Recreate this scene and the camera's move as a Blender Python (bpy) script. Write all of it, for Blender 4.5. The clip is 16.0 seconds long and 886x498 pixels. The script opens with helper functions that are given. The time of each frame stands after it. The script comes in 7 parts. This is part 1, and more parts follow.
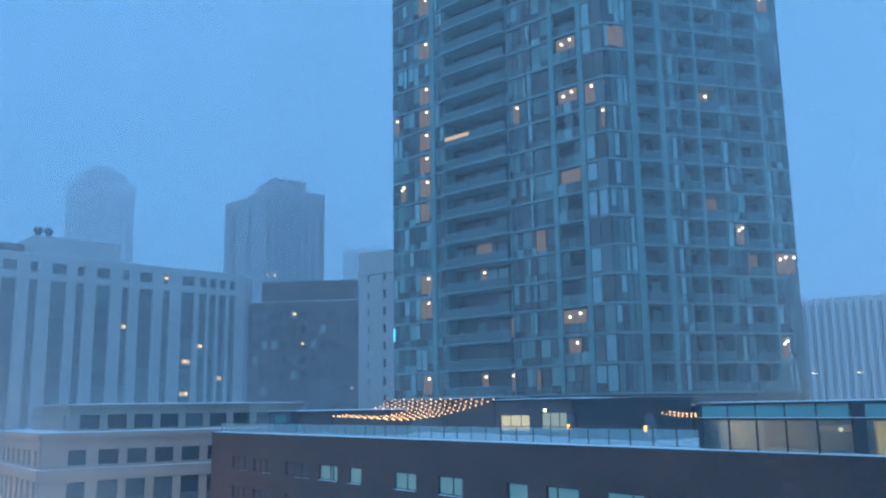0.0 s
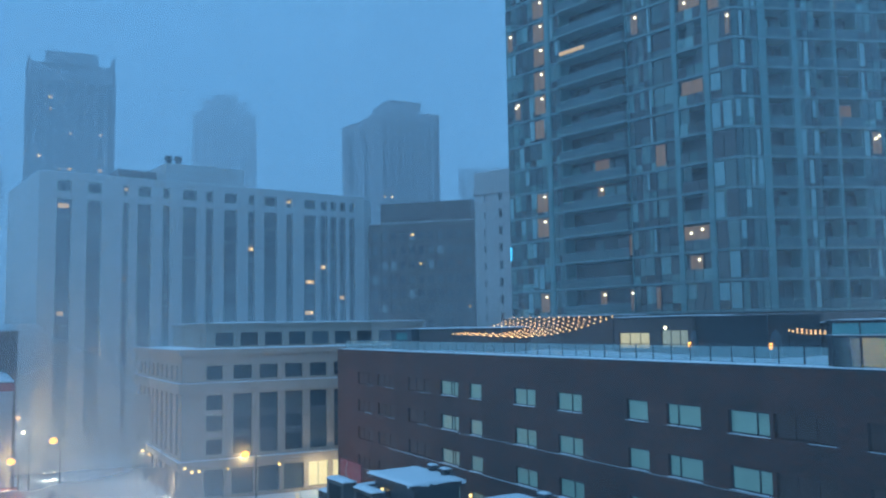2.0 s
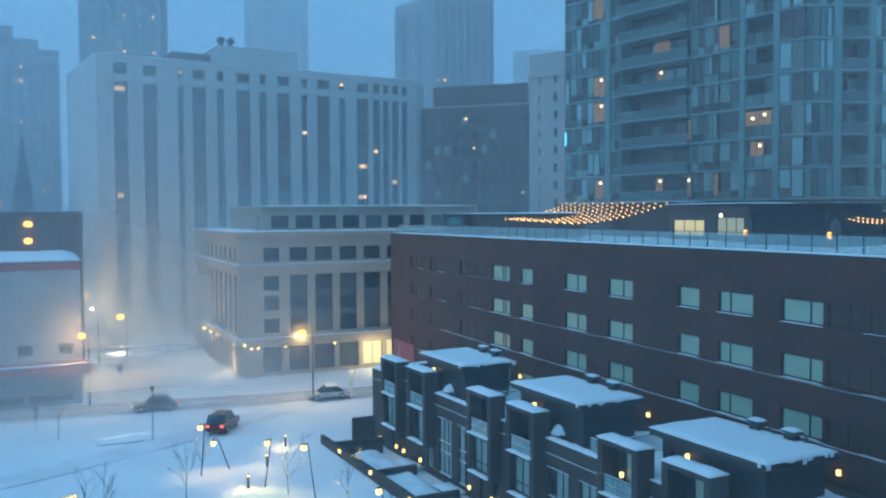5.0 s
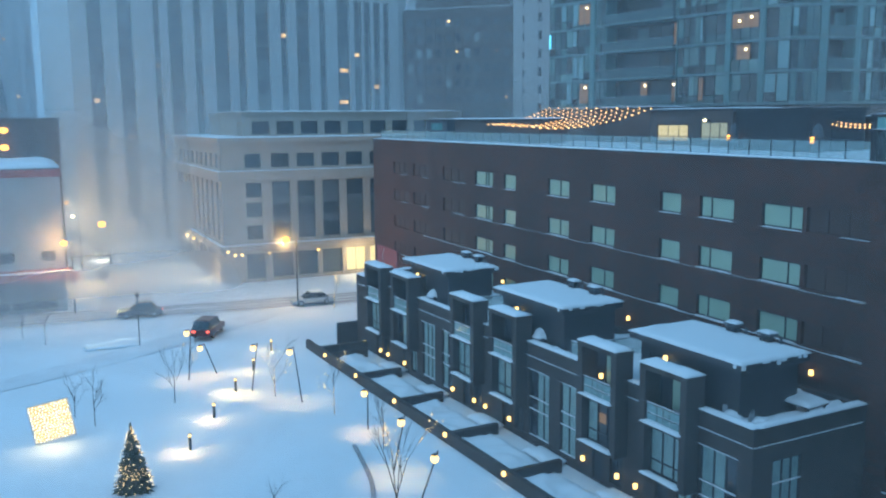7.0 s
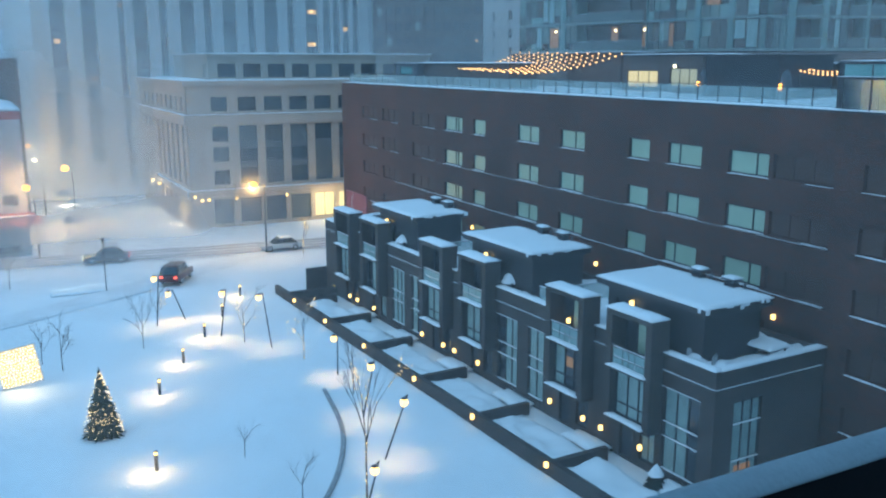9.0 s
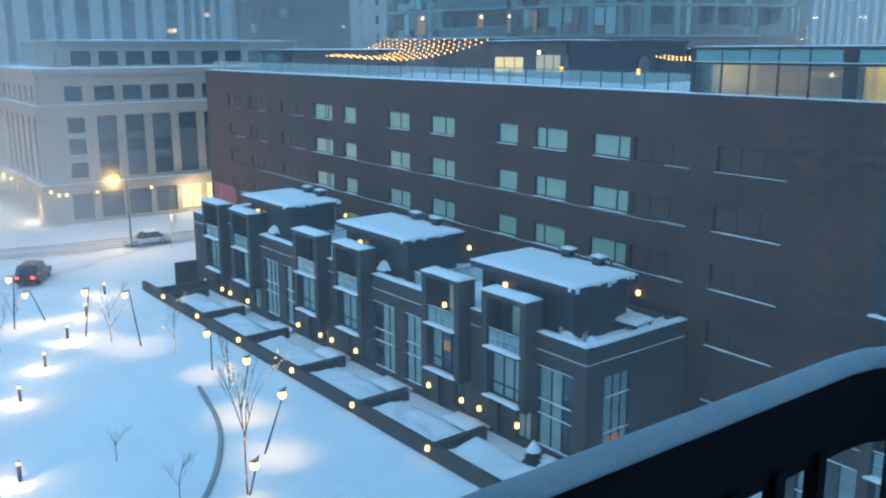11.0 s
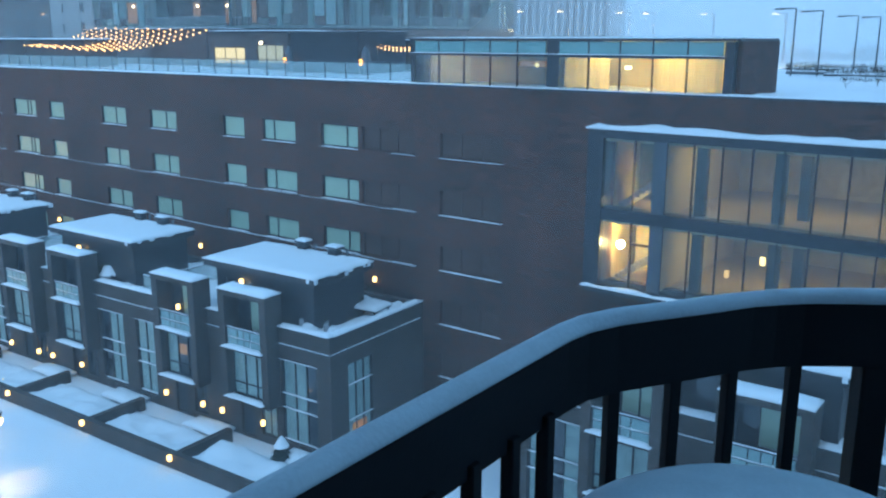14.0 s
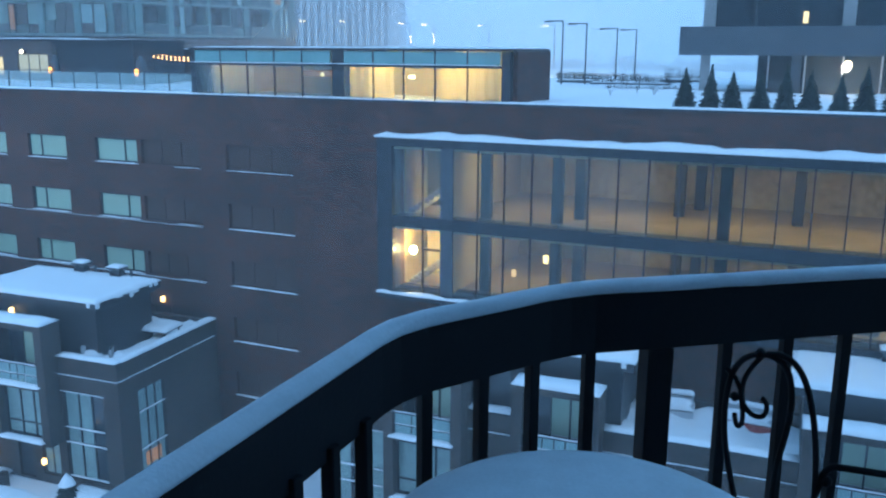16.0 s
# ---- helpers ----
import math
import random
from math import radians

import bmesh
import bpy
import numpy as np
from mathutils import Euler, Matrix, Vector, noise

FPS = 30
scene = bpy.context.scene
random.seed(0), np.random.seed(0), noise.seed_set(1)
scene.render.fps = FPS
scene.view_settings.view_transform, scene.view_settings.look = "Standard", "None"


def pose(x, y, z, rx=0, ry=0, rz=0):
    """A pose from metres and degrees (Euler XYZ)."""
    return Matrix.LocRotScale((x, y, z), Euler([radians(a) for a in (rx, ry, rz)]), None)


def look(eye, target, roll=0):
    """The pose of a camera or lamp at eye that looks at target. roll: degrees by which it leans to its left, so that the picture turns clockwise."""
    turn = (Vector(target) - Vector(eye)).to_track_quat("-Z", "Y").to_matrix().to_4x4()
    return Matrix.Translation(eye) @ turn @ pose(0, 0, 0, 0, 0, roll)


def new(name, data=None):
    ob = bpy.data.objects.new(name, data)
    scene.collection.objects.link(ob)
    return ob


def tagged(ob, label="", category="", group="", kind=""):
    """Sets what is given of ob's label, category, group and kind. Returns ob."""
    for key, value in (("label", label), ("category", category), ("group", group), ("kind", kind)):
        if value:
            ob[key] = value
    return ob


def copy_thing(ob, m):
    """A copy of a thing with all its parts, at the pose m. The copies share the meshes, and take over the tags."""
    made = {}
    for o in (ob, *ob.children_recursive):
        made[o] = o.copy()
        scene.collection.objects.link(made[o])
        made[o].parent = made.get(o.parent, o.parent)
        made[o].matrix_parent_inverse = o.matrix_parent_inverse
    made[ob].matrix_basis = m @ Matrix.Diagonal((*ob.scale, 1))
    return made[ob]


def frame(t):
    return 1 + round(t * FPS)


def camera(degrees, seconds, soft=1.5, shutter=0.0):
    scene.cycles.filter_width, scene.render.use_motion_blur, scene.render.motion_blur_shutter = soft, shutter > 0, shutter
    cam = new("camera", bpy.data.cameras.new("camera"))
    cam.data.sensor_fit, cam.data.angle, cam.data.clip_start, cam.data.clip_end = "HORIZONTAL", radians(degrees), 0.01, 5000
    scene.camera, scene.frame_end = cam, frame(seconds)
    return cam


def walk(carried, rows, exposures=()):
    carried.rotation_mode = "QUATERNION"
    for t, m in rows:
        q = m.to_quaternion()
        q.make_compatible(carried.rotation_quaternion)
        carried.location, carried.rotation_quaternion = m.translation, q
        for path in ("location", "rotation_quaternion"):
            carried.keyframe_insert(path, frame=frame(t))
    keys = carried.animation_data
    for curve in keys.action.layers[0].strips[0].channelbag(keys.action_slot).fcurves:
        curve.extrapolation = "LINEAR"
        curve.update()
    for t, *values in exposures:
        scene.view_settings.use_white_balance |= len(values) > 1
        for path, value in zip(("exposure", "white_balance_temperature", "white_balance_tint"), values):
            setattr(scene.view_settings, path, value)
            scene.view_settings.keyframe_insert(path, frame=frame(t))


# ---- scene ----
cam = camera(53.4, 16.0, 2.2)
PATH = [
    (0.0, pose(0.024, 0.011, 21.208, 100.275, 0.843, 54.263)),
    (0.5, pose(0.024, 0.011, 21.208, 99.548, 0.873, 56.415)),
    (1.0, pose(0.024, 0.011, 21.208, 98.372, 1.063, 58.458)),
    (1.5, pose(0.024, 0.011, 21.208, 96.874, 1.055, 60.358)),
    (2.0, pose(0.024, 0.011, 21.208, 95.148, 0.943, 61.874)),
    (2.5, pose(0.024, 0.011, 21.208, 93.594, 0.764, 62.954)),
    (3.0, pose(0.024, 0.011, 21.208, 92.371, 0.867, 63.861)),
    (3.5, pose(0.024, 0.011, 21.208, 91.361, 0.908, 64.552)),
    (4.0, pose(0.024, 0.011, 21.208, 90.288, 0.683, 65.019)),
    (6.5, pose(0.024, 0.011, 21.208, 83.153, 0.430, 64.569)),
    (7.0, pose(0.024, 0.011, 21.208, 81.608, 0.446, 64.157)),
    (7.5, pose(0.024, 0.011, 21.208, 80.270, 0.251, 63.676)),
    (8.0, pose(0.024, 0.011, 21.208, 78.942, 0.119, 63.363)),
    (10.5, pose(0.026, 0.011, 21.209, 77.260, 0.276, 57.310)),
    (11.0, pose(0.027, 0.011, 21.209, 77.218, 0.148, 53.847)),
    (11.5, pose(0.028, 0.010, 21.210, 77.071, 0.202, 50.878)),
    (12.0, pose(0.030, 0.009, 21.212, 76.769, 0.145, 48.172)),
    (12.5, pose(0.031, 0.009, 21.213, 76.642, 0.050, 45.102)),
    (13.0, pose(0.030, 0.011, 21.211, 76.771, -0.029, 41.929)),
    (13.5, pose(0.027, 0.014, 21.210, 76.707, 0.063, 39.053)),
    (14.0, pose(0.021, 0.018, 21.208, 76.641, -0.109, 36.381)),
    (14.5, pose(0.015, 0.020, 21.206, 77.078, -0.132, 33.285)),
    (15.0, pose(0.010, 0.017, 21.206, 77.426, -0.007, 29.500)),
    (15.5, pose(0.006, 0.009, 21.205, 77.463, -0.232, 25.898)),
    (16.0, pose(0.000, 0.001, 21.204, 77.293, -0.322, 22.720)),
]
EXPOSURES = [(0.0, 0.25, 5870, 4), (0.5, 0.19, 5870, 4), (1.0, -0.05, 5720, 5), (2.0, 0.04, 5850, -2), (3.5, 0.06, 6080, -5), (5.0, 0.26, 6400, -3), (7.0, 0.42, 6850, 0), (8.2, 0.46, 6950, 0), (10.5, 0.66, 7020, 1), (12.0, 0.65, 6950, 1), (12.5, 0.68, 6900, 1), (13.0, 0.9, 6850, 1), (14.0, 0.82, 6750, 4), (15.0, 0.85, 6600, 6), (16.0, 0.86, 6480, 8)]
walk(cam, PATH, EXPOSURES)

# ---------------------------------------------------------------- light
world = bpy.data.worlds.new("dusk_sky")
scene.world = world
world.use_nodes = True
wn = world.node_tree.nodes
wl = world.node_tree.links
sky = wn.new("ShaderNodeTexSky")
sky.sky_type = "NISHITA"
sky.sun_disc = False
sky.sun_elevation = radians(30)
sky.sun_rotation = radians(200)
over = wn.new("ShaderNodeMix")
over.data_type = "RGBA"
over.inputs[0].default_value = 0.985
over.inputs[7].default_value = (0.115, 0.36, 0.74, 1)
wl.new(sky.outputs[0], over.inputs[6])
wl.new(over.outputs[2], wn["Background"].inputs[0])
wn["Background"].inputs[1].default_value = 1.0

sun = new("sun", bpy.data.lights.new("sun", "SUN"))
sun.data.energy = 0.5
sun.data.angle = radians(60)
sun.data.color = (0.62, 0.8, 1.0)
sun.matrix_world = look((0, 0, 50), (-25, 30, 0))


# ---------------------------------------------------------------- materials
def mat(name, base, rough=0.7, metal=0.0, var=0.12, scale=3.0, fine=40.0, bump=0.15, emit=None, power=0.0, spec=0.5, stain=0.0):
    """A surface with broad stains and fine grain, in metres of the object's own space."""
    m = bpy.data.materials.new(name)
    m.use_nodes = True
    n, l = m.node_tree.nodes, m.node_tree.links
    b = n["Principled BSDF"]
    b.inputs["Roughness"].default_value = rough
    b.inputs["Metallic"].default_value = metal
    b.inputs["Specular IOR Level"].default_value = spec
    tc = n.new("ShaderNodeTexCoord")
    big = n.new("ShaderNodeTexNoise")
    big.inputs["Scale"].default_value = 1.0 / scale
    big.inputs["Detail"].default_value = 5
    small = n.new("ShaderNodeTexNoise")
    small.inputs["Scale"].default_value = fine
    small.inputs["Detail"].default_value = 3
    l.new(tc.outputs["Object"], big.inputs["Vector"])
    l.new(tc.outputs["Object"], small.inputs["Vector"])
    ramp = n.new("ShaderNodeMapRange")
    ramp.inputs[1].default_value, ramp.inputs[2].default_value = 0.3, 0.7
    ramp.inputs[3].default_value, ramp.inputs[4].default_value = 1 - var, 1 + var
    l.new(big.outputs[0], ramp.inputs[0])
    r2 = n.new("ShaderNodeMapRange")
    r2.inputs[1].default_value, r2.inputs[2].default_value = 0.3, 0.7
    r2.inputs[3].default_value, r2.inputs[4].default_value = 1 - var * 0.6, 1 + var * 0.6
    l.new(small.outputs[0], r2.inputs[0])
    mul = n.new("ShaderNodeMath")
    mul.operation = "MULTIPLY"
    l.new(ramp.outputs[0], mul.inputs[0])
    l.new(r2.outputs[0], mul.inputs[1])
    col = n.new("ShaderNodeVectorMath")
    col.operation = "SCALE"
    col.inputs[0].default_value = base
    l.new(mul.outputs[0], col.inputs["Scale"])
    l.new(col.outputs[0], b.inputs["Base Color"])
    if bump:
        bp = n.new("ShaderNodeBump")
        bp.inputs["Strength"].default_value = bump
        bp.inputs["Distance"].default_value = 0.02
        l.new(small.outputs[0], bp.inputs["Height"])
        l.new(bp.outputs[0], b.inputs["Normal"])
    if emit:
        b.inputs["Emission Color"].default_value = (*emit, 1)
        b.inputs["Emission Strength"].default_value = power
    return m


def brick_mat(name, c1, c2, mortar, w=0.3, h=0.1):
    m = mat(name, c1, 0.85, var=0.34, scale=5, fine=2.2)
    n, l = m.node_tree.nodes, m.node_tree.links
    b = n["Principled BSDF"]
    tc = [x for x in n if x.type == "TEX_COORD"][0]
    sep, comb, add = n.new("ShaderNodeSeparateXYZ"), n.new("ShaderNodeCombineXYZ"), n.new("ShaderNodeMath")
    l.new(tc.outputs["Object"], sep.inputs[0])
    l.new(sep.outputs[0], add.inputs[0])
    l.new(sep.outputs[1], add.inputs[1])
    l.new(add.outputs[0], comb.inputs[0])
    l.new(sep.outputs[2], comb.inputs[1])
    br = n.new("ShaderNodeTexBrick")
    br.inputs["Color1"].default_value = (*c1, 1)
    br.inputs["Color2"].default_value = (*c2, 1)
    br.inputs["Mortar"].default_value = (*mortar, 1)
    br.inputs["Scale"].default_value = 1
    br.inputs["Brick Width"].default_value = w
    br.inputs["Row Height"].default_value = h
    br.inputs["Mortar Size"].default_value = 0.008
    l.new(comb.outputs[0], br.inputs["Vector"])
    vm = [x for x in n if x.type == "VECT_MATH"][0]
    # weathered patches and faint courses over the single bricks
    patch, mul = n.new("ShaderNodeTexNoise"), n.new("ShaderNodeMix")
    stretch, ramp = n.new("ShaderNodeMapping"), n.new("ShaderNodeMapRange")
    stretch.inputs["Scale"].default_value = (1.3, 2.0, 1)
    patch.inputs["Scale"].default_value, patch.inputs["Detail"].default_value, patch.inputs["Roughness"].default_value = 1.0, 5, 0.7
    l.new(comb.outputs[0], stretch.inputs[0])
    l.new(stretch.outputs[0], patch.inputs["Vector"])
    ramp.inputs[1].default_value, ramp.inputs[2].default_value = 0.35, 0.65
    ramp.inputs[3].default_value, ramp.inputs[4].default_value = 0.82, 1.16
    l.new(patch.outputs[0], ramp.inputs[0])
    mul.data_type, mul.blend_type = "RGBA", "MULTIPLY"
    mul.inputs[0].default_value = 1
    l.new(br.outputs["Color"], mul.inputs[6])
    l.new(ramp.outputs[0], mul.inputs[7])
    l.new(mul.outputs[2], vm.inputs[0])
    bp = [x for x in n if x.type == "BUMP"][0]
    l.new(br.outputs["Fac"], bp.inputs["Height"])
    bp.invert = True
    return m


def glass_mat(name, tint, rough=0.06, mixv=0.75):
    """Window glass: lets part of the light through and mirrors the rest."""
    m = bpy.data.materials.new(name)
    m.use_nodes = True
    n, l = m.node_tree.nodes, m.node_tree.links
    n.remove(n["Principled BSDF"])
    tr, gl, mx, fr = n.new("ShaderNodeBsdfTransparent"), n.new("ShaderNodeBsdfGlossy"), n.new("ShaderNodeMixShader"), n.new("ShaderNodeFresnel")
    tr.inputs[0].default_value = (*tint, 1)
    gl.inputs["Roughness"].default_value = rough
    fr.inputs[0].default_value = 1.6
    l.new(fr.outputs[0], mx.inputs[0])
    l.new(tr.outputs[0], mx.inputs[1])
    l.new(gl.outputs[0], mx.inputs[2])
    l.new(mx.outputs[0], n["Material Output"].inputs[0])
    return m


def veil_mat(name, thin, thick, low=0.0, height=30.0, gust=0.0, side=None):
    """Blowing snow: thin white drops in the air, scattering what light there is, denser near the ground and in gusts."""
    m = bpy.data.materials.new(name)
    m.use_nodes = True
    n, l = m.node_tree.nodes, m.node_tree.links
    n.remove(n["Principled BSDF"])
    tr, df, tl = n.new("ShaderNodeBsdfTransparent"), n.new("ShaderNodeBsdfDiffuse"), n.new("ShaderNodeBsdfTranslucent")
    df.inputs[0].default_value = tl.inputs[0].default_value = (0.95, 0.95, 0.95, 1)
    half, mx = n.new("ShaderNodeMixShader"), n.new("ShaderNodeMixShader")
    half.inputs[0].default_value = 0.5
    l.new(df.outputs[0], half.inputs[1])
    l.new(tl.outputs[0], half.inputs[2])
    tc, no, mr = n.new("ShaderNodeTexCoord"), n.new("ShaderNodeTexNoise"), n.new("ShaderNodeMapRange")
    no.inputs["Scale"].default_value = 0.018
    no.inputs["Detail"].default_value = 4
    l.new(tc.outputs["Object"], no.inputs["Vector"])
    mr.inputs[1].default_value, mr.inputs[2].default_value = 0.3, 0.7
    mr.inputs[3].default_value, mr.inputs[4].default_value = thin, thick
    l.new(no.outputs[0], mr.inputs[0])
    sep, hr, ad = n.new("ShaderNodeSeparateXYZ"), n.new("ShaderNodeMapRange"), n.new("ShaderNodeMath")
    l.new(tc.outputs["Object"], sep.inputs[0])
    hr.inputs[1].default_value, hr.inputs[2].default_value = 0, height
    hr.inputs[3].default_value, hr.inputs[4].default_value = low, 0
    hr.interpolation_type = "SMOOTHSTEP"
    l.new(sep.outputs[2], hr.inputs[0])
    ad.use_clamp = True
    l.new(mr.outputs[0], ad.inputs[0])
    l.new(hr.outputs[0], ad.inputs[1])
    out = ad.outputs[0]
    if gust:
        # a denser gust that drifts in from the open side
        gr, ag = n.new("ShaderNodeMapRange"), n.new("ShaderNodeMath")
        gr.inputs[1].default_value, gr.inputs[2].default_value = -66, -44
        gr.inputs[3].default_value, gr.inputs[4].default_value = 0, gust
        gr.interpolation_type = "SMOOTHSTEP"
        l.new(sep.outputs[0], gr.inputs[0])
        l.new(out, ag.inputs[0])
        l.new(gr.outputs[0], ag.inputs[1])
        ag.use_clamp = True
        out = ag.outputs[0]
    # no hard line where the drifting snow meets the ground
    foot, mul = n.new("ShaderNodeMapRange"), n.new("ShaderNodeMath")
    foot.inputs[1].default_value, foot.inputs[2].default_value = -0.5, 3.0
    foot.interpolation_type = "SMOOTHSTEP"
    l.new(sep.outputs[2], foot.inputs[0])
    mul.operation = "MULTIPLY"
    l.new(out, mul.inputs[0])
    l.new(foot.outputs[0], mul.inputs[1])
    out = mul.outputs[0]
    if side:
        # the drift thins out towards the sheltered side
        sr, sm = n.new("ShaderNodeMapRange"), n.new("ShaderNodeMath")
        sr.inputs[1].default_value, sr.inputs[2].default_value = side
        sr.interpolation_type = "SMOOTHSTEP"
        l.new(sep.outputs[1], sr.inputs[0])
        sm.operation = "MULTIPLY"
        l.new(out, sm.inputs[0])
        l.new(sr.outputs[0], sm.inputs[1])
        out = sm.outputs[0]
    l.new(out, mx.inputs[0])
    l.new(tr.outputs[0], mx.inputs[1])
    l.new(half.outputs[0], mx.inputs[2])
    l.new(mx.outputs[0], n["Material Output"].inputs[0])
    return m


SNOW = mat("snow", (0.86, 0.88, 0.9), 0.75, var=0.05, scale=6, fine=1.2, bump=0.35)
# Darker copy of the snow: the balcony's shade is put into its colour.
SNOW_SHADED = mat("wind_packed_snow", (0.62, 0.66, 0.69), 0.9, var=0.06, scale=0.08, fine=120, bump=0.15)
SNOW_FINE = mat("snow_cap", (0.86, 0.88, 0.9), 0.75, var=0.04, scale=1, fine=9, bump=0.3)
ROAD = mat("packed_snow_road", (0.68, 0.68, 0.69), 0.8, var=0.14, scale=3, fine=2.5, bump=0.3)
BRICK = brick_mat("dark_red_brick", (0.12, 0.044, 0.03), (0.065, 0.028, 0.022), (0.046, 0.034, 0.03), 0.6, 0.2)
THBRICK = brick_mat("charcoal_brick", (0.075, 0.056, 0.049), (0.048, 0.04, 0.038), (0.042, 0.042, 0.042))
DARKMETAL = mat("charcoal_metal_panel", (0.035, 0.04, 0.048), 0.45, 0.3, var=0.1, scale=2, bump=0.03)
GREYPANEL = mat("grey_metal_panel", (0.085, 0.1, 0.115), 0.5, 0.2, var=0.1, scale=2, bump=0.03)
LIGHTFRAME = mat("pale_aluminium", (0.5, 0.52, 0.54), 0.4, 0.5, var=0.06, bump=0.02)
BLIND = mat("pale_green_blind", (0.37, 0.5, 0.37), 0.35, var=0.07, scale=1.2, fine=14, bump=0.02, spec=0.7)
DARKGLASS = mat("dark_window_glass", (0.03, 0.04, 0.05), 0.08, var=0.2, scale=3, bump=0.0, spec=0.8)
GREENGLASS = mat("green_spandrel_glass", (0.15, 0.35, 0.34), 0.25, var=0.12, scale=2, bump=0.0, spec=0.8)
CLEAR = glass_mat("clear_glass", (0.85, 0.92, 0.92))


def frosted_mat(name, colour, cover):
    """Frosted glass: part clear, part scattering."""
    m = bpy.data.materials.new(name)
    m.use_nodes = True
    n, l = m.node_tree.nodes, m.node_tree.links
    b, tr, mx = n["Principled BSDF"], n.new("ShaderNodeBsdfTransparent"), n.new("ShaderNodeMixShader")
    b.inputs["Base Color"].default_value = (*colour, 1)
    b.inputs["Roughness"].default_value = 0.2
    mx.inputs[0].default_value = cover
    l.new(tr.outputs[0], mx.inputs[1])
    l.new(b.outputs[0], mx.inputs[2])
    l.new(mx.outputs[0], n["Material Output"].inputs[0])
    return m


PALEGLASS = frosted_mat("pale_frosted_glass", (0.5, 0.68, 0.68), 0.35)
BEIGE = mat("beige_limestone", (0.41, 0.335, 0.28), 0.8, var=0.12, scale=5, fine=3)
WHITEWALL = mat("pale_precast_concrete", (0.5, 0.5, 0.49), 0.8, var=0.08, scale=9, fine=1.5)
BROWN = mat("brown_cladding", (0.11, 0.085, 0.08), 0.7, var=0.2, scale=6, fine=2)
CONCRETE = mat("grey_concrete", (0.3, 0.3, 0.3), 0.8, var=0.12, scale=5, fine=4)
FARWALL = mat("far_tower_cladding", (0.24, 0.25, 0.27), 0.6, var=0.15, scale=12, fine=0.7)
RED = mat("red_awning_cloth", (0.35, 0.07, 0.06), 0.8, var=0.15, scale=2)
WARMWALL = mat("warm_plaster", (0.62, 0.5, 0.32), 0.8, var=0.1, scale=3)
BLACK = mat("black_painted_steel", (0.006, 0.006, 0.008), 0.7, 0.0, var=0.15, scale=0.4, fine=60, bump=0.05, spec=0.2)
BARK = mat("bare_bark", (0.06, 0.05, 0.045), 0.9, var=0.2, scale=0.5)
NEEDLE = mat("dark_evergreen", (0.018, 0.03, 0.022), 0.8, var=0.3, scale=0.4, fine=20)
CARDARK = mat("dark_car_paint", (0.085, 0.09, 0.1), 0.3, 0.3, var=0.1, bump=0.0)
CARRED = mat("red_car_paint", (0.1, 0.018, 0.017), 0.3, 0.2, var=0.1, bump=0.0)
CARWHITE = mat("snowy_pale_car_paint", (0.5, 0.52, 0.53), 0.4, 0.1, var=0.1, bump=0.0)
TYRE = mat("tyre_rubber", (0.015, 0.015, 0.015), 0.9)


def glow(name, colour, power):
    return mat(name, (0.12, 0.09, 0.05), 0.5, var=0.05, bump=0, emit=colour, power=power)


WARM = glow("warm_lamp_globe", (1.0, 0.62, 0.2), 3.0)
AMBER = glow("amber_street_lamp", (1.0, 0.4, 0.06), 3.6)
WHITELIGHT = glow("white_lamp", (1.0, 0.84, 0.55), 4.0)
FAIRY = glow("fairy_light", (1.0, 0.5, 0.18), 4.2)
FAIRYTREE = glow("tree_fairy_light", (1.0, 0.68, 0.32), 3.0)
FAIRYCOOL = glow("cool_fairy_light", (0.75, 0.9, 1.0), 2.2)
LITROOM = glow("lit_room_window", (1.0, 0.58, 0.24), 0.75)
LITDIM = glow("dim_lit_room_window", (1.0, 0.5, 0.22), 0.14)
LITYELLOW = glow("yellow_room_window", (1.0, 0.8, 0.42), 0.9)
REDLIGHT = glow("red_tail_light", (1.0, 0.08, 0.05), 3.0)
BLUELIGHT = glow("cyan_sign_light", (0.1, 0.55, 1.0), 2.0)


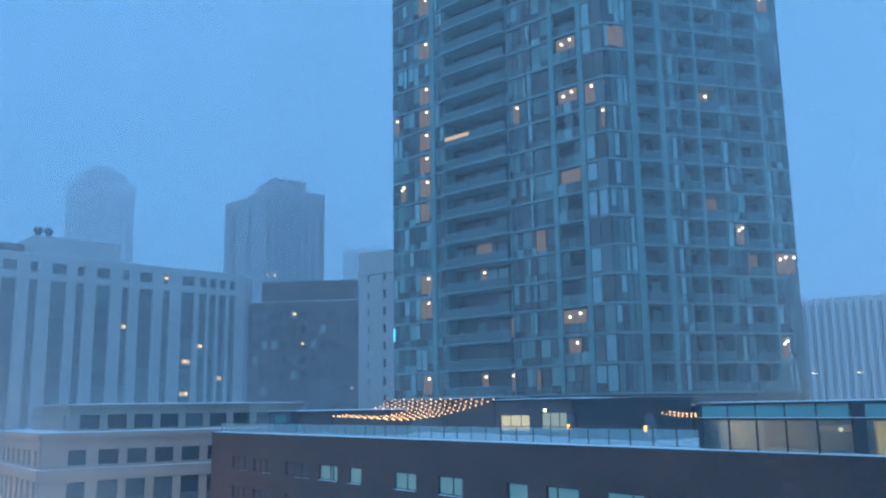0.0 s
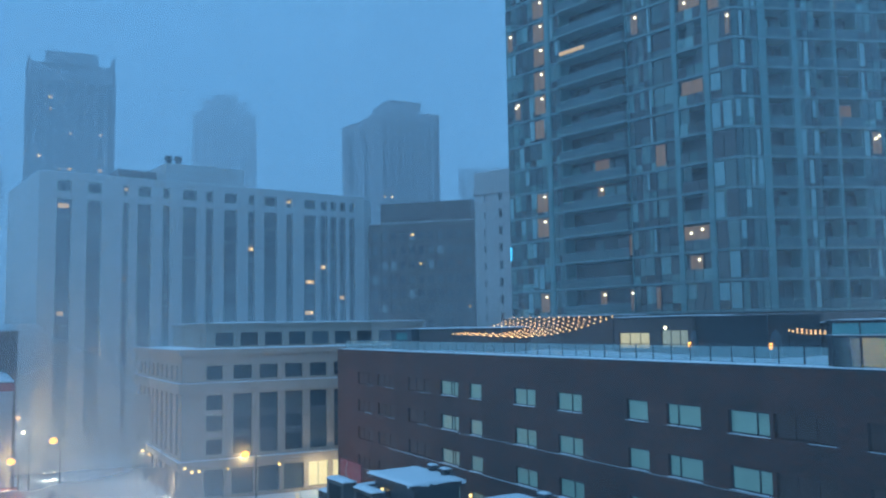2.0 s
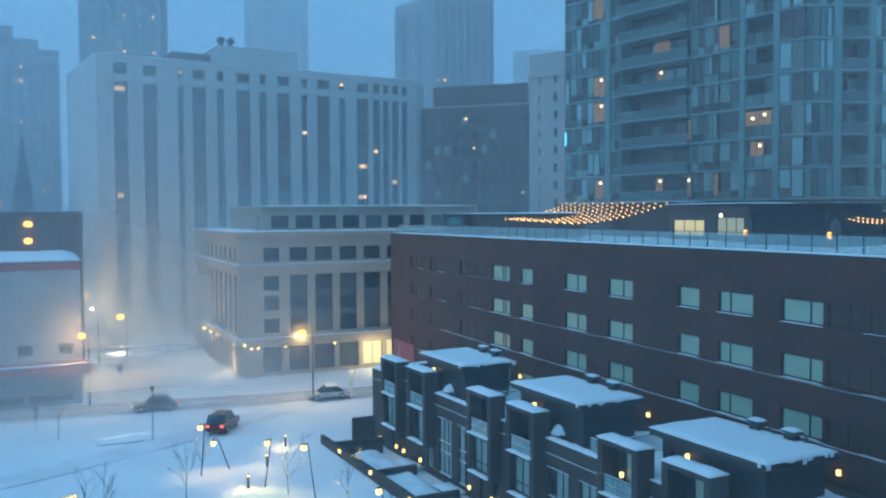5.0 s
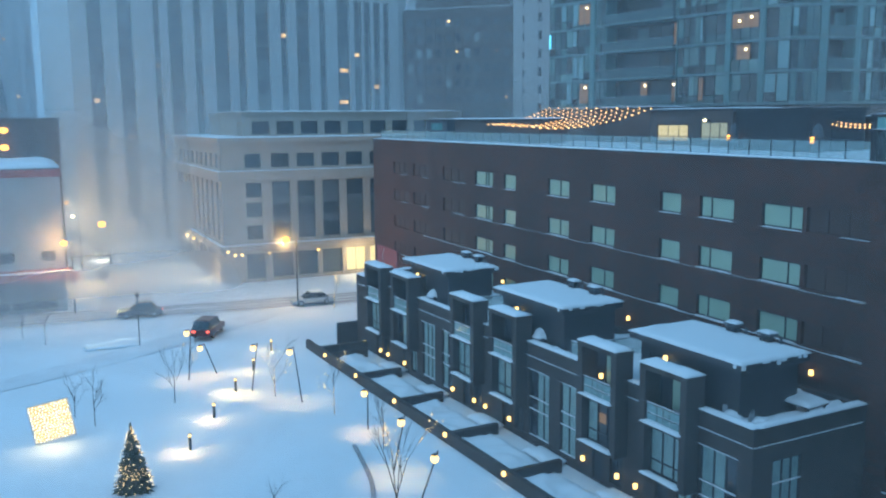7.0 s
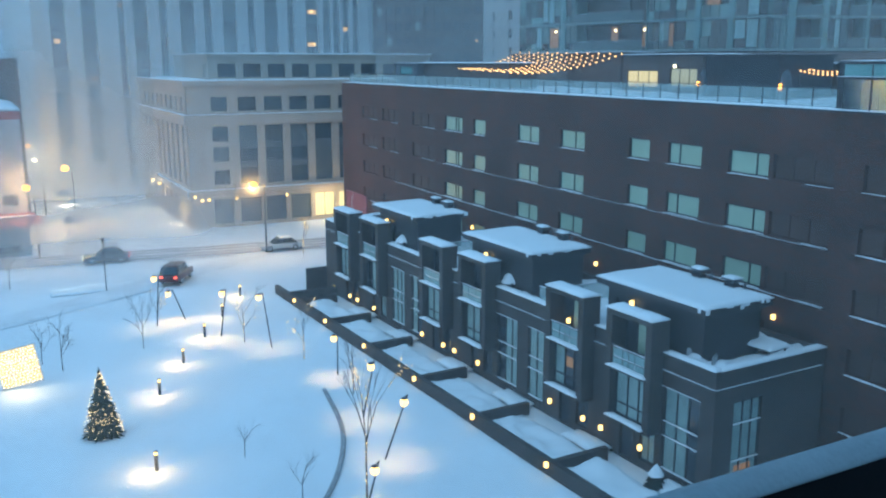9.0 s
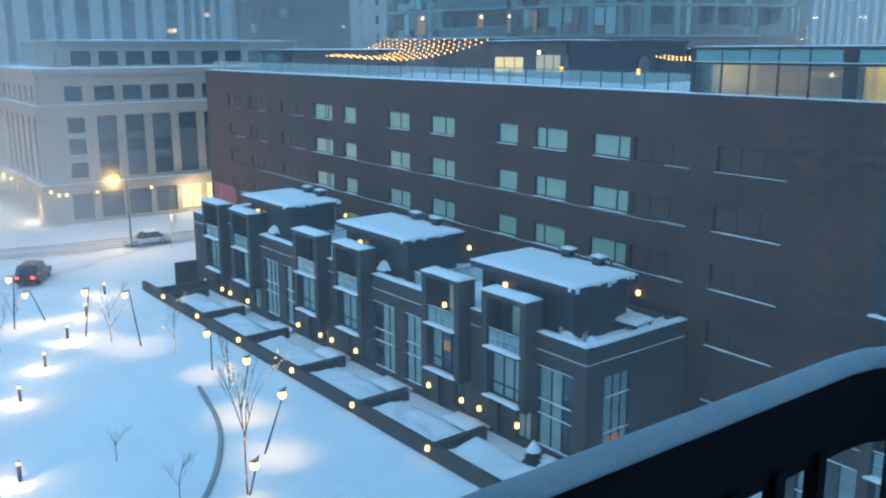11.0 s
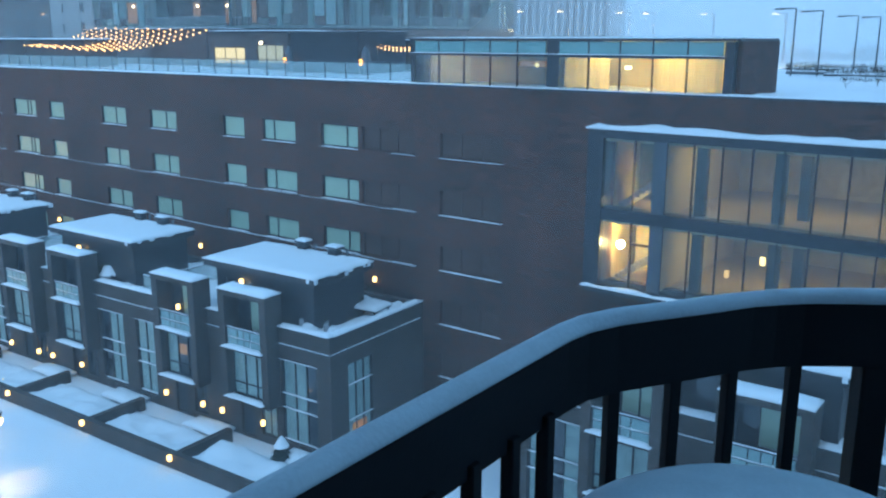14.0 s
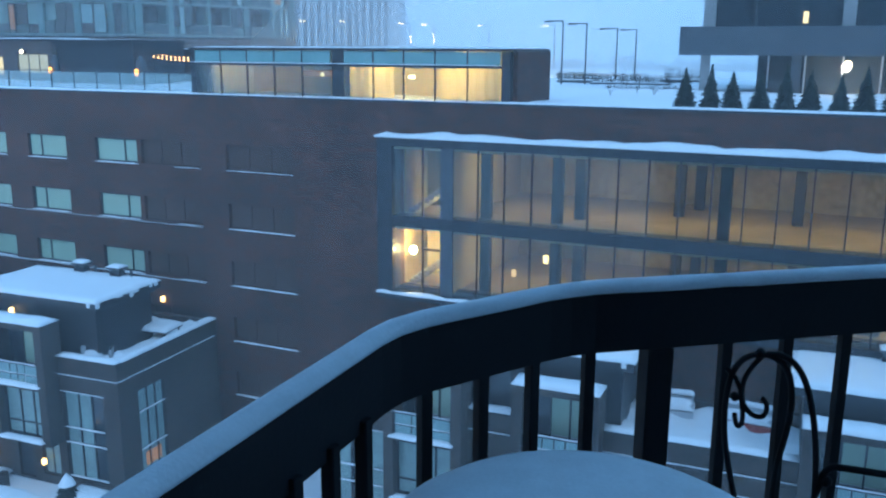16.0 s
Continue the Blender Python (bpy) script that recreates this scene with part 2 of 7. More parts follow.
# ---------------------------------------------------------------- mesh tools
class Mesh:
    """Gathers faces of one part."""

    def __init__(self):
        self.v, self.f, self.smooth = [], [], False

    def add(self, verts, faces):
        k = len(self.v)
        self.v += [tuple(p) for p in verts]
        self.f += [tuple(i + k for i in f) for f in faces]
        return self

    def box(self, x0, x1, y0, y1, z0, z1):
        return self.add([(x, y, z) for z in (z0, z1) for y in (y0, y1) for x in (x0, x1)],
                        [(0, 2, 3, 1), (4, 5, 7, 6), (0, 1, 5, 4), (2, 6, 7, 3), (0, 4, 6, 2), (1, 3, 7, 5)])

    def cbox(self, x0, x1, y0, y1, z0, z1, b=0.02):
        """A box with chamfered upright and top edges."""
        ring = lambda i, z: [(x0 + i + b, y0 + i, z), (x1 - i - b, y0 + i, z), (x1 - i, y0 + i + b, z), (x1 - i, y1 - i - b, z),
                             (x1 - i - b, y1 - i, z), (x0 + i + b, y1 - i, z), (x0 + i, y1 - i - b, z), (x0 + i, y0 + i + b, z)]
        v = ring(0, z0) + ring(0, z1 - b) + ring(b, z1)
        f = [tuple(range(7, -1, -1)), tuple(range(16, 24))]
        for k in (0, 8):
            f += [(k + i, k + (i + 1) % 8, k + 8 + (i + 1) % 8, k + 8 + i) for i in range(8)]
        return self.add(v, f)

    def prism(self, poly, z0, z1):
        n = len(poly)
        return self.add([(x, y, z0) for x, y in poly] + [(x, y, z1) for x, y in poly],
                        [tuple(range(n - 1, -1, -1)), tuple(range(n, 2 * n))] + [(i, (i + 1) % n, n + (i + 1) % n, n + i) for i in range(n)])

    def tube(self, p, q, r0, r1=None, n=8):
        p, q = Vector(p), Vector(q)
        r1 = r0 if r1 is None else r1
        d = (q - p).normalized()
        a = d.orthogonal().normalized()
        b = d.cross(a)
        ring = lambda c, r: [c + (a * math.cos(t) + b * math.sin(t)) * r for t in [2 * math.pi * i / n for i in range(n)]]
        return self.add(ring(p, r0) + ring(q, r1), [(i, (i + 1) % n, n + (i + 1) % n, n + i) for i in range(n)] + [tuple(range(n - 1, -1, -1)), tuple(range(n, 2 * n))])

    def ball(self, c, r, n=10, m=6, sz=1.0):
        v = [(c[0] + r * math.sin(math.pi * j / m) * math.cos(2 * math.pi * i / n), c[1] + r * math.sin(math.pi * j / m) * math.sin(2 * math.pi * i / n),
              c[2] + sz * r * math.cos(math.pi * j / m)) for j in range(m + 1) for i in range(n)]
        f = [(j * n + i, (j + 1) * n + i, (j + 1) * n + (i + 1) % n, j * n + (i + 1) % n) for j in range(m) for i in range(n)]
        return self.add(v, f)

    def snow(self, x0, x1, y0, y1, z, h, seed=0, edge=0.12, step=0.35, rough=0.35):
        """A drift of snow lying on a flat top, with soft uneven edges."""
        nx, ny = max(3, min(60, int((x1 - x0) / step))), max(3, min(40, int((y1 - y0) / step)))
        v = []
        for j in range(ny + 1):
            for i in range(nx + 1):
                x, y = x0 + (x1 - x0) * i / nx, y0 + (y1 - y0) * j / ny
                d = min(x - x0, x1 - x, y - y0, y1 - y)
                lift = min(1.0, d / edge) ** 0.5 if d > 0 else 0
                k = noise.noise((x * 0.8 + seed, y * 0.8, seed * 1.7)) + 0.5 * noise.noise((x * 2.7, y * 2.7 + seed, 3.1))
                w = noise.noise((x * 1.3 + 9 * seed, y * 1.3, 7.7)) * 0.05
                v.append((x + (w if d <= 0 else 0), y + (w if d <= 0 else 0), z + (h * (1 + rough * k)) * (0.25 + 0.75 * lift)))
        f = [(j * (nx + 1) + i, j * (nx + 1) + i + 1, (j + 1) * (nx + 1) + i + 1, (j + 1) * (nx + 1) + i) for j in range(ny) for i in range(nx)]
        rim = [i for i in range(nx + 1)] + [j * (nx + 1) + nx for j in range(1, ny + 1)] + [ny * (nx + 1) + i for i in range(nx - 1, -1, -1)] + [j * (nx + 1) for j in range(ny - 1, 0, -1)]
        k = len(v)
        v += [(v[i][0], v[i][1], z) for i in rim]
        n = len(rim)
        f += [(rim[(a + 1) % n], rim[a], k + a, k + (a + 1) % n) for a in range(n)]
        self.smooth = True
        return self.add(v, f)

    def make(self, name, material, parent=None, label="", m=None):
        me = bpy.data.meshes.new(name)
        me.from_pydata(self.v, [], self.f)
        if self.smooth:
            me.polygons.foreach_set("use_smooth", [True] * len(me.polygons))
        me.materials.append(material)
        ob = new(name, me)
        ob.parent = parent
        if m is not None:
            ob.matrix_basis = m
        return tagged(ob, label) if label else ob


def thing(name, m, label, category, group="", kind=""):
    return tagged(new(name, None), label, category, group, kind) if m is None else placed(tagged(new(name, None), label, category, group, kind), m)


def placed(ob, m):
    ob.matrix_basis = m
    return ob


def share(ob, m, name=None, parent=None):
    """Another object on the same mesh."""
    o = new(name or ob.name.split(".")[0], ob.data)
    o.parent = parent if parent is not None else ob.parent
    o.matrix_basis = m
    return o


def polar(az, r):
    return (-math.sin(radians(az)) * r, math.cos(radians(az)) * r)

# ---------------------------------------------------------------- ground and streets
def ground_sheet():
    m = Mesh()
    n = 150
    v = []
    coord = lambda i: math.copysign(abs(i / n * 2 - 1) ** 2.2, i / n * 2 - 1)
    for j in range(n + 1):
        for i in range(n + 1):
            x, y = -60 + 1500 * coord(i), 20 + 1500 * coord(j)
            k = noise.noise((x * 0.12, y * 0.12, 0.0)) * 0.12 + noise.noise((x * 0.45, y * 0.45, 2.0)) * 0.04
            v.append((x, y, -0.06 + k * 0.6))
    m.add(v, [(j * (n + 1) + i, j * (n + 1) + i + 1, (j + 1) * (n + 1) + i + 1, (j + 1) * (n + 1) + i) for j in range(n) for i in range(n)])
    m.smooth = True
    return tagged(m.make("ground", SNOW), "wind-blown deep snow covering the whole ground", "ground", kind="structure")


ground_sheet()


# ---------------------------------------------------------------- walls with real openings
def pierced(m, x0, x1, z0, z1, y0, y1, holes):
    """A wall along x with openings (x0, x1, z0, z1) cut right through."""
    xs = sorted({x0, x1, *[min(max(v, x0), x1) for h in holes for v in h[:2]]})
    zs = sorted({z0, z1, *[min(max(v, z0), z1) for h in holes for v in h[2:4]]})
    for j in range(len(zs) - 1):
        zc, start = (zs[j] + zs[j + 1]) / 2, None
        for i in range(len(xs) - 1):
            xc = (xs[i] + xs[i + 1]) / 2
            solid = not any(h[0] < xc < h[1] and h[2] < zc < h[3] for h in holes)
            if solid and start is None:
                start = xs[i]
            if start is not None and (not solid or i == len(xs) - 2):
                m.box(start, xs[i + 1] if solid else xs[i], y0, y1, zs[j], zs[j + 1])
                start = None
    return m


def framed(m, x0, x1, z0, z1, y0, y1, w, bars=(), rails=()):
    """A window frame with upright bars and cross rails."""
    m.box(x0, x0 + w, y0, y1, z0, z1).box(x1 - w, x1, y0, y1, z0, z1).box(x0 + w, x1 - w, y0, y1, z0, z0 + w).box(x0 + w, x1 - w, y0, y1, z1 - w, z1)
    for b in bars:
        m.box(b - w / 2, b + w / 2, y0 + 0.005, y1 - 0.005, z0 + w, z1 - w)
    for r in rails:
        m.box(x0 + w, x1 - w, y0 + 0.01, y1 - 0.01, r - w / 2, r + w / 2)
    return m


def curtain_mat(name, colour):
    """Thin cloth that lets light through."""
    m = mat(name, colour, 0.9, var=0.1, scale=0.5, fine=6)
    n, l = m.node_tree.nodes, m.node_tree.links
    tl, mx = n.new("ShaderNodeBsdfTranslucent"), n.new("ShaderNodeMixShader")
    tl.inputs[0].default_value = (*colour, 1)
    mx.inputs[0].default_value = 0.6
    l.new(n["Principled BSDF"].outputs[0], mx.inputs[1])
    l.new(tl.outputs[0], mx.inputs[2])
    l.new(mx.outputs[0], n["Material Output"].inputs[0])
    return m


# ---------------------------------------------------------------- brick building
BRICK_FRAME = pose(-25, 38, 0, 0, 0, -1.46)
ROOF = 18.9
DULLGLASS = mat("dull_dark_glass", (0.085, 0.045, 0.036), 0.6, var=0.25, scale=2, bump=0, spec=0.3)
PALE = ((-49.1, -45.5), (-43.4, -41.2), (-35.8, -32.6), (-29.6, -26.5), (-21.4, -19.3), (-17.5, -14.5), (-12.25, -9.25))
DARK = ((-70.5, -66), (-64.5, -60), (-56.5, -51.2), (-8.95, -4.95), (-3.2, 0.9))
ROWS = (16.35, 13.22, 10.1, 6.98, 3.86)


def brick_building():
    b = thing("brick_building", BRICK_FRAME, "long dark red-brown brick building with snowy parapet and ledges", "building")
    holes = [(l, r, z - 1.32, z) for z in ROWS for l, r in PALE + DARK]
    holes.append((7.0, 34, 10.0, 16.9))
    pierced(Mesh(), -77.4, 60, -1, ROOF - 0.1, 0, 0.4, holes).make("wall", BRICK, b)
    Mesh().box(-77.4, -77.0, 0.4, 21, -1, ROOF - 0.3).box(59.6, 60, 0.4, 21, -1, ROOF - 0.3).box(-77.4, 60, 20.6, 21, -1, ROOF - 0.3).make("side_wall", BRICK, b)
    Mesh().box(-77.0, 59.6, 0.4, 20.6, ROOF - 0.55, ROOF - 0.25).make("roof", CONCRETE, b)
    Mesh().box(-77.5, 60.1, -0.05, 0.42, ROOF - 0.1, ROOF).make("parapet_cap", DARKMETAL, b, "dark metal parapet cap")
    Mesh().snow(-77.4, 60, -0.05, 0.45, ROOF, 0.09, 1, 0.08, 0.7).make("parapet_snow", SNOW_FINE, b, "strip of snow along the parapet")
    Mesh().snow(-76.9, 59.5, 0.5, 20.9, ROOF - 0.25, 0.2, 2, 0.5, 1.2, 0.6).make("roof_snow", SNOW, b, "wind-drifted snow on the flat roof")
    rnd = random.Random(4)
    for z in ROWS:
        for k, (l, r) in enumerate(PALE):
            wide = r - l > 2.5
            bars = ([l + (r - l) * (0.3, 0.0, 0.55, 0.58, 0.0, 0.32, 0.68)[k]] if wide else [])
            if k == 0:
                bars = [l + 0.58 * (r - l), l + 0.72 * (r - l)]
            w = framed(Mesh(), l, r, z - 1.32, z, 0.1, 0.2, 0.07, bars).make("window", DARKMETAL, b)
            edges = [l + 0.07, *bars, r - 0.07]
            for e0, e1 in zip(edges, edges[1:]):
                Mesh().box(e0, e1, 0.17, 0.19, z - 1.25, z - 0.07).make("pane", BLIND, w)
            Mesh().snow(l - 0.05, r + 0.05, -0.1, 0.1, z - 1.36, 0.045, k, 0.06, 0.4).make("sill_snow", SNOW_FINE, w, "thin snow on the sill")
        for k, (l, r) in enumerate(DARK):
            n = 3
            bars = [l + (r - l) * i / n for i in range(1, n)]
            w = framed(Mesh(), l, r, z - 1.32, z, 0.1, 0.2, 0.04, bars).make("window", DULLGLASS, b)
            edges = [l + 0.06, *bars, r - 0.06]
            for e0, e1 in zip(edges, edges[1:]):
                Mesh().box(e0, e1, 0.15, 0.18, z - 1.26, z - 0.06).make("pane", DULLGLASS, w, "dark unlit glass")
            if k >= 3 or rnd.random() < 0.5:
                h = 0.035 if k == 4 and z < 14 else 0.012
                Mesh().snow(l + (0 if k == 4 else 2.3), r + 0.05, -0.14, 0.1, z - 1.36, h, k, 0.06, 0.4).make("sill_snow", SNOW_FINE, w, "thin snow on the sill")
    for z, l, r, h in ((8.66, -62, -4.95, 0.042), (11.78, -50, -4.95, 0.018), (5.54, -62, -4.95, 0.03)):
        c = Mesh().box(l, r, -0.05, -0.002, z - 0.06, z).make("string_course", BRICK, b)
        Mesh().snow(l, r, -0.06, 0.0, z, h, z, 0.05, 0.6).make("course_snow", SNOW_FINE, c, "line of snow on the ledge")
    s = Mesh().cbox(-76.2, -69.5, -0.16, -0.004, 3.2, 5.9, 0.04).make("wall_sign", mat("faded_red_sign", (0.3, 0.09, 0.1), 0.6, var=0.15, scale=1), b, "faded red shop sign panel")
    ring = Mesh()
    for i in range(10):
        a, c = radians(120 + 14 * i), radians(134 + 14 * i)
        ring.tube((-73 + 1.2 * math.cos(a), -0.18, 4.6 + 1.2 * math.sin(a)), (-73 + 1.2 * math.cos(c), -0.18, 4.6 + 1.2 * math.sin(c)), 0.05, n=5)
    ring.make("sign_arc", LIGHTFRAME, s, "pale curved line")
    return b


brick = brick_building()


def curtain_bay():
    """The two-storey glazed box that juts from the brick wall, with its lit rooms."""
    g = thing("glazed_bay", BRICK_FRAME, "two-storey glazed bay with dark frame, lit warm from inside", "bay window")
    f = Mesh().box(6.2, 7.0, -0.9, 0.0, 9.5, 17.25).box(7.0, 36, -0.9, 0.0, 16.85, 17.25).box(7.0, 36, -0.9, 0.0, 9.5, 9.95).box(7.0, 36, -0.85, 0.0, 13.05, 13.6)
    f.box(35.5, 36, -0.9, 0.0, 9.95, 16.85)
    f.make("outer_frame", DARKMETAL, g, "grey metal surround")
    Mesh().snow(6.1, 36, -1.0, -0.02, 17.25, 0.24, 5, 0.35, 0.5, 0.7).make("top_snow", SNOW_FINE, g, "thick wavy snow on the bay's top")
    Mesh().snow(6.2, 12.6, -1.2, -0.9, 9.8, 0.2, 6, 0.25, 0.3, 0.9).make("sill_snow", SNOW_FINE, g, "snow on the lower sill")
    k = 0
    ends = [7.0, 8.54, 9.77, 11.3]
    while ends[-1] < 34.4:
        ends.append(ends[-1] + 1.27)
    for e in ends[1:-1]:
        k += 1
        w = 0.62 if k == 2 else 0.06
        for z0, z1 in ((9.95, 13.05), (13.6, 16.85)):
            Mesh().box(e - w / 2, e + w / 2, -0.82, -0.7, z0, z1).make("mullion", GREYPANEL if k == 2 else DARKMETAL, g)
    Mesh().box(8.57, 9.46, -0.8, -0.72, 12.0, 12.12).make("transom", DARKMETAL, g)
    for e0, e1 in zip(ends, ends[1:]):
        for z0, z1 in ((9.95, 13.05), (13.6, 16.85)):
            p = Mesh().box(e0 + 0.03, e1 - 0.03, -0.77, -0.755, z0, z1).make("pane", CLEAR, g)
            p.visible_shadow = False
    # rooms behind
    Mesh().box(7.0, 35.5, -0.65, 9.0, 9.7, 9.95).box(7.0, 35.5, 0.0, 9.0, 13.1, 13.5).make("floor_slab", CARPET, g, "dark carpeted floor")
    Mesh().box(7.0, 35.5, -0.6, 9.0, 12.9, 13.04).box(7.0, 35.5, -0.6, 9.0, 16.7, 16.84).make("room_ceiling", WARMWALL, g)
    Mesh().box(7.0, 35.5, 9.0, 9.2, 9.7, 16.9).box(6.6, 6.95, 0.0, 9.0, 9.7, 16.9).box(35.5, 35.8, 0.0, 9.0, 9.7, 16.9).make("room_wall", OCHRE, g, "dim ochre plaster walls")
    Mesh().box(9.75, 9.95, -0.6, 9.0, 9.95, 12.9).box(9.75, 9.95, -0.6, 9.0, 13.5, 16.7).make("partition", WARMWALL, g)
    for cx, cy in ((11.2, 0.6), (14.55, 0.9), (15.2, 2.4), (19.3, 5.2), (19.9, 7.6), (21.95, 0.0), (24.6, 5.2), (29.5, 0.6)):
        for z0, z1 in ((9.95, 12.9), (13.5, 16.7)):
            Mesh().cbox(cx - 0.24, cx + 0.24, cy - 0.2, cy + 0.2, z0, z1, 0.03).make("column", DARKBROWN, g, "dark square column")
    # stair behind the first panes
    for z0, z1, a, c in ((9.95, 11.6, 0.6, 1.6), (11.6, 13.1, 1.7, 2.7), (13.5, 15.1, 0.6, 1.6)):
        st = Mesh()
        for i in range(9):
            x = 7.15 + i * 0.25 if a < 1 else 9.4 - i * 0.25
            zz = z0 + (z1 - z0) * (i + 1) / 9
            st.box(x, x + 0.34, a, c, zz - 0.2, zz)
        st.make("stair_flight", CONCRETE, g, "concrete stair flight")
    Mesh().ball((7.5, 0.35, 11.7), 0.19, 14, 10).make("stair_lamp", STAIRLIGHT, g, "bright round stair lamp")
    # two further lamps, added to brighten the stair walls
    Mesh().ball((9.3, 2.2, 12.6), 0.2, 12, 8).make("stair_lamp", STAIRLIGHT, g)
    Mesh().ball((8.9, 1.75, 13.75), 0.16, 12, 8).make("stair_lamp", STAIRLIGHT, g)
    # strip added out of view under the ceiling to brighten the stair
    for z in (12.86,):
        Mesh().box(7.25, 9.5, 0.7, 0.95, z - 0.06, z).make("stair_light", PAVLIGHT, g, "unseen warm strip added to brighten the stair")
    Mesh().box(7.1, 9.7, 2.85, 2.95, 9.95, 13.05).make("stair_wall", WARMWALL, g)
    Mesh().box(7.1, 9.7, 2.85, 2.95, 13.5, 16.6).make("stair_wall", OLIVE, g, "dim olive stair wall")
    for z in (12.86, 16.66):
        for i in range(7):
            x = 10.9 + i * 3.5
            Mesh().box(x, x + 1.9, 1.2, 4.4, z - 0.05, z).make("ceiling_light", BAYLIGHT, g, "warm strip light on the ceiling")
    for x, y, z, mt in ((14.15, 0.6, 11.85, WARM), (12.5, 0.9, 10.95, LITROOM)):
        Mesh().box(x - 0.1, x + 0.1, y, y + 0.1, z - 0.2, z + 0.16).make("room_lamp", mt, g, "small lit lamp in the room")
    # furniture seen through the lower panes
    for x, w in ((17.3, 2.2), (20.3, 1.6), (23.5, 2.0), (26.5, 1.7)):
        Mesh().cbox(x, x + w, 1.0, 1.9, 9.95, 10.4, 0.06).cbox(x, x + w, 1.7, 1.95, 10.4, 10.8, 0.05).make("bench", CONCRETE, g, "pale upholstered bench")
    return g


BAYLIGHT = glow("warm_strip_light", (1.0, 0.74, 0.26), 2.0)
PAVLIGHT = glow("bright_strip_light", (1.0, 0.68, 0.25), 33.0)
OCHRE = mat("ochre_plaster", (0.46, 0.36, 0.19), 0.7, var=0.4, scale=2.5, fine=3)
OLIVE = mat("dim_olive_plaster", (0.1, 0.11, 0.07), 0.8, var=0.2, scale=1.5)
DARKBROWN = mat("dark_brown_cladding", (0.03, 0.024, 0.018), 0.6, var=0.2, scale=1)
STAIRLIGHT = glow("stair_globe", (1.0, 0.7, 0.27), 80.0)
CARPET = mat("dark_carpet", (0.38, 0.28, 0.16), 0.45, var=0.25, scale=2)
SOFTCURTAIN = curtain_mat("cream_curtain", (0.8, 0.66, 0.4))
curtain_bay()


def roof_pavilion():
    """The low glazed room on the roof edge."""
    g = thing("roof_pavilion", BRICK_FRAME, "low glazed rooftop room with green glass band, half of it lit", "pavilion")
    z0, z1, d = ROOF - 0.05, 21.17, 4.7
    Mesh().box(-5.3, -4.95, 0.1, d, z0, z1).box(3.25, 3.95, 0.1, d, z0, z1).box(12.0, 12.4, 0.1, 0.5, z0, z1 - 0.02).make("pier", DARKMETAL, g, "charcoal clad pier")
    Mesh().box(-4.95, 12.0, d - 0.2, d, z0, z1).make("back_wall", WARMWALL, g)
    Mesh().box(12.4, 12.62, 0.5, d + 0.6, z0, z1 + 0.04).make("side_wall", BRICK, g, "brick end wall")
    Mesh().box(-5.25, 12.7, -0.06, d + 0.2, z1, z1 + 0.12).make("roof", DARKMETAL, g, "flat dark roof edge")
    Mesh().snow(-5.2, 12.6, 0.0, d + 0.1, z1 + 0.12, 0.06, 8, 0.2, 0.8).make("roof_snow", SNOW_FINE, g, "thin snow on the roof")
    Mesh().box(-5.25, 12.1, -0.06, 0.1, 20.42, 20.54).make("transom", DARKMETAL, g)
    Mesh().snow(-5.25, 12.1, -0.1, 0.02, 20.54, 0.035, 9, 0.05, 0.5).make("transom_snow", SNOW_FINE, g, "line of snow on the transom")
    for l, r in ((-4.95, 3.25), (3.95, 12.0)):
        for i in range(5):
            a, c = l + (r - l) * i / 5, l + (r - l) * (i + 1) / 5
            Mesh().box(a + 0.04, c - 0.04, 0.02, 0.05, 20.56, z1 - 0.03).make("upper_pane", GREENGLASS, g, "opaque green glass")
            p = Mesh().box(a + 0.04, c - 0.04, 0.04, 0.055, z0 + 0.1, 20.42).make("pane", CLEAR, g)
            p.visible_shadow = False
            if i:
                Mesh().box(a - 0.035, a + 0.035, 0.0, 0.09, z0, z1).make("mullion", DARKMETAL, g)
        lit = l > 0
        for i, part_lit in enumerate((1, 0.5, 0, 1, 1) if lit else (1, 1, 0, 0, 0)):
            if part_lit:
                a, c = l + (r - l) * i / 5, l + (r - l) * (i + part_lit) / 5
                m = Mesh()
                n = int((c - a) / 0.12)
                v = [(a + (c - a) * k / n, 0.62 + 0.05 * math.sin(k * 1.7), z) for z in (z0 + 0.1, 20.4) for k in range(n + 1)]
                m.add(v, [(k, k + 1, n + 2 + k, n + 1 + k) for k in range(n)])
                m.smooth = True
                m.make("curtain", SOFTCURTAIN, g, "pleated cream curtain")
        w = 3.0 if lit else 1.5
        for q in range(2 if lit else 1):
            Mesh().box(l + 1.0 + q * 3.4, l + 1.0 + w + q * 3.4 - 0.6, 1.5, 1.8, 20.85, 20.93).make("ceiling_light", PAVLIGHT, g)
    Mesh().ball((2.2, 0.9, 20.0), 0.11).make("globe_lamp", LITYELLOW, g, "pale globe lamp")
    # shelf is no lamp: it emits to stand for the light on it
    Mesh().box(1.0, 3.3, 1.0, 1.2, 19.9, 20.2).make("wall_shelf", LITDIM, g)
    Mesh().box(7.2, 7.5, 0.5, 0.6, 19.9, 20.05).make("globe_lamp", WHITELIGHT, g)
    return g


roof_pavilion()


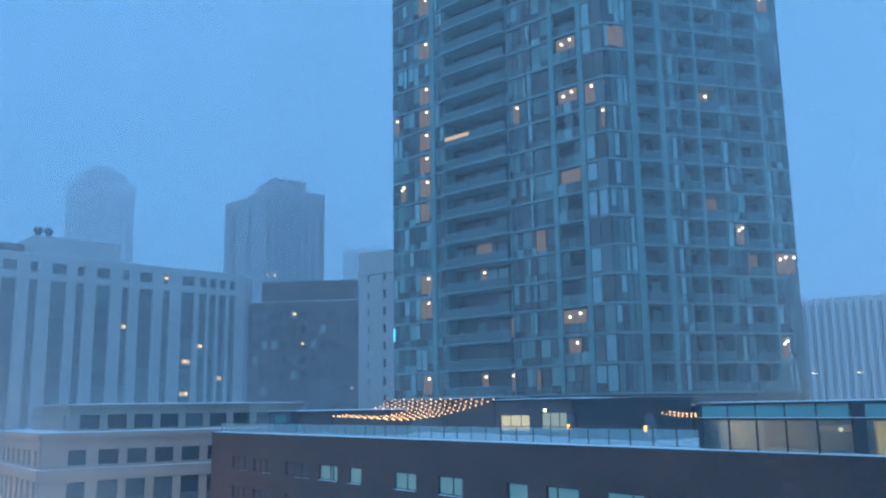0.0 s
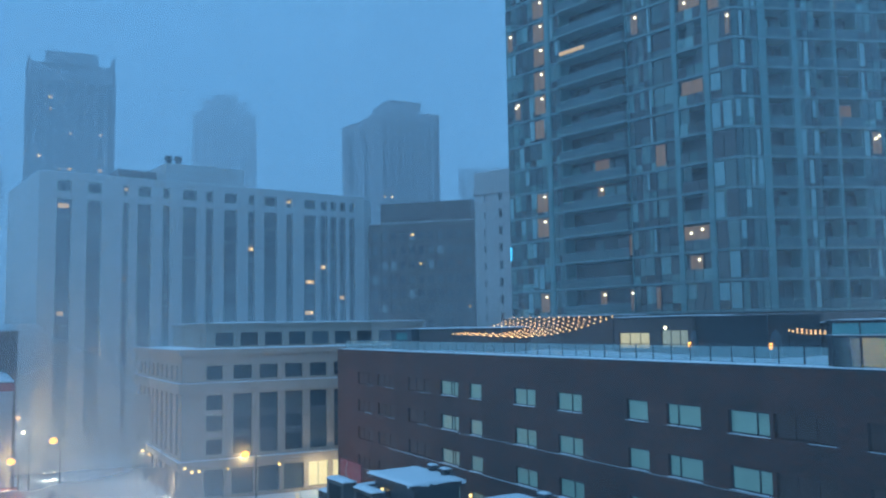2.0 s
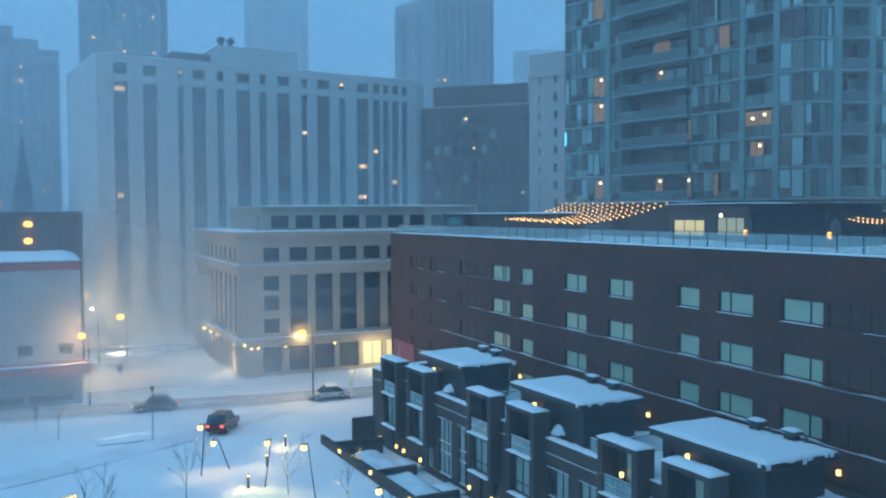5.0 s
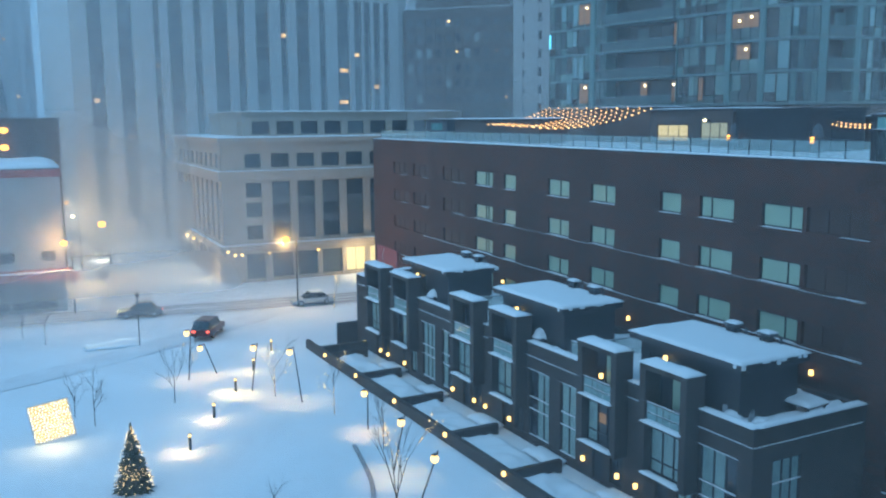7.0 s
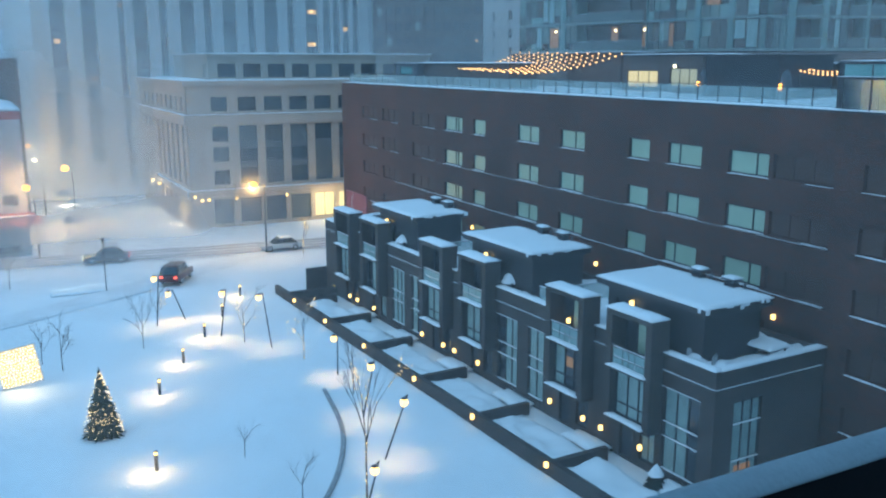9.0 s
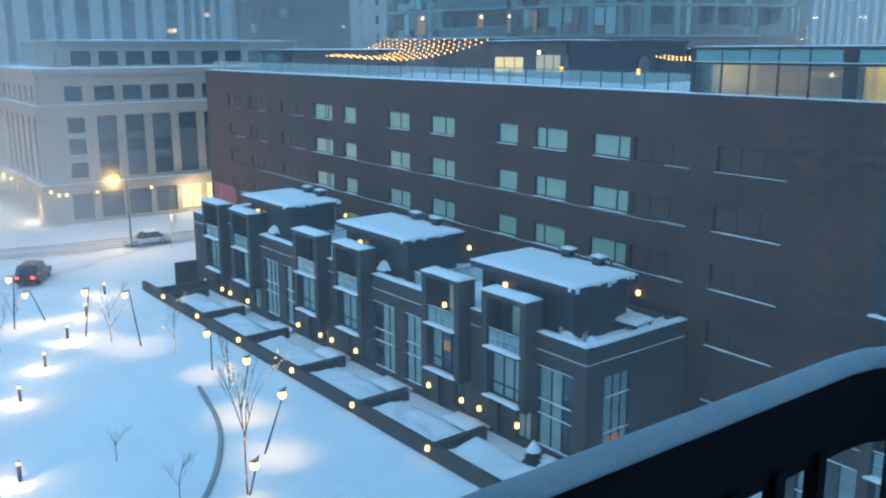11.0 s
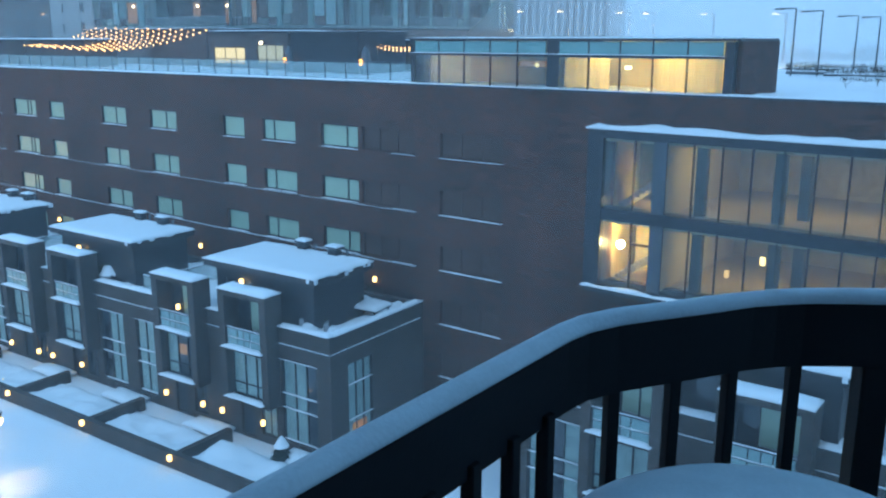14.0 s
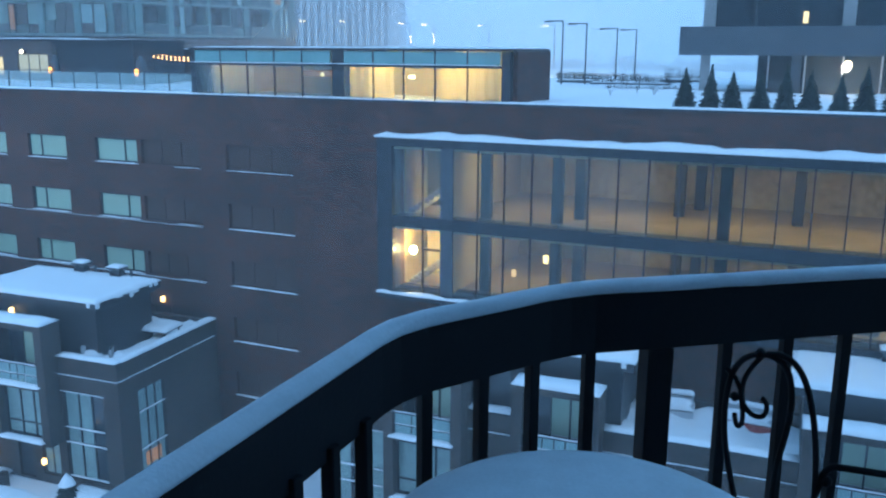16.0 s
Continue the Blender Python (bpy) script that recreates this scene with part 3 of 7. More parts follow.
def roof_railing():
    g = thing("roof_railing", BRICK_FRAME, "glass roof railing with slim grey posts", "railing")
    post = Mesh().box(-0.03, 0.03, 0.55, 0.62, ROOF - 0.2, 20.0).make("post", GREYPANEL, g)
    pane = Mesh().box(0.05, 1.67, 0.575, 0.59, ROOF - 0.1, 19.9).make("pane", PALEGLASS, g)
    x = -76.0
    first = True
    while x < -6:
        if first:
            post.matrix_basis = pane.matrix_basis = pose(x, 0, 0)
            first = False
        else:
            share(post, pose(x, 0, 0))
            share(pane, pose(x, 0, 0))
        x += 1.72
    Mesh().box(-76, -5.3, 0.55, 0.62, 19.95, 20.0).make("top_rail", GREYPANEL, g)
    return g


roof_railing()


def at_roof(az, y):
    return -y * math.tan(radians(az))


def roof_hut(az0, az1, y, top, mt, label, depth=6, windows=(), snow=0.12):
    x0, x1 = at_roof(az0, y), at_roof(az1, y)
    h = thing("roof_hut", pose(x0, y, 0), label, "rooftop hut", "rooftop huts")
    w = x1 - x0
    z = ROOF - 0.4
    holes = [(at_roof(a, y) - x0, at_roof(b, y) - x0, c, d) for a, b, c, d, _ in windows]
    pierced(Mesh(), 0, w, z, top, 0, 0.2, holes).make("wall", mt, h)
    Mesh().box(0, 0.2, 0.2, depth, z, top).box(w - 0.2, w, 0.2, depth, z, top).box(0, w, depth, depth + 0.2, z, top).make("side_wall", mt, h)
    r = Mesh().box(-0.2, w + 0.2, -0.2, depth + 0.3, top, top + 0.18).make("roof", DARKMETAL, h)
    if snow:
        Mesh().snow(-0.2, w + 0.2, -0.2, depth + 0.3, top + 0.18, snow, az0, 0.25, 0.8).make("roof_snow", SNOW_FINE, r, "snow on the hut roof")
    for (a, b, c, d, lit), (l, rr, _, _) in zip(windows, holes):
        f = framed(Mesh(), l, rr, c, d, 0.05, 0.12, 0.06, [l + (rr - l) * 0.35, l + (rr - l) * 0.7]).make("window", DARKMETAL, h)
        Mesh().box(l + 0.06, rr - 0.06, 0.09, 0.1, c + 0.06, d - 0.06).make("pane", lit, f, "lit window pane")
    return h


HUTLIT = glow("pale_lit_window", (1.0, 0.85, 0.5), 0.55)
HUTLIT2 = glow("bluish_lit_window", (0.75, 0.85, 0.75), 0.3)
roof_hut(65.2, 63.9, 44, 21.0, GREYPANEL, "small grey rooftop lantern with glass sides", 2.5, ((64.95, 64.2, 19.9, 20.8, GREENGLASS),), 0.05)
roof_hut(63.8, 58.0, 45, 21.0, BROWN, "long low brown rooftop shed", 3, (), 0.1)
roof_hut(57.9, 50.95, 53, 22.0, BROWN, "brown brick rooftop room behind string lights", 4, (), 0.06)
roof_hut(50.9, 46.1, 50, 21.7, BROWN, "brown rooftop room with two lit windows", 5, ((50.6, 48.75, 19.2, 20.6, HUTLIT), (48.0, 46.4, 19.3, 20.8, HUTLIT2)), 0.08)
roof_hut(45.9, 41.7, 47, 21.6, DARKMETAL, "black rooftop plant enclosure", 5, (), 0.02)
roof_hut(40.6, 37.4, 54, 21.0, BROWN, "brown rooftop bar room with small lit windows", 5, ((40.2, 39.8, 20.3, 20.75, LITYELLOW), (39.6, 39.2, 20.3, 20.75, LITYELLOW)), 0.05)


def roof_gazebo(az, y):
    g = thing("covered_heater", pose(at_roof(az, y), y, ROOF - 0.35), "patio heater wrapped in pale cover with lit lamp", "patio heater", "patio heaters")
    m = Mesh()
    rings = [(0.32, 0.0), (0.38, 0.7), (0.34, 1.4), (0.28, 1.9), (0.05, 2.2)]
    n = 12
    m.add([(r * math.cos(2 * math.pi * i / n) * (1 + 0.1 * math.sin(3 * i)), r * math.sin(2 * math.pi * i / n), z) for r, z in rings for i in range(n)],
          [(k * n + i, k * n + (i + 1) % n, (k + 1) * n + (i + 1) % n, (k + 1) * n + i) for k in range(4) for i in range(n)])
    m.smooth = True
    m.make("cover", GREYPANEL, g, "pale cloth cover")
    Mesh().box(-0.09, 0.09, -0.56, -0.46, 0.95, 1.35).make("lamp", AMBER, g, "amber lamp")


roof_gazebo(46.0, 47)
roof_gazebo(41.25, 46)


def string_lights(a, b, c, d, strings, bulbs, sag, label, r=0.064):
    """Strings of bulbs from the line a-b to the line c-d."""
    g = thing("string_lights", pose(0, 0, 0), label, "string lights", "string lights")
    cable, bulb = Mesh(), Mesh()
    a, b, c, d = (Vector(p) for p in (a, b, c, d))
    for s in range(strings):
        k = s / max(1, strings - 1)
        p, q = a.lerp(b, k), c.lerp(d, k)
        prev = None
        for i in range(bulbs + 1):
            t = i / bulbs
            w = p.lerp(q, t) - Vector((0, 0, sag * 4 * t * (1 - t)))
            if prev is not None:
                cable.tube(prev, w, 0.012, n=3)
            bulb.ball((w.x, w.y, w.z - r), r, 6, 4)
            prev = w
    cable.make("cable", DARKMETAL, g)
    tagged(bulb.make("bulbs", FAIRY, g, "warm glowing bulbs"), kind="stuff")
    for s in (a, b, c, d):
        Mesh().tube((s.x, s.y, ROOF - 0.4), s, 0.035, n=6).make("pole", DARKMETAL, g)


string_lights((at_roof(61.2, 43), 43, 20.7), (at_roof(56.9, 43), 43, 20.35), (at_roof(57.3, 51), 51, 22.3), (at_roof(51.0, 51), 51, 22.05), 11, 15, 0.35, "canopy of warm string lights over the roof terrace")
string_lights((at_roof(40.5, 48), 48, 20.75), (at_roof(40.5, 49.5), 49.5, 20.95), (at_roof(37.2, 48), 48, 20.8), (at_roof(37.2, 49.5), 49.5, 20.9), 2, 13, 0.25, "two strands of warm string lights on the roof", 0.05)
lampx = at_roof(47.6, 49.8)
b = thing("wall_flood_lamp", pose(lampx, 49.7, 20.95), "bright white flood lamp on hut wall", "wall lamp")
Mesh().box(-0.18, 0.18, -0.12, 0.06, -0.1, 0.1).make("housing", DARKMETAL, b)
Mesh().ball((0, -0.16, 0), 0.14).make("lens", WHITELIGHT, b)


# ---------------------------------------------------------------- evergreens, bare shrubs and lamps on the right roof
def evergreen(name, m, h, w, label, group, seed, mt=NEEDLE, lights=0):
    """A conical evergreen: a trunk and whorls of drooping sprays."""
    rnd = random.Random(seed)
    t = thing(name, m, label, "tree", group)
    Mesh().tube((0, 0, 0), (0, 0, h * 0.97), 0.05 * h / 2 + 0.02, 0.01, 6).make("trunk", BARK, t)
    c = Mesh()
    layers = max(26, int(h * 9))
    for i in range(layers):
        k = i / layers
        z = h * (0.05 + 0.93 * k)
        r = w / 2 * (1 - k) ** 0.85 + 0.03
        n = max(8, int(24 * (1 - k) + 7))
        for j in range(n):
            a = 2 * math.pi * (j + rnd.random()) / n
            rr = r * rnd.uniform(0.6, 1.15)
            dz = -0.1 * h / 4 * rnd.uniform(0.5, 1.5)
            ca, sa = math.cos(a), math.sin(a)
            ww = 0.11 * rr + 0.03
            zz = z + rnd.uniform(-0.045, 0.045) * h
            base = h / layers * 1.4
            c.add([(ca * 0.1 * rr - sa * ww, sa * 0.1 * rr + ca * ww, zz + base), (ca * 0.1 * rr + sa * ww, sa * 0.1 * rr - ca * ww, zz + base),
                   (ca * rr * 0.7 + sa * ww, sa * rr * 0.7 - ca * ww, zz + dz * 0.3), (ca * rr, sa * rr, zz + dz), (ca * rr * 0.7 - sa * ww, sa * rr * 0.7 + ca * ww, zz + dz * 0.3),
                   (ca * rr * 0.5, sa * rr * 0.5, zz - base * 0.6)],
                  [(0, 1, 2, 3, 4), (0, 4, 5), (1, 5, 2), (4, 3, 5), (3, 2, 5)])
    c.make("crown", mt, t)
    if lights:
        b = Mesh()
        for i in range(lights):
            k = rnd.random() ** 1.3
            a = rnd.uniform(0, 2 * math.pi)
            r = (w / 2 * (1 - k) ** 0.85 + 0.03) * rnd.uniform(0.85, 1.05)
            b.ball((r * math.cos(a), r * math.sin(a), h * (0.06 + 0.9 * k)), rnd.uniform(0.02, 0.032), 5, 3)
        tagged(b.make("fairy_lights", FAIRYTREE, t, "warm fairy lights"), kind="stuff")
    return t


for i in range(10):
    x = -5.15 + i * 0.99 + 0.07 * math.sin(i * 2.3)
    evergreen("potted_evergreen", BRICK_FRAME @ pose(25 + x, 1.2, ROOF - 0.15, 0, 0, i * 50), 1.75 + 0.16 * math.sin(i * 1.9), 1.08 + 0.08 * math.cos(i * 2.6), "small dark conical evergreen on the snowy roof edge", "roof evergreens", 30 + i)

# ---------------------------------------------------------------- townhouses
FROST = mat("frosted_teal_glass", (0.22, 0.36, 0.36), 0.2, var=0.1, scale=1, bump=0, spec=0.7)
CURTAIN = mat("grey_green_curtain", (0.27, 0.38, 0.36), 0.5, var=0.15, scale=0.7, fine=5, bump=0.05)


def tall_window(parent, x0, x1, z0, z1, rnd, y=0.12, snowy=True, rails=(2.35, 3.15), gaps=0.22):
    bars = [x0 + (x1 - x0) * 0.36, x0 + (x1 - x0) * 0.68] if x1 - x0 > 1.9 else [(x0 + x1) / 2]
    rails = [r for r in rails if z0 < r < z1]
    w = framed(Mesh(), x0, x1, z0, z1, y, y + 0.1, 0.07, bars, rails).make("window", DARKMETAL, parent)
    xs, zs = [x0 + 0.07, *bars, x1 - 0.07], [z0 + 0.07, *rails, z1 - 0.07]
    for i in range(len(xs) - 1):
        open_pane = rnd.random() < gaps
        for j in range(len(zs) - 1):
            mt = DARKGLASS if open_pane else CURTAIN
            Mesh().box(xs[i], xs[i + 1], y + 0.07, y + 0.085, zs[j], zs[j + 1]).make("pane", mt, w)
    if snowy:
        for r in [z0 + 0.07, *rails]:
            Mesh().snow(x0, x1, y - 0.1, y + 0.02, r + 0.03, 0.05, x0 + r, 0.05, 0.3).make("ledge_snow", SNOW_FINE, w, "thin line of snow on the frame")
    return w


def wall_lamp(m):
    t = thing("wall_lamp", m, "small warm lantern fixed to dark wall", "wall lamp", "townhouse wall lamps")
    Mesh().box(-0.06, 0.06, -0.06, 0.0, -0.16, 0.16).make("bracket", DARKMETAL, t)
    Mesh().cbox(-0.1, 0.1, -0.26, -0.06, -0.14, 0.14, 0.03).make("lantern", WARM, t, "glowing lantern glass")
    return t


LAMP = [None]


def put_lamp(m):
    if LAMP[0] is None:
        LAMP[0] = wall_lamp(m)
    else:
        copy_thing(LAMP[0], m)


def bay(parent, x0, rnd, deep=0.9):
    """A projecting brick frame with a window, a balcony over it and a beam on top."""
    x1 = x0 + 3.5
    b = Mesh()
    b.box(x0, x0 + 0.45, -deep, 0.3, 2.4, 8.2).box(x1 - 0.45, x1, -deep, 0.3, 2.4, 8.2).box(x0, x1, -deep, 0.3, 8.2, 8.5)
    b.box(x0 + 0.45, x1 - 0.45, -deep + 0.03, 0.3, 2.4, 2.6).box(x0 + 0.45, x1 - 0.45, -deep + 0.03, 0.3, 5.2, 5.42)
    o = b.make("bay", THBRICK, parent, "projecting charcoal brick frame")
    Mesh().snow(x0 - 0.02, x1 + 0.02, -deep - 0.05, 0.3, 8.5, 0.2, x0, 0.12, 0.3, 0.25).make("cap_snow", SNOW_FINE, o, "thick snow cap on the frame")
    for z in (2.6, 5.42):
        Mesh().snow(x0 + 0.3, x1 - 0.3, -deep - 0.22, -deep + 0.35, z, 0.12, x0 + z, 0.15, 0.3).make("sill_snow", SNOW_FINE, o, "snow lying on the sill")
    w = tall_window(o, x0 + 0.45, x1 - 0.45, 2.62, 5.2, rnd, -0.45, False, (3.3,))
    if rnd.random() < 0.3 and parent.matrix_basis.translation.x < -20:
        Mesh().box(x0 + 1.5, x0 + 2.1, -0.4, -0.385, 3.9, 4.5).make("lit_pane", LITDIM, w, "warm glow behind the glass")
    # balcony
    rail = Mesh()
    for x in (x0 + 0.48, (x0 + x1) / 2, x1 - 0.48):
        rail.box(x - 0.025, x + 0.025, -deep + 0.1, -deep + 0.15, 5.45, 6.45)
    rail.box(x0 + 0.45, x1 - 0.45, -deep + 0.09, -deep + 0.16, 6.42, 6.48).box(x0 + 0.45, x1 - 0.45, -deep + 0.1, -deep + 0.14, 5.9, 5.94)
    r = rail.make("balcony_rail", DARKMETAL, o)
    for e0, e1 in ((x0 + 0.52, x0 + 1.24), (x0 + 1.3, (x0 + x1) / 2 + 0.42), ((x0 + x1) / 2 + 0.48, x1 - 0.52)):
        Mesh().box(e0, e1, -deep + 0.115, -deep + 0.13, 5.5, 5.88).make("rail_glass", FROST, r)
        Mesh().box(e0, e1, -deep + 0.115, -deep + 0.13, 5.96, 6.4).make("rail_glass", FROST, r)
    Mesh().snow(x0 + 0.45, x1 - 0.45, -deep + 0.08, -deep + 0.15, 5.94, 0.025, x0 + 4, 0.04, 0.3).make("rail_snow", SNOW_FINE, r)
    Mesh().snow(x0 + 0.45, x1 - 0.45, -deep + 0.08, -deep + 0.17, 6.48, 0.035, x0, 0.04, 0.3).make("rail_snow", SNOW_FINE, r, "snow on the handrail")
    w = framed(Mesh(), x0 + 0.45, x1 - 0.45, 5.45, 8.2, 0.1, 0.2, 0.07, [x0 + 1.35, x0 + 2.15]).make("balcony_door", DARKMETAL, o)
    Mesh().box(x0 + 0.5, x0 + 1.35, 0.15, 0.17, 5.5, 8.15).make("pane", DARKGLASS, w)
    # blind material stands for bright snow and sky showing in this pane
    Mesh().box(x0 + 1.35, x1 - 0.5, 0.15, 0.17, 6.2, 8.15).make("pane", BLIND, w, "pale pane, coloured for the bright snow and sky in it")
    Mesh().snow(x0 + 1.6, x1 - 0.46, -deep + 0.3, 0.1, 5.42, 0.5, x0 * 3, 0.7, 0.25).make("balcony_snow", SNOW_FINE, o, "snow drifted on the balcony")
    return o


def vent(m, seed):
    t = thing("roof_vent", m, "boxy metal roof vent with snow on its hood", "roof vent", "townhouse roof vents")
    Mesh().cbox(-0.26, 0.26, -0.2, 0.2, -0.06, 0.2, 0.02).make("curb", DARKMETAL, t)
    Mesh().box(-0.2, 0.2, -0.15, 0.15, 0.2, 0.34).make("throat", DARKGLASS, t)
    for k in range(3):
        Mesh().box(-0.24, 0.24, -0.19, 0.19, 0.22 + 0.045 * k, 0.235 + 0.045 * k).make("louvre", GREYPANEL, t)
    Mesh().cbox(-0.36, 0.36, -0.28, 0.28, 0.34, 0.42, 0.03).make("hood", GREYPANEL, t)
    Mesh().snow(-0.34, 0.34, -0.26, 0.26, 0.42, 0.1, seed + 2, 0.12, 0.1).make("vent_snow", SNOW_FINE, t, "rounded snow cap")
    Mesh().tube((0.62, 0.1, -0.06), (0.62, 0.1, 0.3), 0.06, n=8).make("pipe", GREYPANEL, t)


def snow_heap(m, w, h, seed, label, mt=None):
    """A covered object under a peaked load of snow."""
    t = thing("covered_grill", m, label, "grill", "covered grills")
    if h > 0.7:
        Mesh().cbox(-w * 0.42, w * 0.42, -w * 0.35, w * 0.35, 0, h * 0.62, 0.06).make("body", DARKMETAL, t)
    n, k = 16, 7
    v = []
    for j in range(k + 1):
        for i in range(n):
            a = 2 * math.pi * i / n
            q = j / k
            r = w / 2 * (1 - q) ** 0.5 * (1 + 0.16 * noise.noise((math.cos(a) * 1.5, math.sin(a) * 1.5, q * 2 + seed)))
            v.append((r * math.cos(a), r * math.sin(a), h * 0.55 + h * 0.5 * q ** 0.8))
    s = Mesh().add(v, [(j * n + i, j * n + (i + 1) % n, (j + 1) * n + (i + 1) % n, (j + 1) * n + i) for j in range(k) for i in range(n)])
    s.add([p for p in v[:n]], [tuple(range(n - 1, -1, -1))])
    s.smooth = True
    s.make("snow_load", SNOW_FINE, t, "peaked heap of snow")


def townhouse_row(m, x0, x1, depth, bays, slabs, flats, seed, label, patios=(), lamps=()):
    rnd = random.Random(seed)
    t = thing("townhouse_row", m, label, "townhouse", "townhouse rows")
    holes = [(a, b, 0.5, 5.05) for a, b in flats]
    doors = []
    for bx in bays:
        doors += [(bx + 0.4, bx + 1.4, 0.05, 2.2), (bx + 2.0, bx + 3.1, 0.4, 2.2)]
    pierced(Mesh(), x0, x1, -1, 6.75, 0, 0.3, holes + doors + [(bx + 0.45, bx + 3.05, 2.62, 6.75) for bx in bays]).make("front_wall", THBRICK, t)
    for x in (x0, x1):
        s = 0.3 if x == x0 else -0.3
        hole = [(1.35, 3.3, 0.5, 5.05)]
        w = pierced(Mesh(), 0.3, depth, -1, 6.75, 0, 0.3, hole if x == x1 else [])
        w.v = [(x + (0.3 - b if s < 0 else b) + (s if s < 0 else 0), a, c) for a, b, c in w.v]
        w.make("end_wall", THBRICK, t)
    Mesh().box(x0, x1, depth, depth + 0.3, -1, 6.75).make("back_wall", THBRICK, t)
    Mesh().box(x0 + 0.3, x1 - 0.3, 0.3, depth, 5.9, 6.1).make("terrace_deck", CONCRETE, t)
    Mesh().snow(x0 + 0.3, x1 - 0.3, 0.3, depth, 6.1, 0.52, seed, 0.2, 0.45, 0.75).make("terrace_snow", SNOW_FINE, t, "uneven snow on the roof terraces")
    # end window seen from the park side
    w = tall_window(t, 1.35, 3.3, 0.5, 5.05, rnd, 0.0, True, (1.9, 3.85), 0.0)
    Mesh().box(1.75, 2.9, 0.055, 0.066, 0.9, 1.6).make("lit_pane", LITDIM, w, "warm lamplight low behind the glass")
    w.matrix_basis = pose(x1, 0, 0, 0, 0, 90) @ pose(0, 0.06, 0)
    # parapet coping and snow, left out where bays stand
    cuts = [x0] + [v for bx in sorted(bays) for v in (bx, bx + 3.5)] + [x1]
    for a, b in zip(cuts[::2], cuts[1::2]):
        if b - a > 0.3:
            c = Mesh().box(a, b, -0.06, 0.36, 6.75, 6.83).make("coping", DARKMETAL, t)
            Mesh().snow(a, b, -0.1, 0.5, 6.83, 0.14, a, 0.12, 0.35).make("coping_snow", SNOW_FINE, c, "rounded snow on the parapet")
            k = Mesh().box(a, b, -0.06, -0.002, 5.87, 5.92).make("string_course", GREYPANEL, t)
            Mesh().snow(a, b, -0.08, 0, 5.92, 0.025, a, 0.04, 0.5).make("course_snow", SNOW_FINE, k)
    for x, s in ((x1, 1), (x0, -1)):
        c = Mesh().box(min(x - 0.36 * s, x + 0.06 * s), max(x - 0.36 * s, x + 0.06 * s), 0.36, depth + 0.3, 6.75, 6.83).make("coping", DARKMETAL, t)
        Mesh().snow(min(x - 0.5 * s, x + 0.1 * s), max(x - 0.5 * s, x + 0.1 * s), 0.3, depth + 0.3, 6.83, 0.14, x, 0.12, 0.35).make("coping_snow", SNOW_FINE, c)
        k = Mesh().box(min(x, x + 0.06 * s), max(x, x + 0.06 * s), 0.0, depth, 5.87, 5.92).make("string_course", GREYPANEL, t)
        Mesh().snow(min(x, x + 0.08 * s), max(x, x + 0.08 * s), 0, depth, 5.92, 0.025, x, 0.04, 0.5).make("course_snow", SNOW_FINE, k)
    for a, b in flats:
        tall_window(t, a, b, 0.5, 5.05, rnd, 0.1)
        Mesh().snow(a - 0.1, b + 0.1, -0.06, 0.02, 5.05, 0.03, a, 0.04, 0.4).make("lintel_snow", SNOW_FINE, t)
    for bx in sorted(bays):
        bay(t, bx, rnd)
        d = Mesh().box(bx + 0.4, bx + 1.4, 0.16, 0.22, 0.05, 2.2).make("front_door", DARKMETAL, t, "dark panelled front door")
        Mesh().tube((bx + 1.28, 0.12, 1.0), (bx + 1.28, 0.12, 1.3), 0.02, n=6).make("door_handle", LIGHTFRAME, d)
        f = framed(Mesh(), bx + 2.0, bx + 3.1, 0.4, 2.2, 0.12, 0.2, 0.06, [bx + 2.55]).make("window", DARKMETAL, t)
        Mesh().box(bx + 2.06, bx + 3.04, 0.16, 0.18, 0.46, 2.14).make("pane", CURTAIN if rnd.random() < 0.5 else DARKGLASS, f)
    for a, b in slabs:
        y0, y1 = 0.9, min(4.7, depth - 0.5)
        h = pierced(Mesh(), a + 0.5, b - 0.5, 6.1, 9.15, y0, y0 + 0.2, [(a + 1.2, a + 3.4, 6.3, 8.5)])
        h.box(a + 0.5, a + 0.7, y0 + 0.2, y1, 6.1, 9.15).box(b - 0.7, b - 0.5, y0 + 0.2, y1, 6.1, 9.15).box(a + 0.5, b - 0.5, y1, y1 + 0.2, 6.1, 9.15)
        o = h.make("penthouse", DARKMETAL, t, "dark clad stair penthouse")
        Mesh().box(a + 1.2, a + 3.4, y0 + 0.1, y0 + 0.13, 6.3, 8.5).make("glass_door", DARKGLASS, o)
        r = Mesh().cbox(a, b, 0.4, y1 + 0.45, 9.15, 9.5, 0.03).make("penthouse_roof", DARKMETAL, t, "overhanging flat roof")
        Mesh().snow(a - 0.04, b + 0.04, 0.36, y1 + 0.48, 9.5, 0.17, a, 0.14, 0.3, 0.25).make("roof_snow", SNOW_FINE, r, "smooth thick snow on the roof")
        Mesh().box(a, b, 0.9, y1, 9.08, 9.15).make("soffit", GREYPANEL, r)
        # ragged ice under the near edge
        ice = Mesh()
        y = 0.4
        while y < y1 + 0.2:
            d = rnd.uniform(0.12, 0.5)
            if rnd.random() < 0.75:
                ice.cbox(b - 0.02, b + rnd.uniform(0.04, 0.1), y, y + d, 9.52 - rnd.uniform(0.03, 0.42) * rnd.random(), 9.56, 0.03)
            y += d + rnd.uniform(0.0, 0.2)
        ice.cbox(b - 0.5, b - 0.3, 0.34, 0.42, 9.3, 9.56, 0.03)
        ice.make("edge_ice", SNOW_FINE, r, "ragged ice along the roof edge")
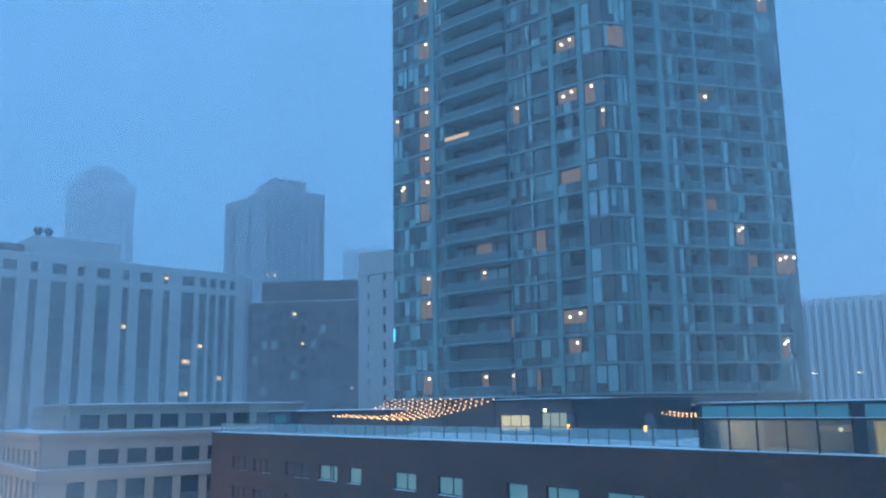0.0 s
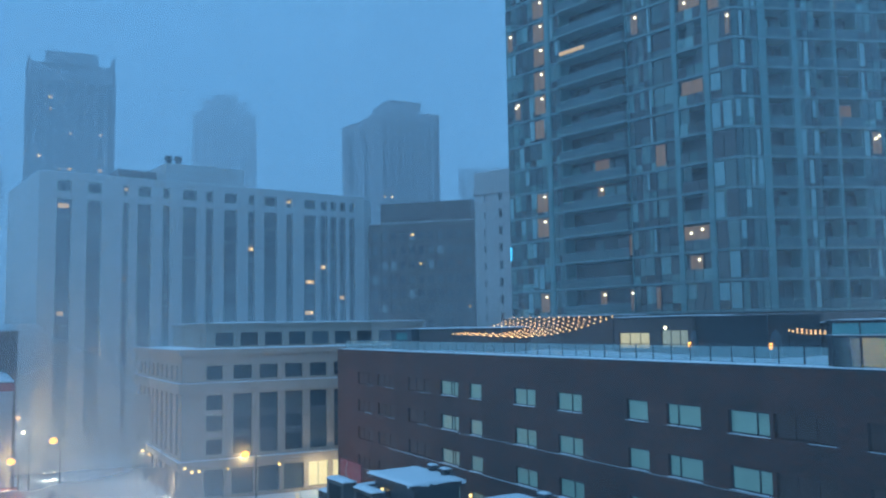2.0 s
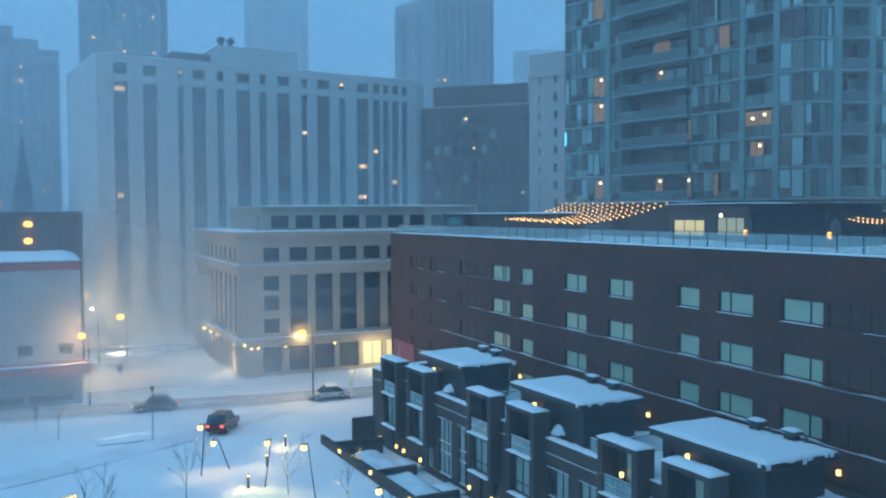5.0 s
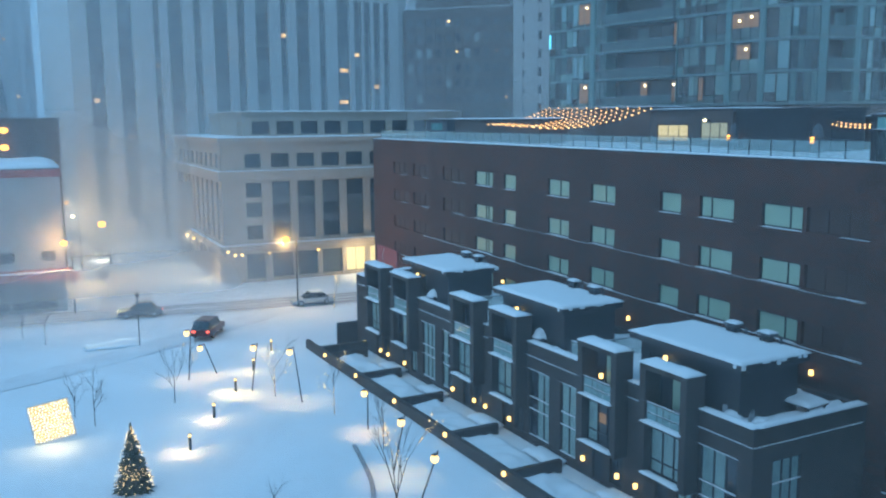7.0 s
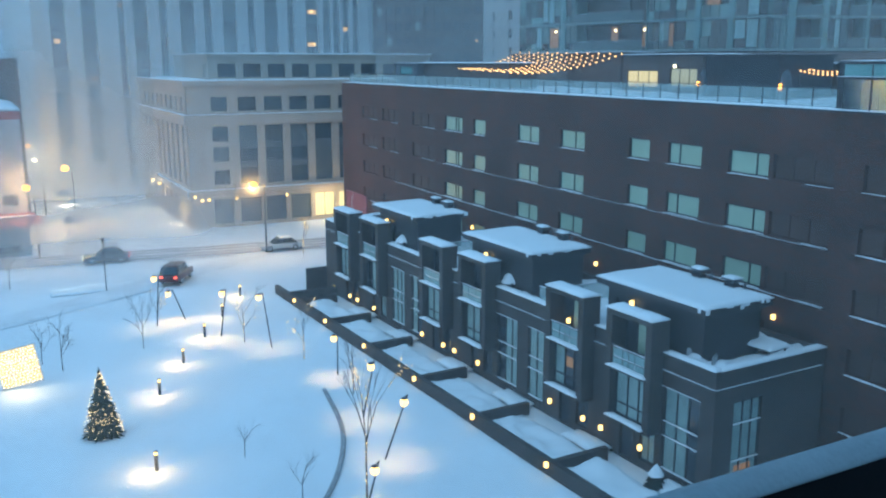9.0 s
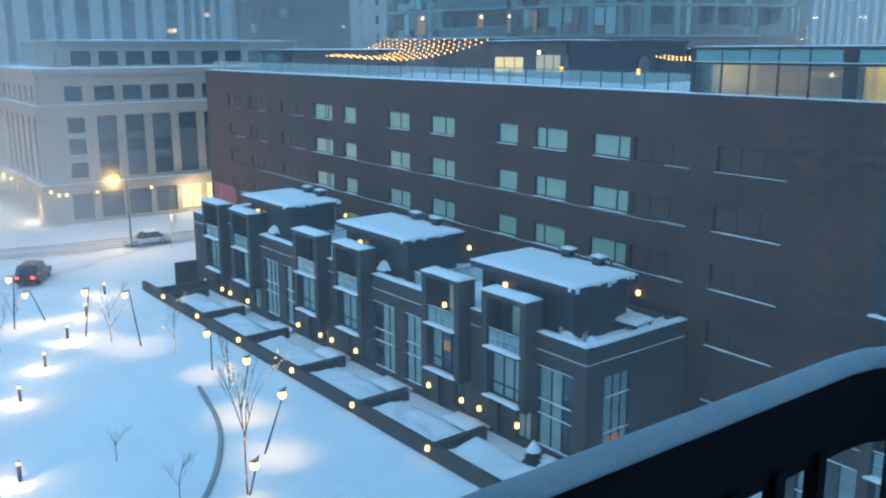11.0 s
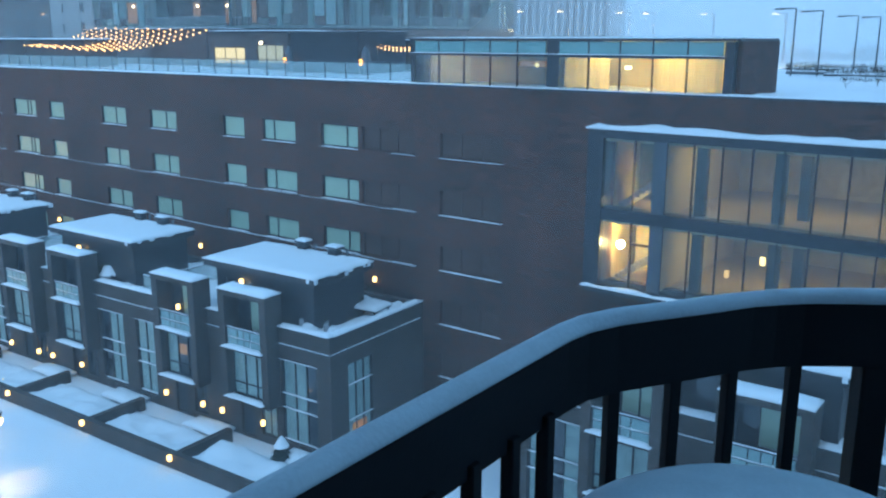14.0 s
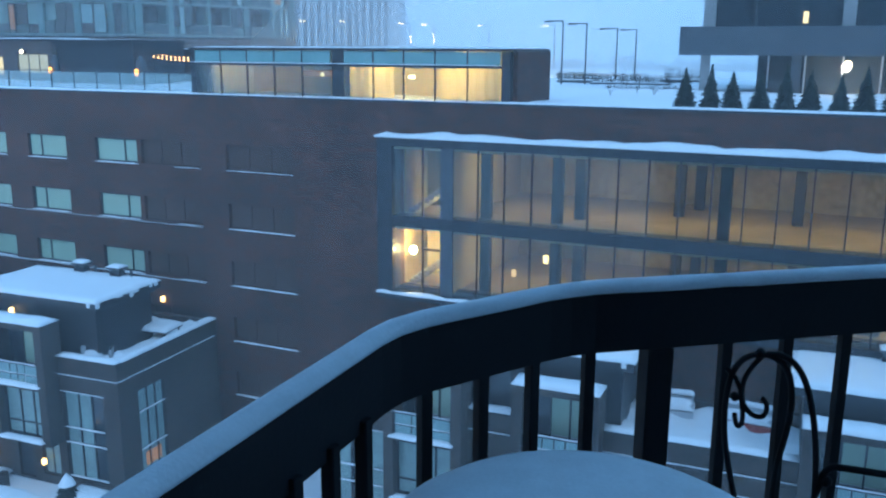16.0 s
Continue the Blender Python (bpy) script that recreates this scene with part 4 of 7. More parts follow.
        for k, (vx, vy) in enumerate(((0.42, 0.93), (0.72, 0.9), (0.9, 0.8))):
            vent(m @ pose(a + (b - a) * vx, 0.4 + (y1) * vy, 9.62) @ Matrix.Scale(1.25, 4), k) if k < 2 else None
    # patios
    if patios:
        pl, pr = min(patios), max(patios)
        wall = Mesh().box(pl, pr, -4.85, -4.5, -1, 0.78)
        o = wall.make("patio_wall", THBRICK, t, "low dark patio wall")
        for p in patios[:-1]:
            q = Mesh().box(p, p + 0.35, -4.5, -0.95, -1, 0.72).make("partition_wall", THBRICK, t)
        ps = sorted(patios)
        for a, b in zip(ps, ps[1:]):
            Mesh().snow(a + 0.36, b - 0.02, -4.48, -1.5, 0.0, 0.42, a, 0.5, 0.3, 0.8).make("patio_snow", SNOW_FINE, t, "snow filling the small patio")
            s = Mesh()
            for k in range(3):
                s.box(b - 2.4, b - 1.0, -1.5 + 0.35 * k, 0.0, -0.5, 0.15)
            s.make("door_step", CONCRETE, t)
            Mesh().snow(b - 3.3, b - 0.4, -1.4, -0.02, 0.15, 0.3, b, 0.5, 0.25, 0.6).make("step_snow", SNOW_FINE, t, "snow banked at the door step")
            put_lamp(m @ pose(a + 0.2, -4.86, 0.62))
    for x, y, z in lamps:
        put_lamp(m @ pose(x, y, z))
    return t


TH1 = pose(-29.0, 29.98, 0, 0, 0, 1.93)
WALL_LAMPS = [(x, 0.0, z + 0.05) for x, z in ((-46.5, 0.6), (-42.8, 0.65), (-41.2, 0.65), (-37.8, 0.7), (-29.2, 0.77), (-25.9, 0.82), (-24.3, 0.85), (-21.1, 0.9), (-12.8, 0.97), (-9.6, 1.02), (-8.0, 1.04), (-4.8, 1.1))]
WALL_LAMPS += [(-36.9, 0.9, 8.4), (-21.6, 0.9, 8.4), (-6.9, 0.9, 8.5), (-11.3, 0.09, 6.5)]
townhouse_row(TH1, -48.6, 0, 7.6, (-7.0, -12.45, -22.6, -28.2, -38.8, -44.4), ((-9.5, -1.3), (-24.1, -15.8), (-39.0, -31.3)),
              ((-3.4, -0.95), (-18.9, -16.6), (-15.4, -13.75), (-34.6, -32.4), (-31.2, -29.5)), 3,
              "row of charcoal brick townhouses with snow-capped bays", (-44.2, -37.0, -29.5, -21.5, -14.1, -6.7, 0.6), WALL_LAMPS)
Mesh().box(-49.6, -44.2, -4.85, -4.5, -1, 0.78).box(-46.6, -46.2, -4.5, 0.2, -1, 0.78).box(-48.9, -48.6, -2.0, 0.3, -1, 2.2).make(
    "garden_wall", THBRICK, None, "", TH1)
tagged(bpy.data.objects["garden_wall"], "low charcoal brick garden wall at the row's end", "wall", kind="structure")
TH2 = pose(13.0, 32.1, 0, 0, 0, 0.6)
townhouse_row(TH2, -32.0, 0, 4.6, (-28.6, -23.0, -12.4, -6.9), ((-27.0, -18.5), (-12.9, -4.6)), ((-31.6, -29.0), (-18.4, -16.2), (-15.4, -13.4)), 9,
              "nearer row of charcoal brick townhouses under deep snow", (-31.5, -23.5, -15.6, -7.8, 0), ())
for u, z in ((-7.95, 7.46), (-24.4, 7.11), (-43.2, 6.64)):
    put_lamp(BRICK_FRAME @ pose(u, -0.02, z))

snow_heap(TH1 @ pose(-18.9, 1.1, 6.3), 1.5, 1.3, 1, "grill under peaked snow on the terrace")
snow_heap(TH1 @ pose(-34.3, 1.1, 6.3), 1.5, 1.3, 2, "grill under peaked snow on the terrace")


def glass_screen(m, w, h):
    t = thing("terrace_screen", m, "frosted glass screen between two roof terraces", "screen", "terrace screens")
    framed(Mesh(), 0, w, 0, h, -0.03, 0.03, 0.05, [w / 2]).make("frame", GREYPANEL, t)
    Mesh().box(0.04, w - 0.04, -0.008, 0.008, 0.04, h - 0.04).make("pane", PALEGLASS, t)
    Mesh().snow(0, w, -0.05, 0.05, h, 0.04, w, 0.04, 0.3).make("screen_snow", SNOW_FINE, t)


bush = evergreen("snowy_bush", TH1 @ pose(-2.4, -1.2, 0.1), 1.25, 1.25, "dark evergreen bush with a peaked cap of snow", "", 77)
cap = Mesh()
for j in range(5):
    for i in range(12):
        a = 2 * math.pi * i / 12
        r = 0.42 * (1 - j / 4) ** 0.9 * (1 + 0.25 * noise.noise((math.cos(a) * 2, math.sin(a) * 2, j * 0.5)))
        cap.v.append((r * math.cos(a), r * math.sin(a), 0.78 + 0.6 * (j / 4)))
cap.f = [(j * 12 + i, j * 12 + (i + 1) % 12, j * 12 + 12 + (i + 1) % 12, j * 12 + 12 + i) for j in range(4) for i in range(12)]
cap.smooth = True
cap.make("snow_cap", SNOW_FINE, bush, "peaked heap of snow")

glass_screen(TH1 @ pose(-15.0, 0.5, 6.3), 1.6, 1.4)
glass_screen(TH1 @ pose(-30.2, 0.5, 6.3), 1.6, 1.4)
glass_screen(TH1 @ pose(-13.6, 0.5, 6.3, 0, 0, 90), 4.5, 1.5)
glass_screen(TH1 @ pose(-28.8, 0.5, 6.3, 0, 0, 90), 4.5, 1.5)


def patio_table(m):
    t = thing("patio_table", m, "low terrace table thick with snow", "table")
    Mesh().cbox(-1.0, 1.0, -0.8, 0.8, 0.62, 0.7, 0.03).make("tabletop", DARKMETAL, t)
    for x in (-0.85, 0.85):
        for y in (-0.65, 0.65):
            Mesh().box(x - 0.04, x + 0.04, y - 0.04, y + 0.04, 0, 0.62).make("leg", DARKMETAL, t)
    Mesh().snow(-1.05, 1.05, -0.85, 0.85, 0.7, 0.25, 4, 0.3, 0.2).make("table_snow", SNOW_FINE, t, "smooth snow on the table")


patio_table(TH1 @ pose(-1.5, 4.9, 6.35, 0, 0, 4))


def terrace_chair(m, seed):
    t = thing("terrace_chair", m, "snow-buried chair on roof terrace", "chair", "terrace chairs")
    Mesh().cbox(-0.4, 0.4, -0.4, 0.4, 0, 0.42, 0.05).make("seat", LIGHTFRAME, t)
    Mesh().cbox(-0.4, 0.4, 0.3, 0.42, 0.42, 0.9, 0.05).make("backrest", LIGHTFRAME, t)
    Mesh().snow(-0.42, 0.42, -0.42, 0.32, 0.42, 0.28, seed, 0.2, 0.15).make("seat_snow", SNOW_FINE, t)


for k, (x, y) in enumerate(((-2.6, 2.0), (-2.2, 0.9), (-0.9, 1.3))):
    terrace_chair(TH1 @ pose(x, y, 6.25, 0, 0, 60 * k), k)


def terrace_sofa(m, w, seed, trim):
    t = thing("terrace_sofa", m, "padded terrace sofa under a thick pillow of snow", "sofa", "terrace sofas")
    Mesh().cbox(-w / 2, w / 2, -0.42, 0.42, 0.06, 0.42, 0.08).make("seat", trim, t)
    Mesh().cbox(-w / 2, w / 2, 0.24, 0.44, 0.42, 0.85, 0.08).make("backrest", LIGHTFRAME, t)
    for x in (-w / 2, w / 2 - 0.2):
        Mesh().cbox(x, x + 0.2, -0.42, 0.24, 0.42, 0.66, 0.06).make("armrest", LIGHTFRAME, t)
    Mesh().snow(-w / 2 - 0.04, w / 2 + 0.04, -0.46, 0.24, 0.42, 0.36, seed, 0.3, 0.14, 0.2).make("seat_snow", SNOW_FINE, t, "pillow of snow on the seat")
    Mesh().snow(-w / 2 - 0.03, w / 2 + 0.03, 0.2, 0.47, 0.85, 0.2, seed + 3, 0.14, 0.12, 0.2).make("back_snow", SNOW_FINE, t, "rounded snow on the backrest")


terrace_sofa(TH2 @ pose(-17.6, 3.5, 6.4, 0, 0, 8), 2.2, 5, LIGHTFRAME)
terrace_sofa(TH2 @ pose(-14.3, 3.3, 6.4, 0, 0, -6), 1.9, 6, RED)

b = thing("closed_parasol", pose(-4.5, 32.6, 6.2, 3, 6, 0), "closed pale parasol standing in the terrace snow", "parasol")
Mesh().tube((0, 0, 0), (0, 0, 2.5), 0.025, n=6).make("pole", LIGHTFRAME, b)
Mesh().tube((0, 0, 0.9), (0, 0, 2.4), 0.09, 0.03, 8).make("folded_cloth", LIGHTFRAME, b)

# ---------------------------------------------------------------- buildings further off
def random_mat(name, stops, rough=0.15, island=False, spec=0.8):
    """Panes that differ piece by piece."""
    m = mat(name, (0.1, 0.1, 0.1), rough, var=0.1, scale=3, bump=0, spec=spec)
    n, l = m.node_tree.nodes, m.node_tree.links
    src = n.new("ShaderNodeNewGeometry").outputs["Random Per Island"] if island else n.new("ShaderNodeObjectInfo").outputs["Random"]
    r = n.new("ShaderNodeValToRGB")
    r.color_ramp.interpolation = "CONSTANT"
    e = r.color_ramp.elements
    while len(e) < len(stops):
        e.new(0.5)
    for k, (p, c) in zip(e, stops):
        k.position, k.color = p, (*c, 1)
    l.new(src, r.inputs[0])
    vm = [x for x in n if x.type == "VECT_MATH"][0]
    l.new(r.outputs[0], vm.inputs[0])
    return m


TOWERSTOPS = [(0.0, (0.012, 0.022, 0.026)), (0.25, (0.03, 0.06, 0.06)), (0.5, (0.06, 0.125, 0.12)), (0.78, (0.1, 0.2, 0.19)), (0.93, (0.19, 0.34, 0.32))]
TOWERPANE = random_mat("tower_glass", TOWERSTOPS)
TOWERPANE_UP = random_mat("tower_glass_upper", TOWERSTOPS, island=True)
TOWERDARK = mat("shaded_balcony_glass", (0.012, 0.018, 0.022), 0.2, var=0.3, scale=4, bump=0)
TOWERPALE = mat("pale_teal_panel", (0.12, 0.25, 0.25), 0.4, var=0.1, scale=5, bump=0)
TOWERBLIND = mat("drawn_tower_blind", (0.26, 0.42, 0.42), 0.5, var=0.12, scale=3, bump=0)
TOWERSLAB = mat("slab_edge_paint", (0.14, 0.23, 0.24), 0.6, var=0.1, scale=4)
BALGLASS = mat("teal_balcony_glass", (0.045, 0.1, 0.105), 0.25, var=0.15, scale=3, bump=0, spec=0.8)
DIMPANE = random_mat("office_glass", [(0.0, (0.03, 0.045, 0.06)), (0.4, (0.05, 0.07, 0.085)), (0.7, (0.02, 0.03, 0.04)), (0.85, (0.1, 0.12, 0.13))])
BROWNPANE = random_mat("brown_block_glass", [(0.0, (0.07, 0.08, 0.09)), (0.35, (0.14, 0.15, 0.16)), (0.6, (0.05, 0.055, 0.065)), (0.85, (0.3, 0.31, 0.32))])


def face_frame(p, q):
    """Frame with x along a face from p to q as seen from the park, y into the building."""
    d = Vector((q[0] - p[0], q[1] - p[1]))
    return pose(p[0], p[1], 0, 0, 0, math.degrees(math.atan2(d.y, d.x))), d.length


def unit_box():
    return Mesh().box(0, 1, 0, 1, 0, 1)


def stretched(x, y, z, a, b, c):
    return Matrix.Translation((x, y, z)) @ Matrix.Diagonal((a, b, c, 1))


def glass_tower():
    t = thing("glass_tower", pose(0, 0, 0), "tall teal glass apartment tower with stacked balconies, some rooms lit", "building")
    P = [polar(57.36, 120), polar(43.0, 98), polar(31.95, 111)]
    back = [polar(38, 146), polar(53, 152)]
    inset = lambda p, k: (p[0] * k, p[1] * k)
    H, F, N = 22.45, 3.28, 21
    # Solid core, coloured near black for the shade inside rooms and balconies.
    Mesh().prism([inset(p, 1.024) for p in P] + back, -1, H + F * N + 1).make("core", TOWERDARK, t, "solid dark core, shade of the recesses put into its colour")
    Mesh().prism([inset(p, 0.998) for p in P] + back, -1, H - 0.2).make("podium", BROWN, t)
    slab = Mesh().prism([inset(p, 0.9988) for p in P] + [inset(p, 0.99) for p in back], 0.0, 0.26).make("floor_slab", TOWERSLAB, t, "", pose(0, 0, H))
    for k in range(1, N + 1):
        share(slab, pose(0, 0, H + F * k))
    rnd = random.Random(12)
    # stretches of each face in metres: W glazed bay, D shaded glass, U window over pale sill panels, G large corner panes, P pale pier, B balcony
    faces = (
        (("W", 0, 5.2, 5), ("W", 5.2, 7.35, 2), ("P", 7.35, 8.15, 1), ("W", 8.15, 9.8, 2), ("B", 9.8, 20.6, 6), ("D", 20.6, 23.1, 3), ("W", 23.1, 24.4, 2),
         ("D", 24.4, 27.2, 2), ("P", 27.2, 27.85, 1), ("U", 27.85, 31.3, 3), ("P", 31.3, 32.0, 1), ("G", 32.0, 34.85, 2)),
        (("G", 0.06, 3.05, 4), ("P", 3.05, 3.9, 1), ("B", 3.9, 6.85, 2), ("P", 6.85, 7.5, 1), ("W", 7.5, 9.65, 3), ("B", 9.65, 11.75, 1), ("P", 11.75, 12.1, 1),
         ("B", 12.1, 14.85, 2), ("W", 14.85, 17.3, 3), ("B", 17.3, 20.4, 2), ("P", 20.4, 20.75, 1), ("W", 20.75, 23.88, 4)),
    )
    pane, upper, count = None, Mesh(), 0
    box_faces = [(0, 2, 3, 1), (4, 5, 7, 6), (0, 1, 5, 4), (2, 6, 7, 3), (0, 4, 6, 2), (1, 3, 7, 5)]
    for face, (p, q) in zip(faces, zip(P, P[1:])):
        m, L = face_frame(p, q)

        def put(a, b, y, z0, z1, near):
            nonlocal pane, count
            if near and count < 290:
                k = m @ stretched(a, y, z0, b - a, 0.08, z1 - z0)
                if pane is None:
                    pane = unit_box().make("pane", TOWERPANE, t)
                    pane.matrix_basis = k
                else:
                    share(pane, k)
                count += 1
            else:
                upper.add([m @ Vector((xx, yy, zz)) for zz in (z0, z1) for yy in (y, y + 0.08) for xx in (a, b)], box_faces)

        for kind, x0, x1, n in face:
            if kind == "P":
                Mesh().box(x0, x1, -0.1, 0.4, H, H + F * N).make("pier", TOWERPALE, t, "", m)
                continue
            if kind == "B":
                for x in (x0 - 0.02, x1 - 0.1):
                    Mesh().box(x, x + 0.12, 0.11, 2.2, H, H + F * N).make("party_wall", TOWERPALE, t, "", m)
            for k in range(N):
                z, top = H + F * k + 0.26, H + F * (k + 1)
                w = (x1 - x0) / n
                if kind == "B":
                    out = 0.55 if n > 2 else 0.2
                    g = Mesh().box(x0 + 0.05, x1 - 0.05, -out, 0.1, z - 0.24, z - 0.02).make("balcony", TOWERSLAB, t, "", m)
                    Mesh().box(x0 + 0.08, x1 - 0.08, -out + 0.02, -out + 0.06, z - 0.02, z + 1.0).make("balustrade", BALGLASS, g)
                    Mesh().box(x0 + 0.06, x1 - 0.06, -out, -out + 0.08, z + 1.0, z + 1.06).make("top_rail", TOWERSLAB, g)
                    for i in range(n):
                        if rnd.random() < 0.55:
                            put(x0 + w * i + 0.15, x0 + w * (i + 1) - 0.15, 1.7, z, top - 0.5, False)
                    continue
                for i in range(n):
                    a, b = x0 + w * i + 0.045, x0 + w * (i + 1) - 0.045
                    y = {"W": 0.02, "D": 0.25, "U": 0.06, "G": 0.02}[kind]
                    near = k < 7
                    if kind == "G":
                        put(a, b, y, z, top - 0.03, near)
                    elif kind == "U":
                        put(a, b, 0.0, z, z + 1.25, near)
                        if rnd.random() < 0.35:
                            put(a, b, y + 0.3, z + 1.3, top - 0.03, near)
                    else:
                        put(a, b, y, z, z + 0.85, near)
                        put(a, b, y + 0.015, z + 0.92, top - 0.03, near)
                    if kind in "WG" and rnd.random() < (0.2 if kind == "W" else 0.3):
                        Mesh().box(a + 0.06, b - rnd.choice((0.06, 0.25)), y - 0.02, y - 0.003, z + rnd.choice((0.1, 0.3, 1.0)), top - 0.15).make("blind", TOWERBLIND, t, "drawn pale blind", m)
    tagged(upper.make("upper_panes", TOWERPANE_UP, t), kind="stuff")
    # rooms with their lamps on: along the face, storey, width, number of bare bulbs
    rooms = (
        ((5.3, 16, 1.9, 1), (5.3, 14, 1.9, 1), (5.3, 12, 1.9, 1), (5.3, 11, 1.9, 1), (5.3, 10, 1.9, 1), (5.3, 9, 1.9, 1), (5.3, 8, 1.9, 1), (5.3, 7, 1.6, 0), (5.3, 4, 1.9, 1), (5.3, 3, 1.9, 1),
         (5.6, 0, 1.4, 1), (0.4, 11, 0.9, 1), (1.6, 8, 0.9, 2), (14.0, 5, 2.2, 0), (14.3, 4, 1.0, 1), (19.0, 2, 1.4, 1), (14.2, 0, 1.0, 1), (18.9, 0, 0.5, 1), (23.9, 0, 0.5, 0),
         (27.95, 2, 3.2, 2), (28.6, 1, 1.6, 1), (28.4, 12, 2.7, 2), (28.4, 10, 2.7, 2), (32.2, 10, 1.3, 1), (34.2, 9, 0.5, 1), (21.6, 10, 0.9, 1), (28.4, 7, 2.7, 0), (24.5, 5, 1.3, 0)),
        ((21.2, 14, 1.5, 2), (12.6, 10, 1.9, 1), (15.9, 5, 1.0, 2), (21.0, 4, 1.7, 2), (22.8, 4, 0.8, 1), (12.4, 6, 2.2, 0), (20.9, 1, 0.9, 2), (18.0, 4, 1.6, 0), (0.6, 12, 2.0, 0)),
    )
    for (p, q), face, lit in zip(zip(P, P[1:]), faces, rooms):
        m, L = face_frame(p, q)
        for x, k, w, bulbs in lit:
            deep = 1.6 if any(kind == "B" and x0 <= x < x1 for kind, x0, x1, n in face) else -0.035
            z = H + F * k + 0.26
            low = 1.25 if any(kind == "U" and x0 <= x < x1 for kind, x0, x1, n in face) else 0.35
            g = Mesh().box(x, x + w, deep, deep + 0.02, z + low, z + 2.75).make("lit_pane", LITDIM, t, "warm lit room", m)
            Mesh().box(x - 0.03 + w * 0.5, x + 0.03 + w * 0.5, deep - 0.015, deep - 0.002, z + low, z + 2.75).make("glazing_bar", BALGLASS, g)
            for i in range(bulbs):
                Mesh().ball((x + w * (0.75 - 0.45 * i), deep - 0.12, z + 2.3 - 0.3 * i), 0.16, 8, 5).make("room_lamp", WHITELIGHT, g)
    m, L = face_frame(P[0], P[1])
    Mesh().box(10.4, 14.6, -0.6, -0.56, H + F * 10 + 0.75, H + F * 10 + 1.2).make("balcony_lights", LITROOM, t, "strip of warm lights on a balcony", m)
    Mesh().box(8.3, 9.2, -0.1, 0.0, H + F * 2 + 0.1, H + F * 2 + 0.25).make("red_light", REDLIGHT, t, "", m)
    Mesh().box(0.02, 0.27, -0.1, 0.0, H + F * 2 + 1.2, H + F * 3 - 0.3).make("blue_light", BLUELIGHT, t, "", m)
    return t


glass_tower()


def facade(name, p, q, depth, top, wall, holes, pane_mt, label, split=0.0, lit=0.1, seed=1, cap=None, roof_bits=(), recess=0.35):
    """A block whose front has real window openings. holes: (x0, x1, z0, z1) along the front."""
    rnd = random.Random(seed)
    m, L = face_frame(p, q)
    t = thing(name, m, label, "building")
    pierced(Mesh(), 0, L, -1, top, 0, recess + 0.1, holes).make("wall", wall, t)
    Mesh().box(0, 0.4, recess + 0.1, depth, -1, top).box(L - 0.4, L, recess + 0.1, depth, -1, top).box(0, L, depth, depth + 0.4, -1, top).make("side_wall", wall, t)
    r = Mesh().box(0, L, 0, depth + 0.4, top, top + 0.4).make("roof", cap or wall, t)
    Mesh().snow(0, L, -0.05, depth, top + 0.4, 0.3, seed, 1.0, 3.0).make("roof_snow", SNOW_FINE, r, "snow on the roof")
    pane = None
    for x0, x1, z0, z1 in holes:
        n = max(1, round((z1 - z0) / split)) if split else 1
        for i in range(n):
            a, b = z0 + (z1 - z0) * i / n, z0 + (z1 - z0) * (i + 1) / n
            k = stretched(x0, recess, a, x1 - x0, 0.08, (b - a) - 0.02)
            if pane is None:
                pane = unit_box().make("pane", pane_mt, t)
                pane.matrix_basis = k
            else:
                share(pane, k)
            if split:
                Mesh().box(x0, x1, recess - 0.12, recess - 0.01, a - 0.25, a + 0.25).make("spandrel", GREYPANEL, t) if i else None
            if rnd.random() < lit:
                w = x1 - x0
                g = Mesh().box(x0 + w * rnd.uniform(0.05, 0.4), x1 - w * rnd.uniform(0.05, 0.4), recess - 0.06, recess - 0.015, a + 0.5 * (b - a), b - 0.25 * (b - a)).make("lit_pane", LITDIM if rnd.random() < 0.4 else LITROOM, t, "warm lit room")
                if rnd.random() < 0.6:
                    Mesh().ball((x0 + w * rnd.uniform(0.2, 0.8), recess - 0.2, b - 0.35 * (b - a)), 0.2, 6, 4).make("room_lamp", WARM, t)
    for x0, x1, y0, y1, z0, z1, mt in roof_bits:
        Mesh().box(x0, x1, y0, y1, z0, z1).make("roof_house", mt, t)
    return t


def along_az(p, q, az):
    """Distance along the line p-q at which the bearing az meets it."""
    s, c = -math.sin(radians(az)), math.cos(radians(az))
    dx, dy = q[0] - p[0], q[1] - p[1]
    u = (c * p[0] - s * p[1]) / (s * dy - c * dx)
    return u * math.hypot(dx, dy)


# pale block with long dark window strips
WP, WQ = polar(86.6, 164.5), polar(66.92, 188)
strips = [(85.2, 0.9), (83.5, 0.9), (81.7, 0.4), (80.6, 0.9), (79.3, 0.5), (77.9, 0.95), (76.7, 0.5), (75.4, 0.9), (74.1, 0.45), (72.9, 0.9), (71.7, 0.45), (70.4, 0.85), (69.5, 0.5), (68.9, 0.45), (68.3, 0.45), (67.7, 0.4)]
white_holes = []
for az, w in strips:
    a, b = along_az(WP, WQ, az + w * 0.46), along_az(WP, WQ, az - w * 0.46)
    white_holes += [(a, b, 4, 44.8), (a + 0.1, b - 0.1, 46.1, 48.0)]
white = facade("striped_block", WP, WQ, 28, 49.0, WHITEWALL, white_holes, DIMPANE, "pale concrete hotel block with long dark window strips", 3.15, 0.06, 5, None,
               [(along_az(WP, WQ, 79.15), along_az(WP, WQ, 74.3), 2, 12, 49.4, 53.2, WHITEWALL), (along_az(WP, WQ, 81.9), along_az(WP, WQ, 79.6), 3, 9, 49.4, 51.4, BROWN)], 0.6)
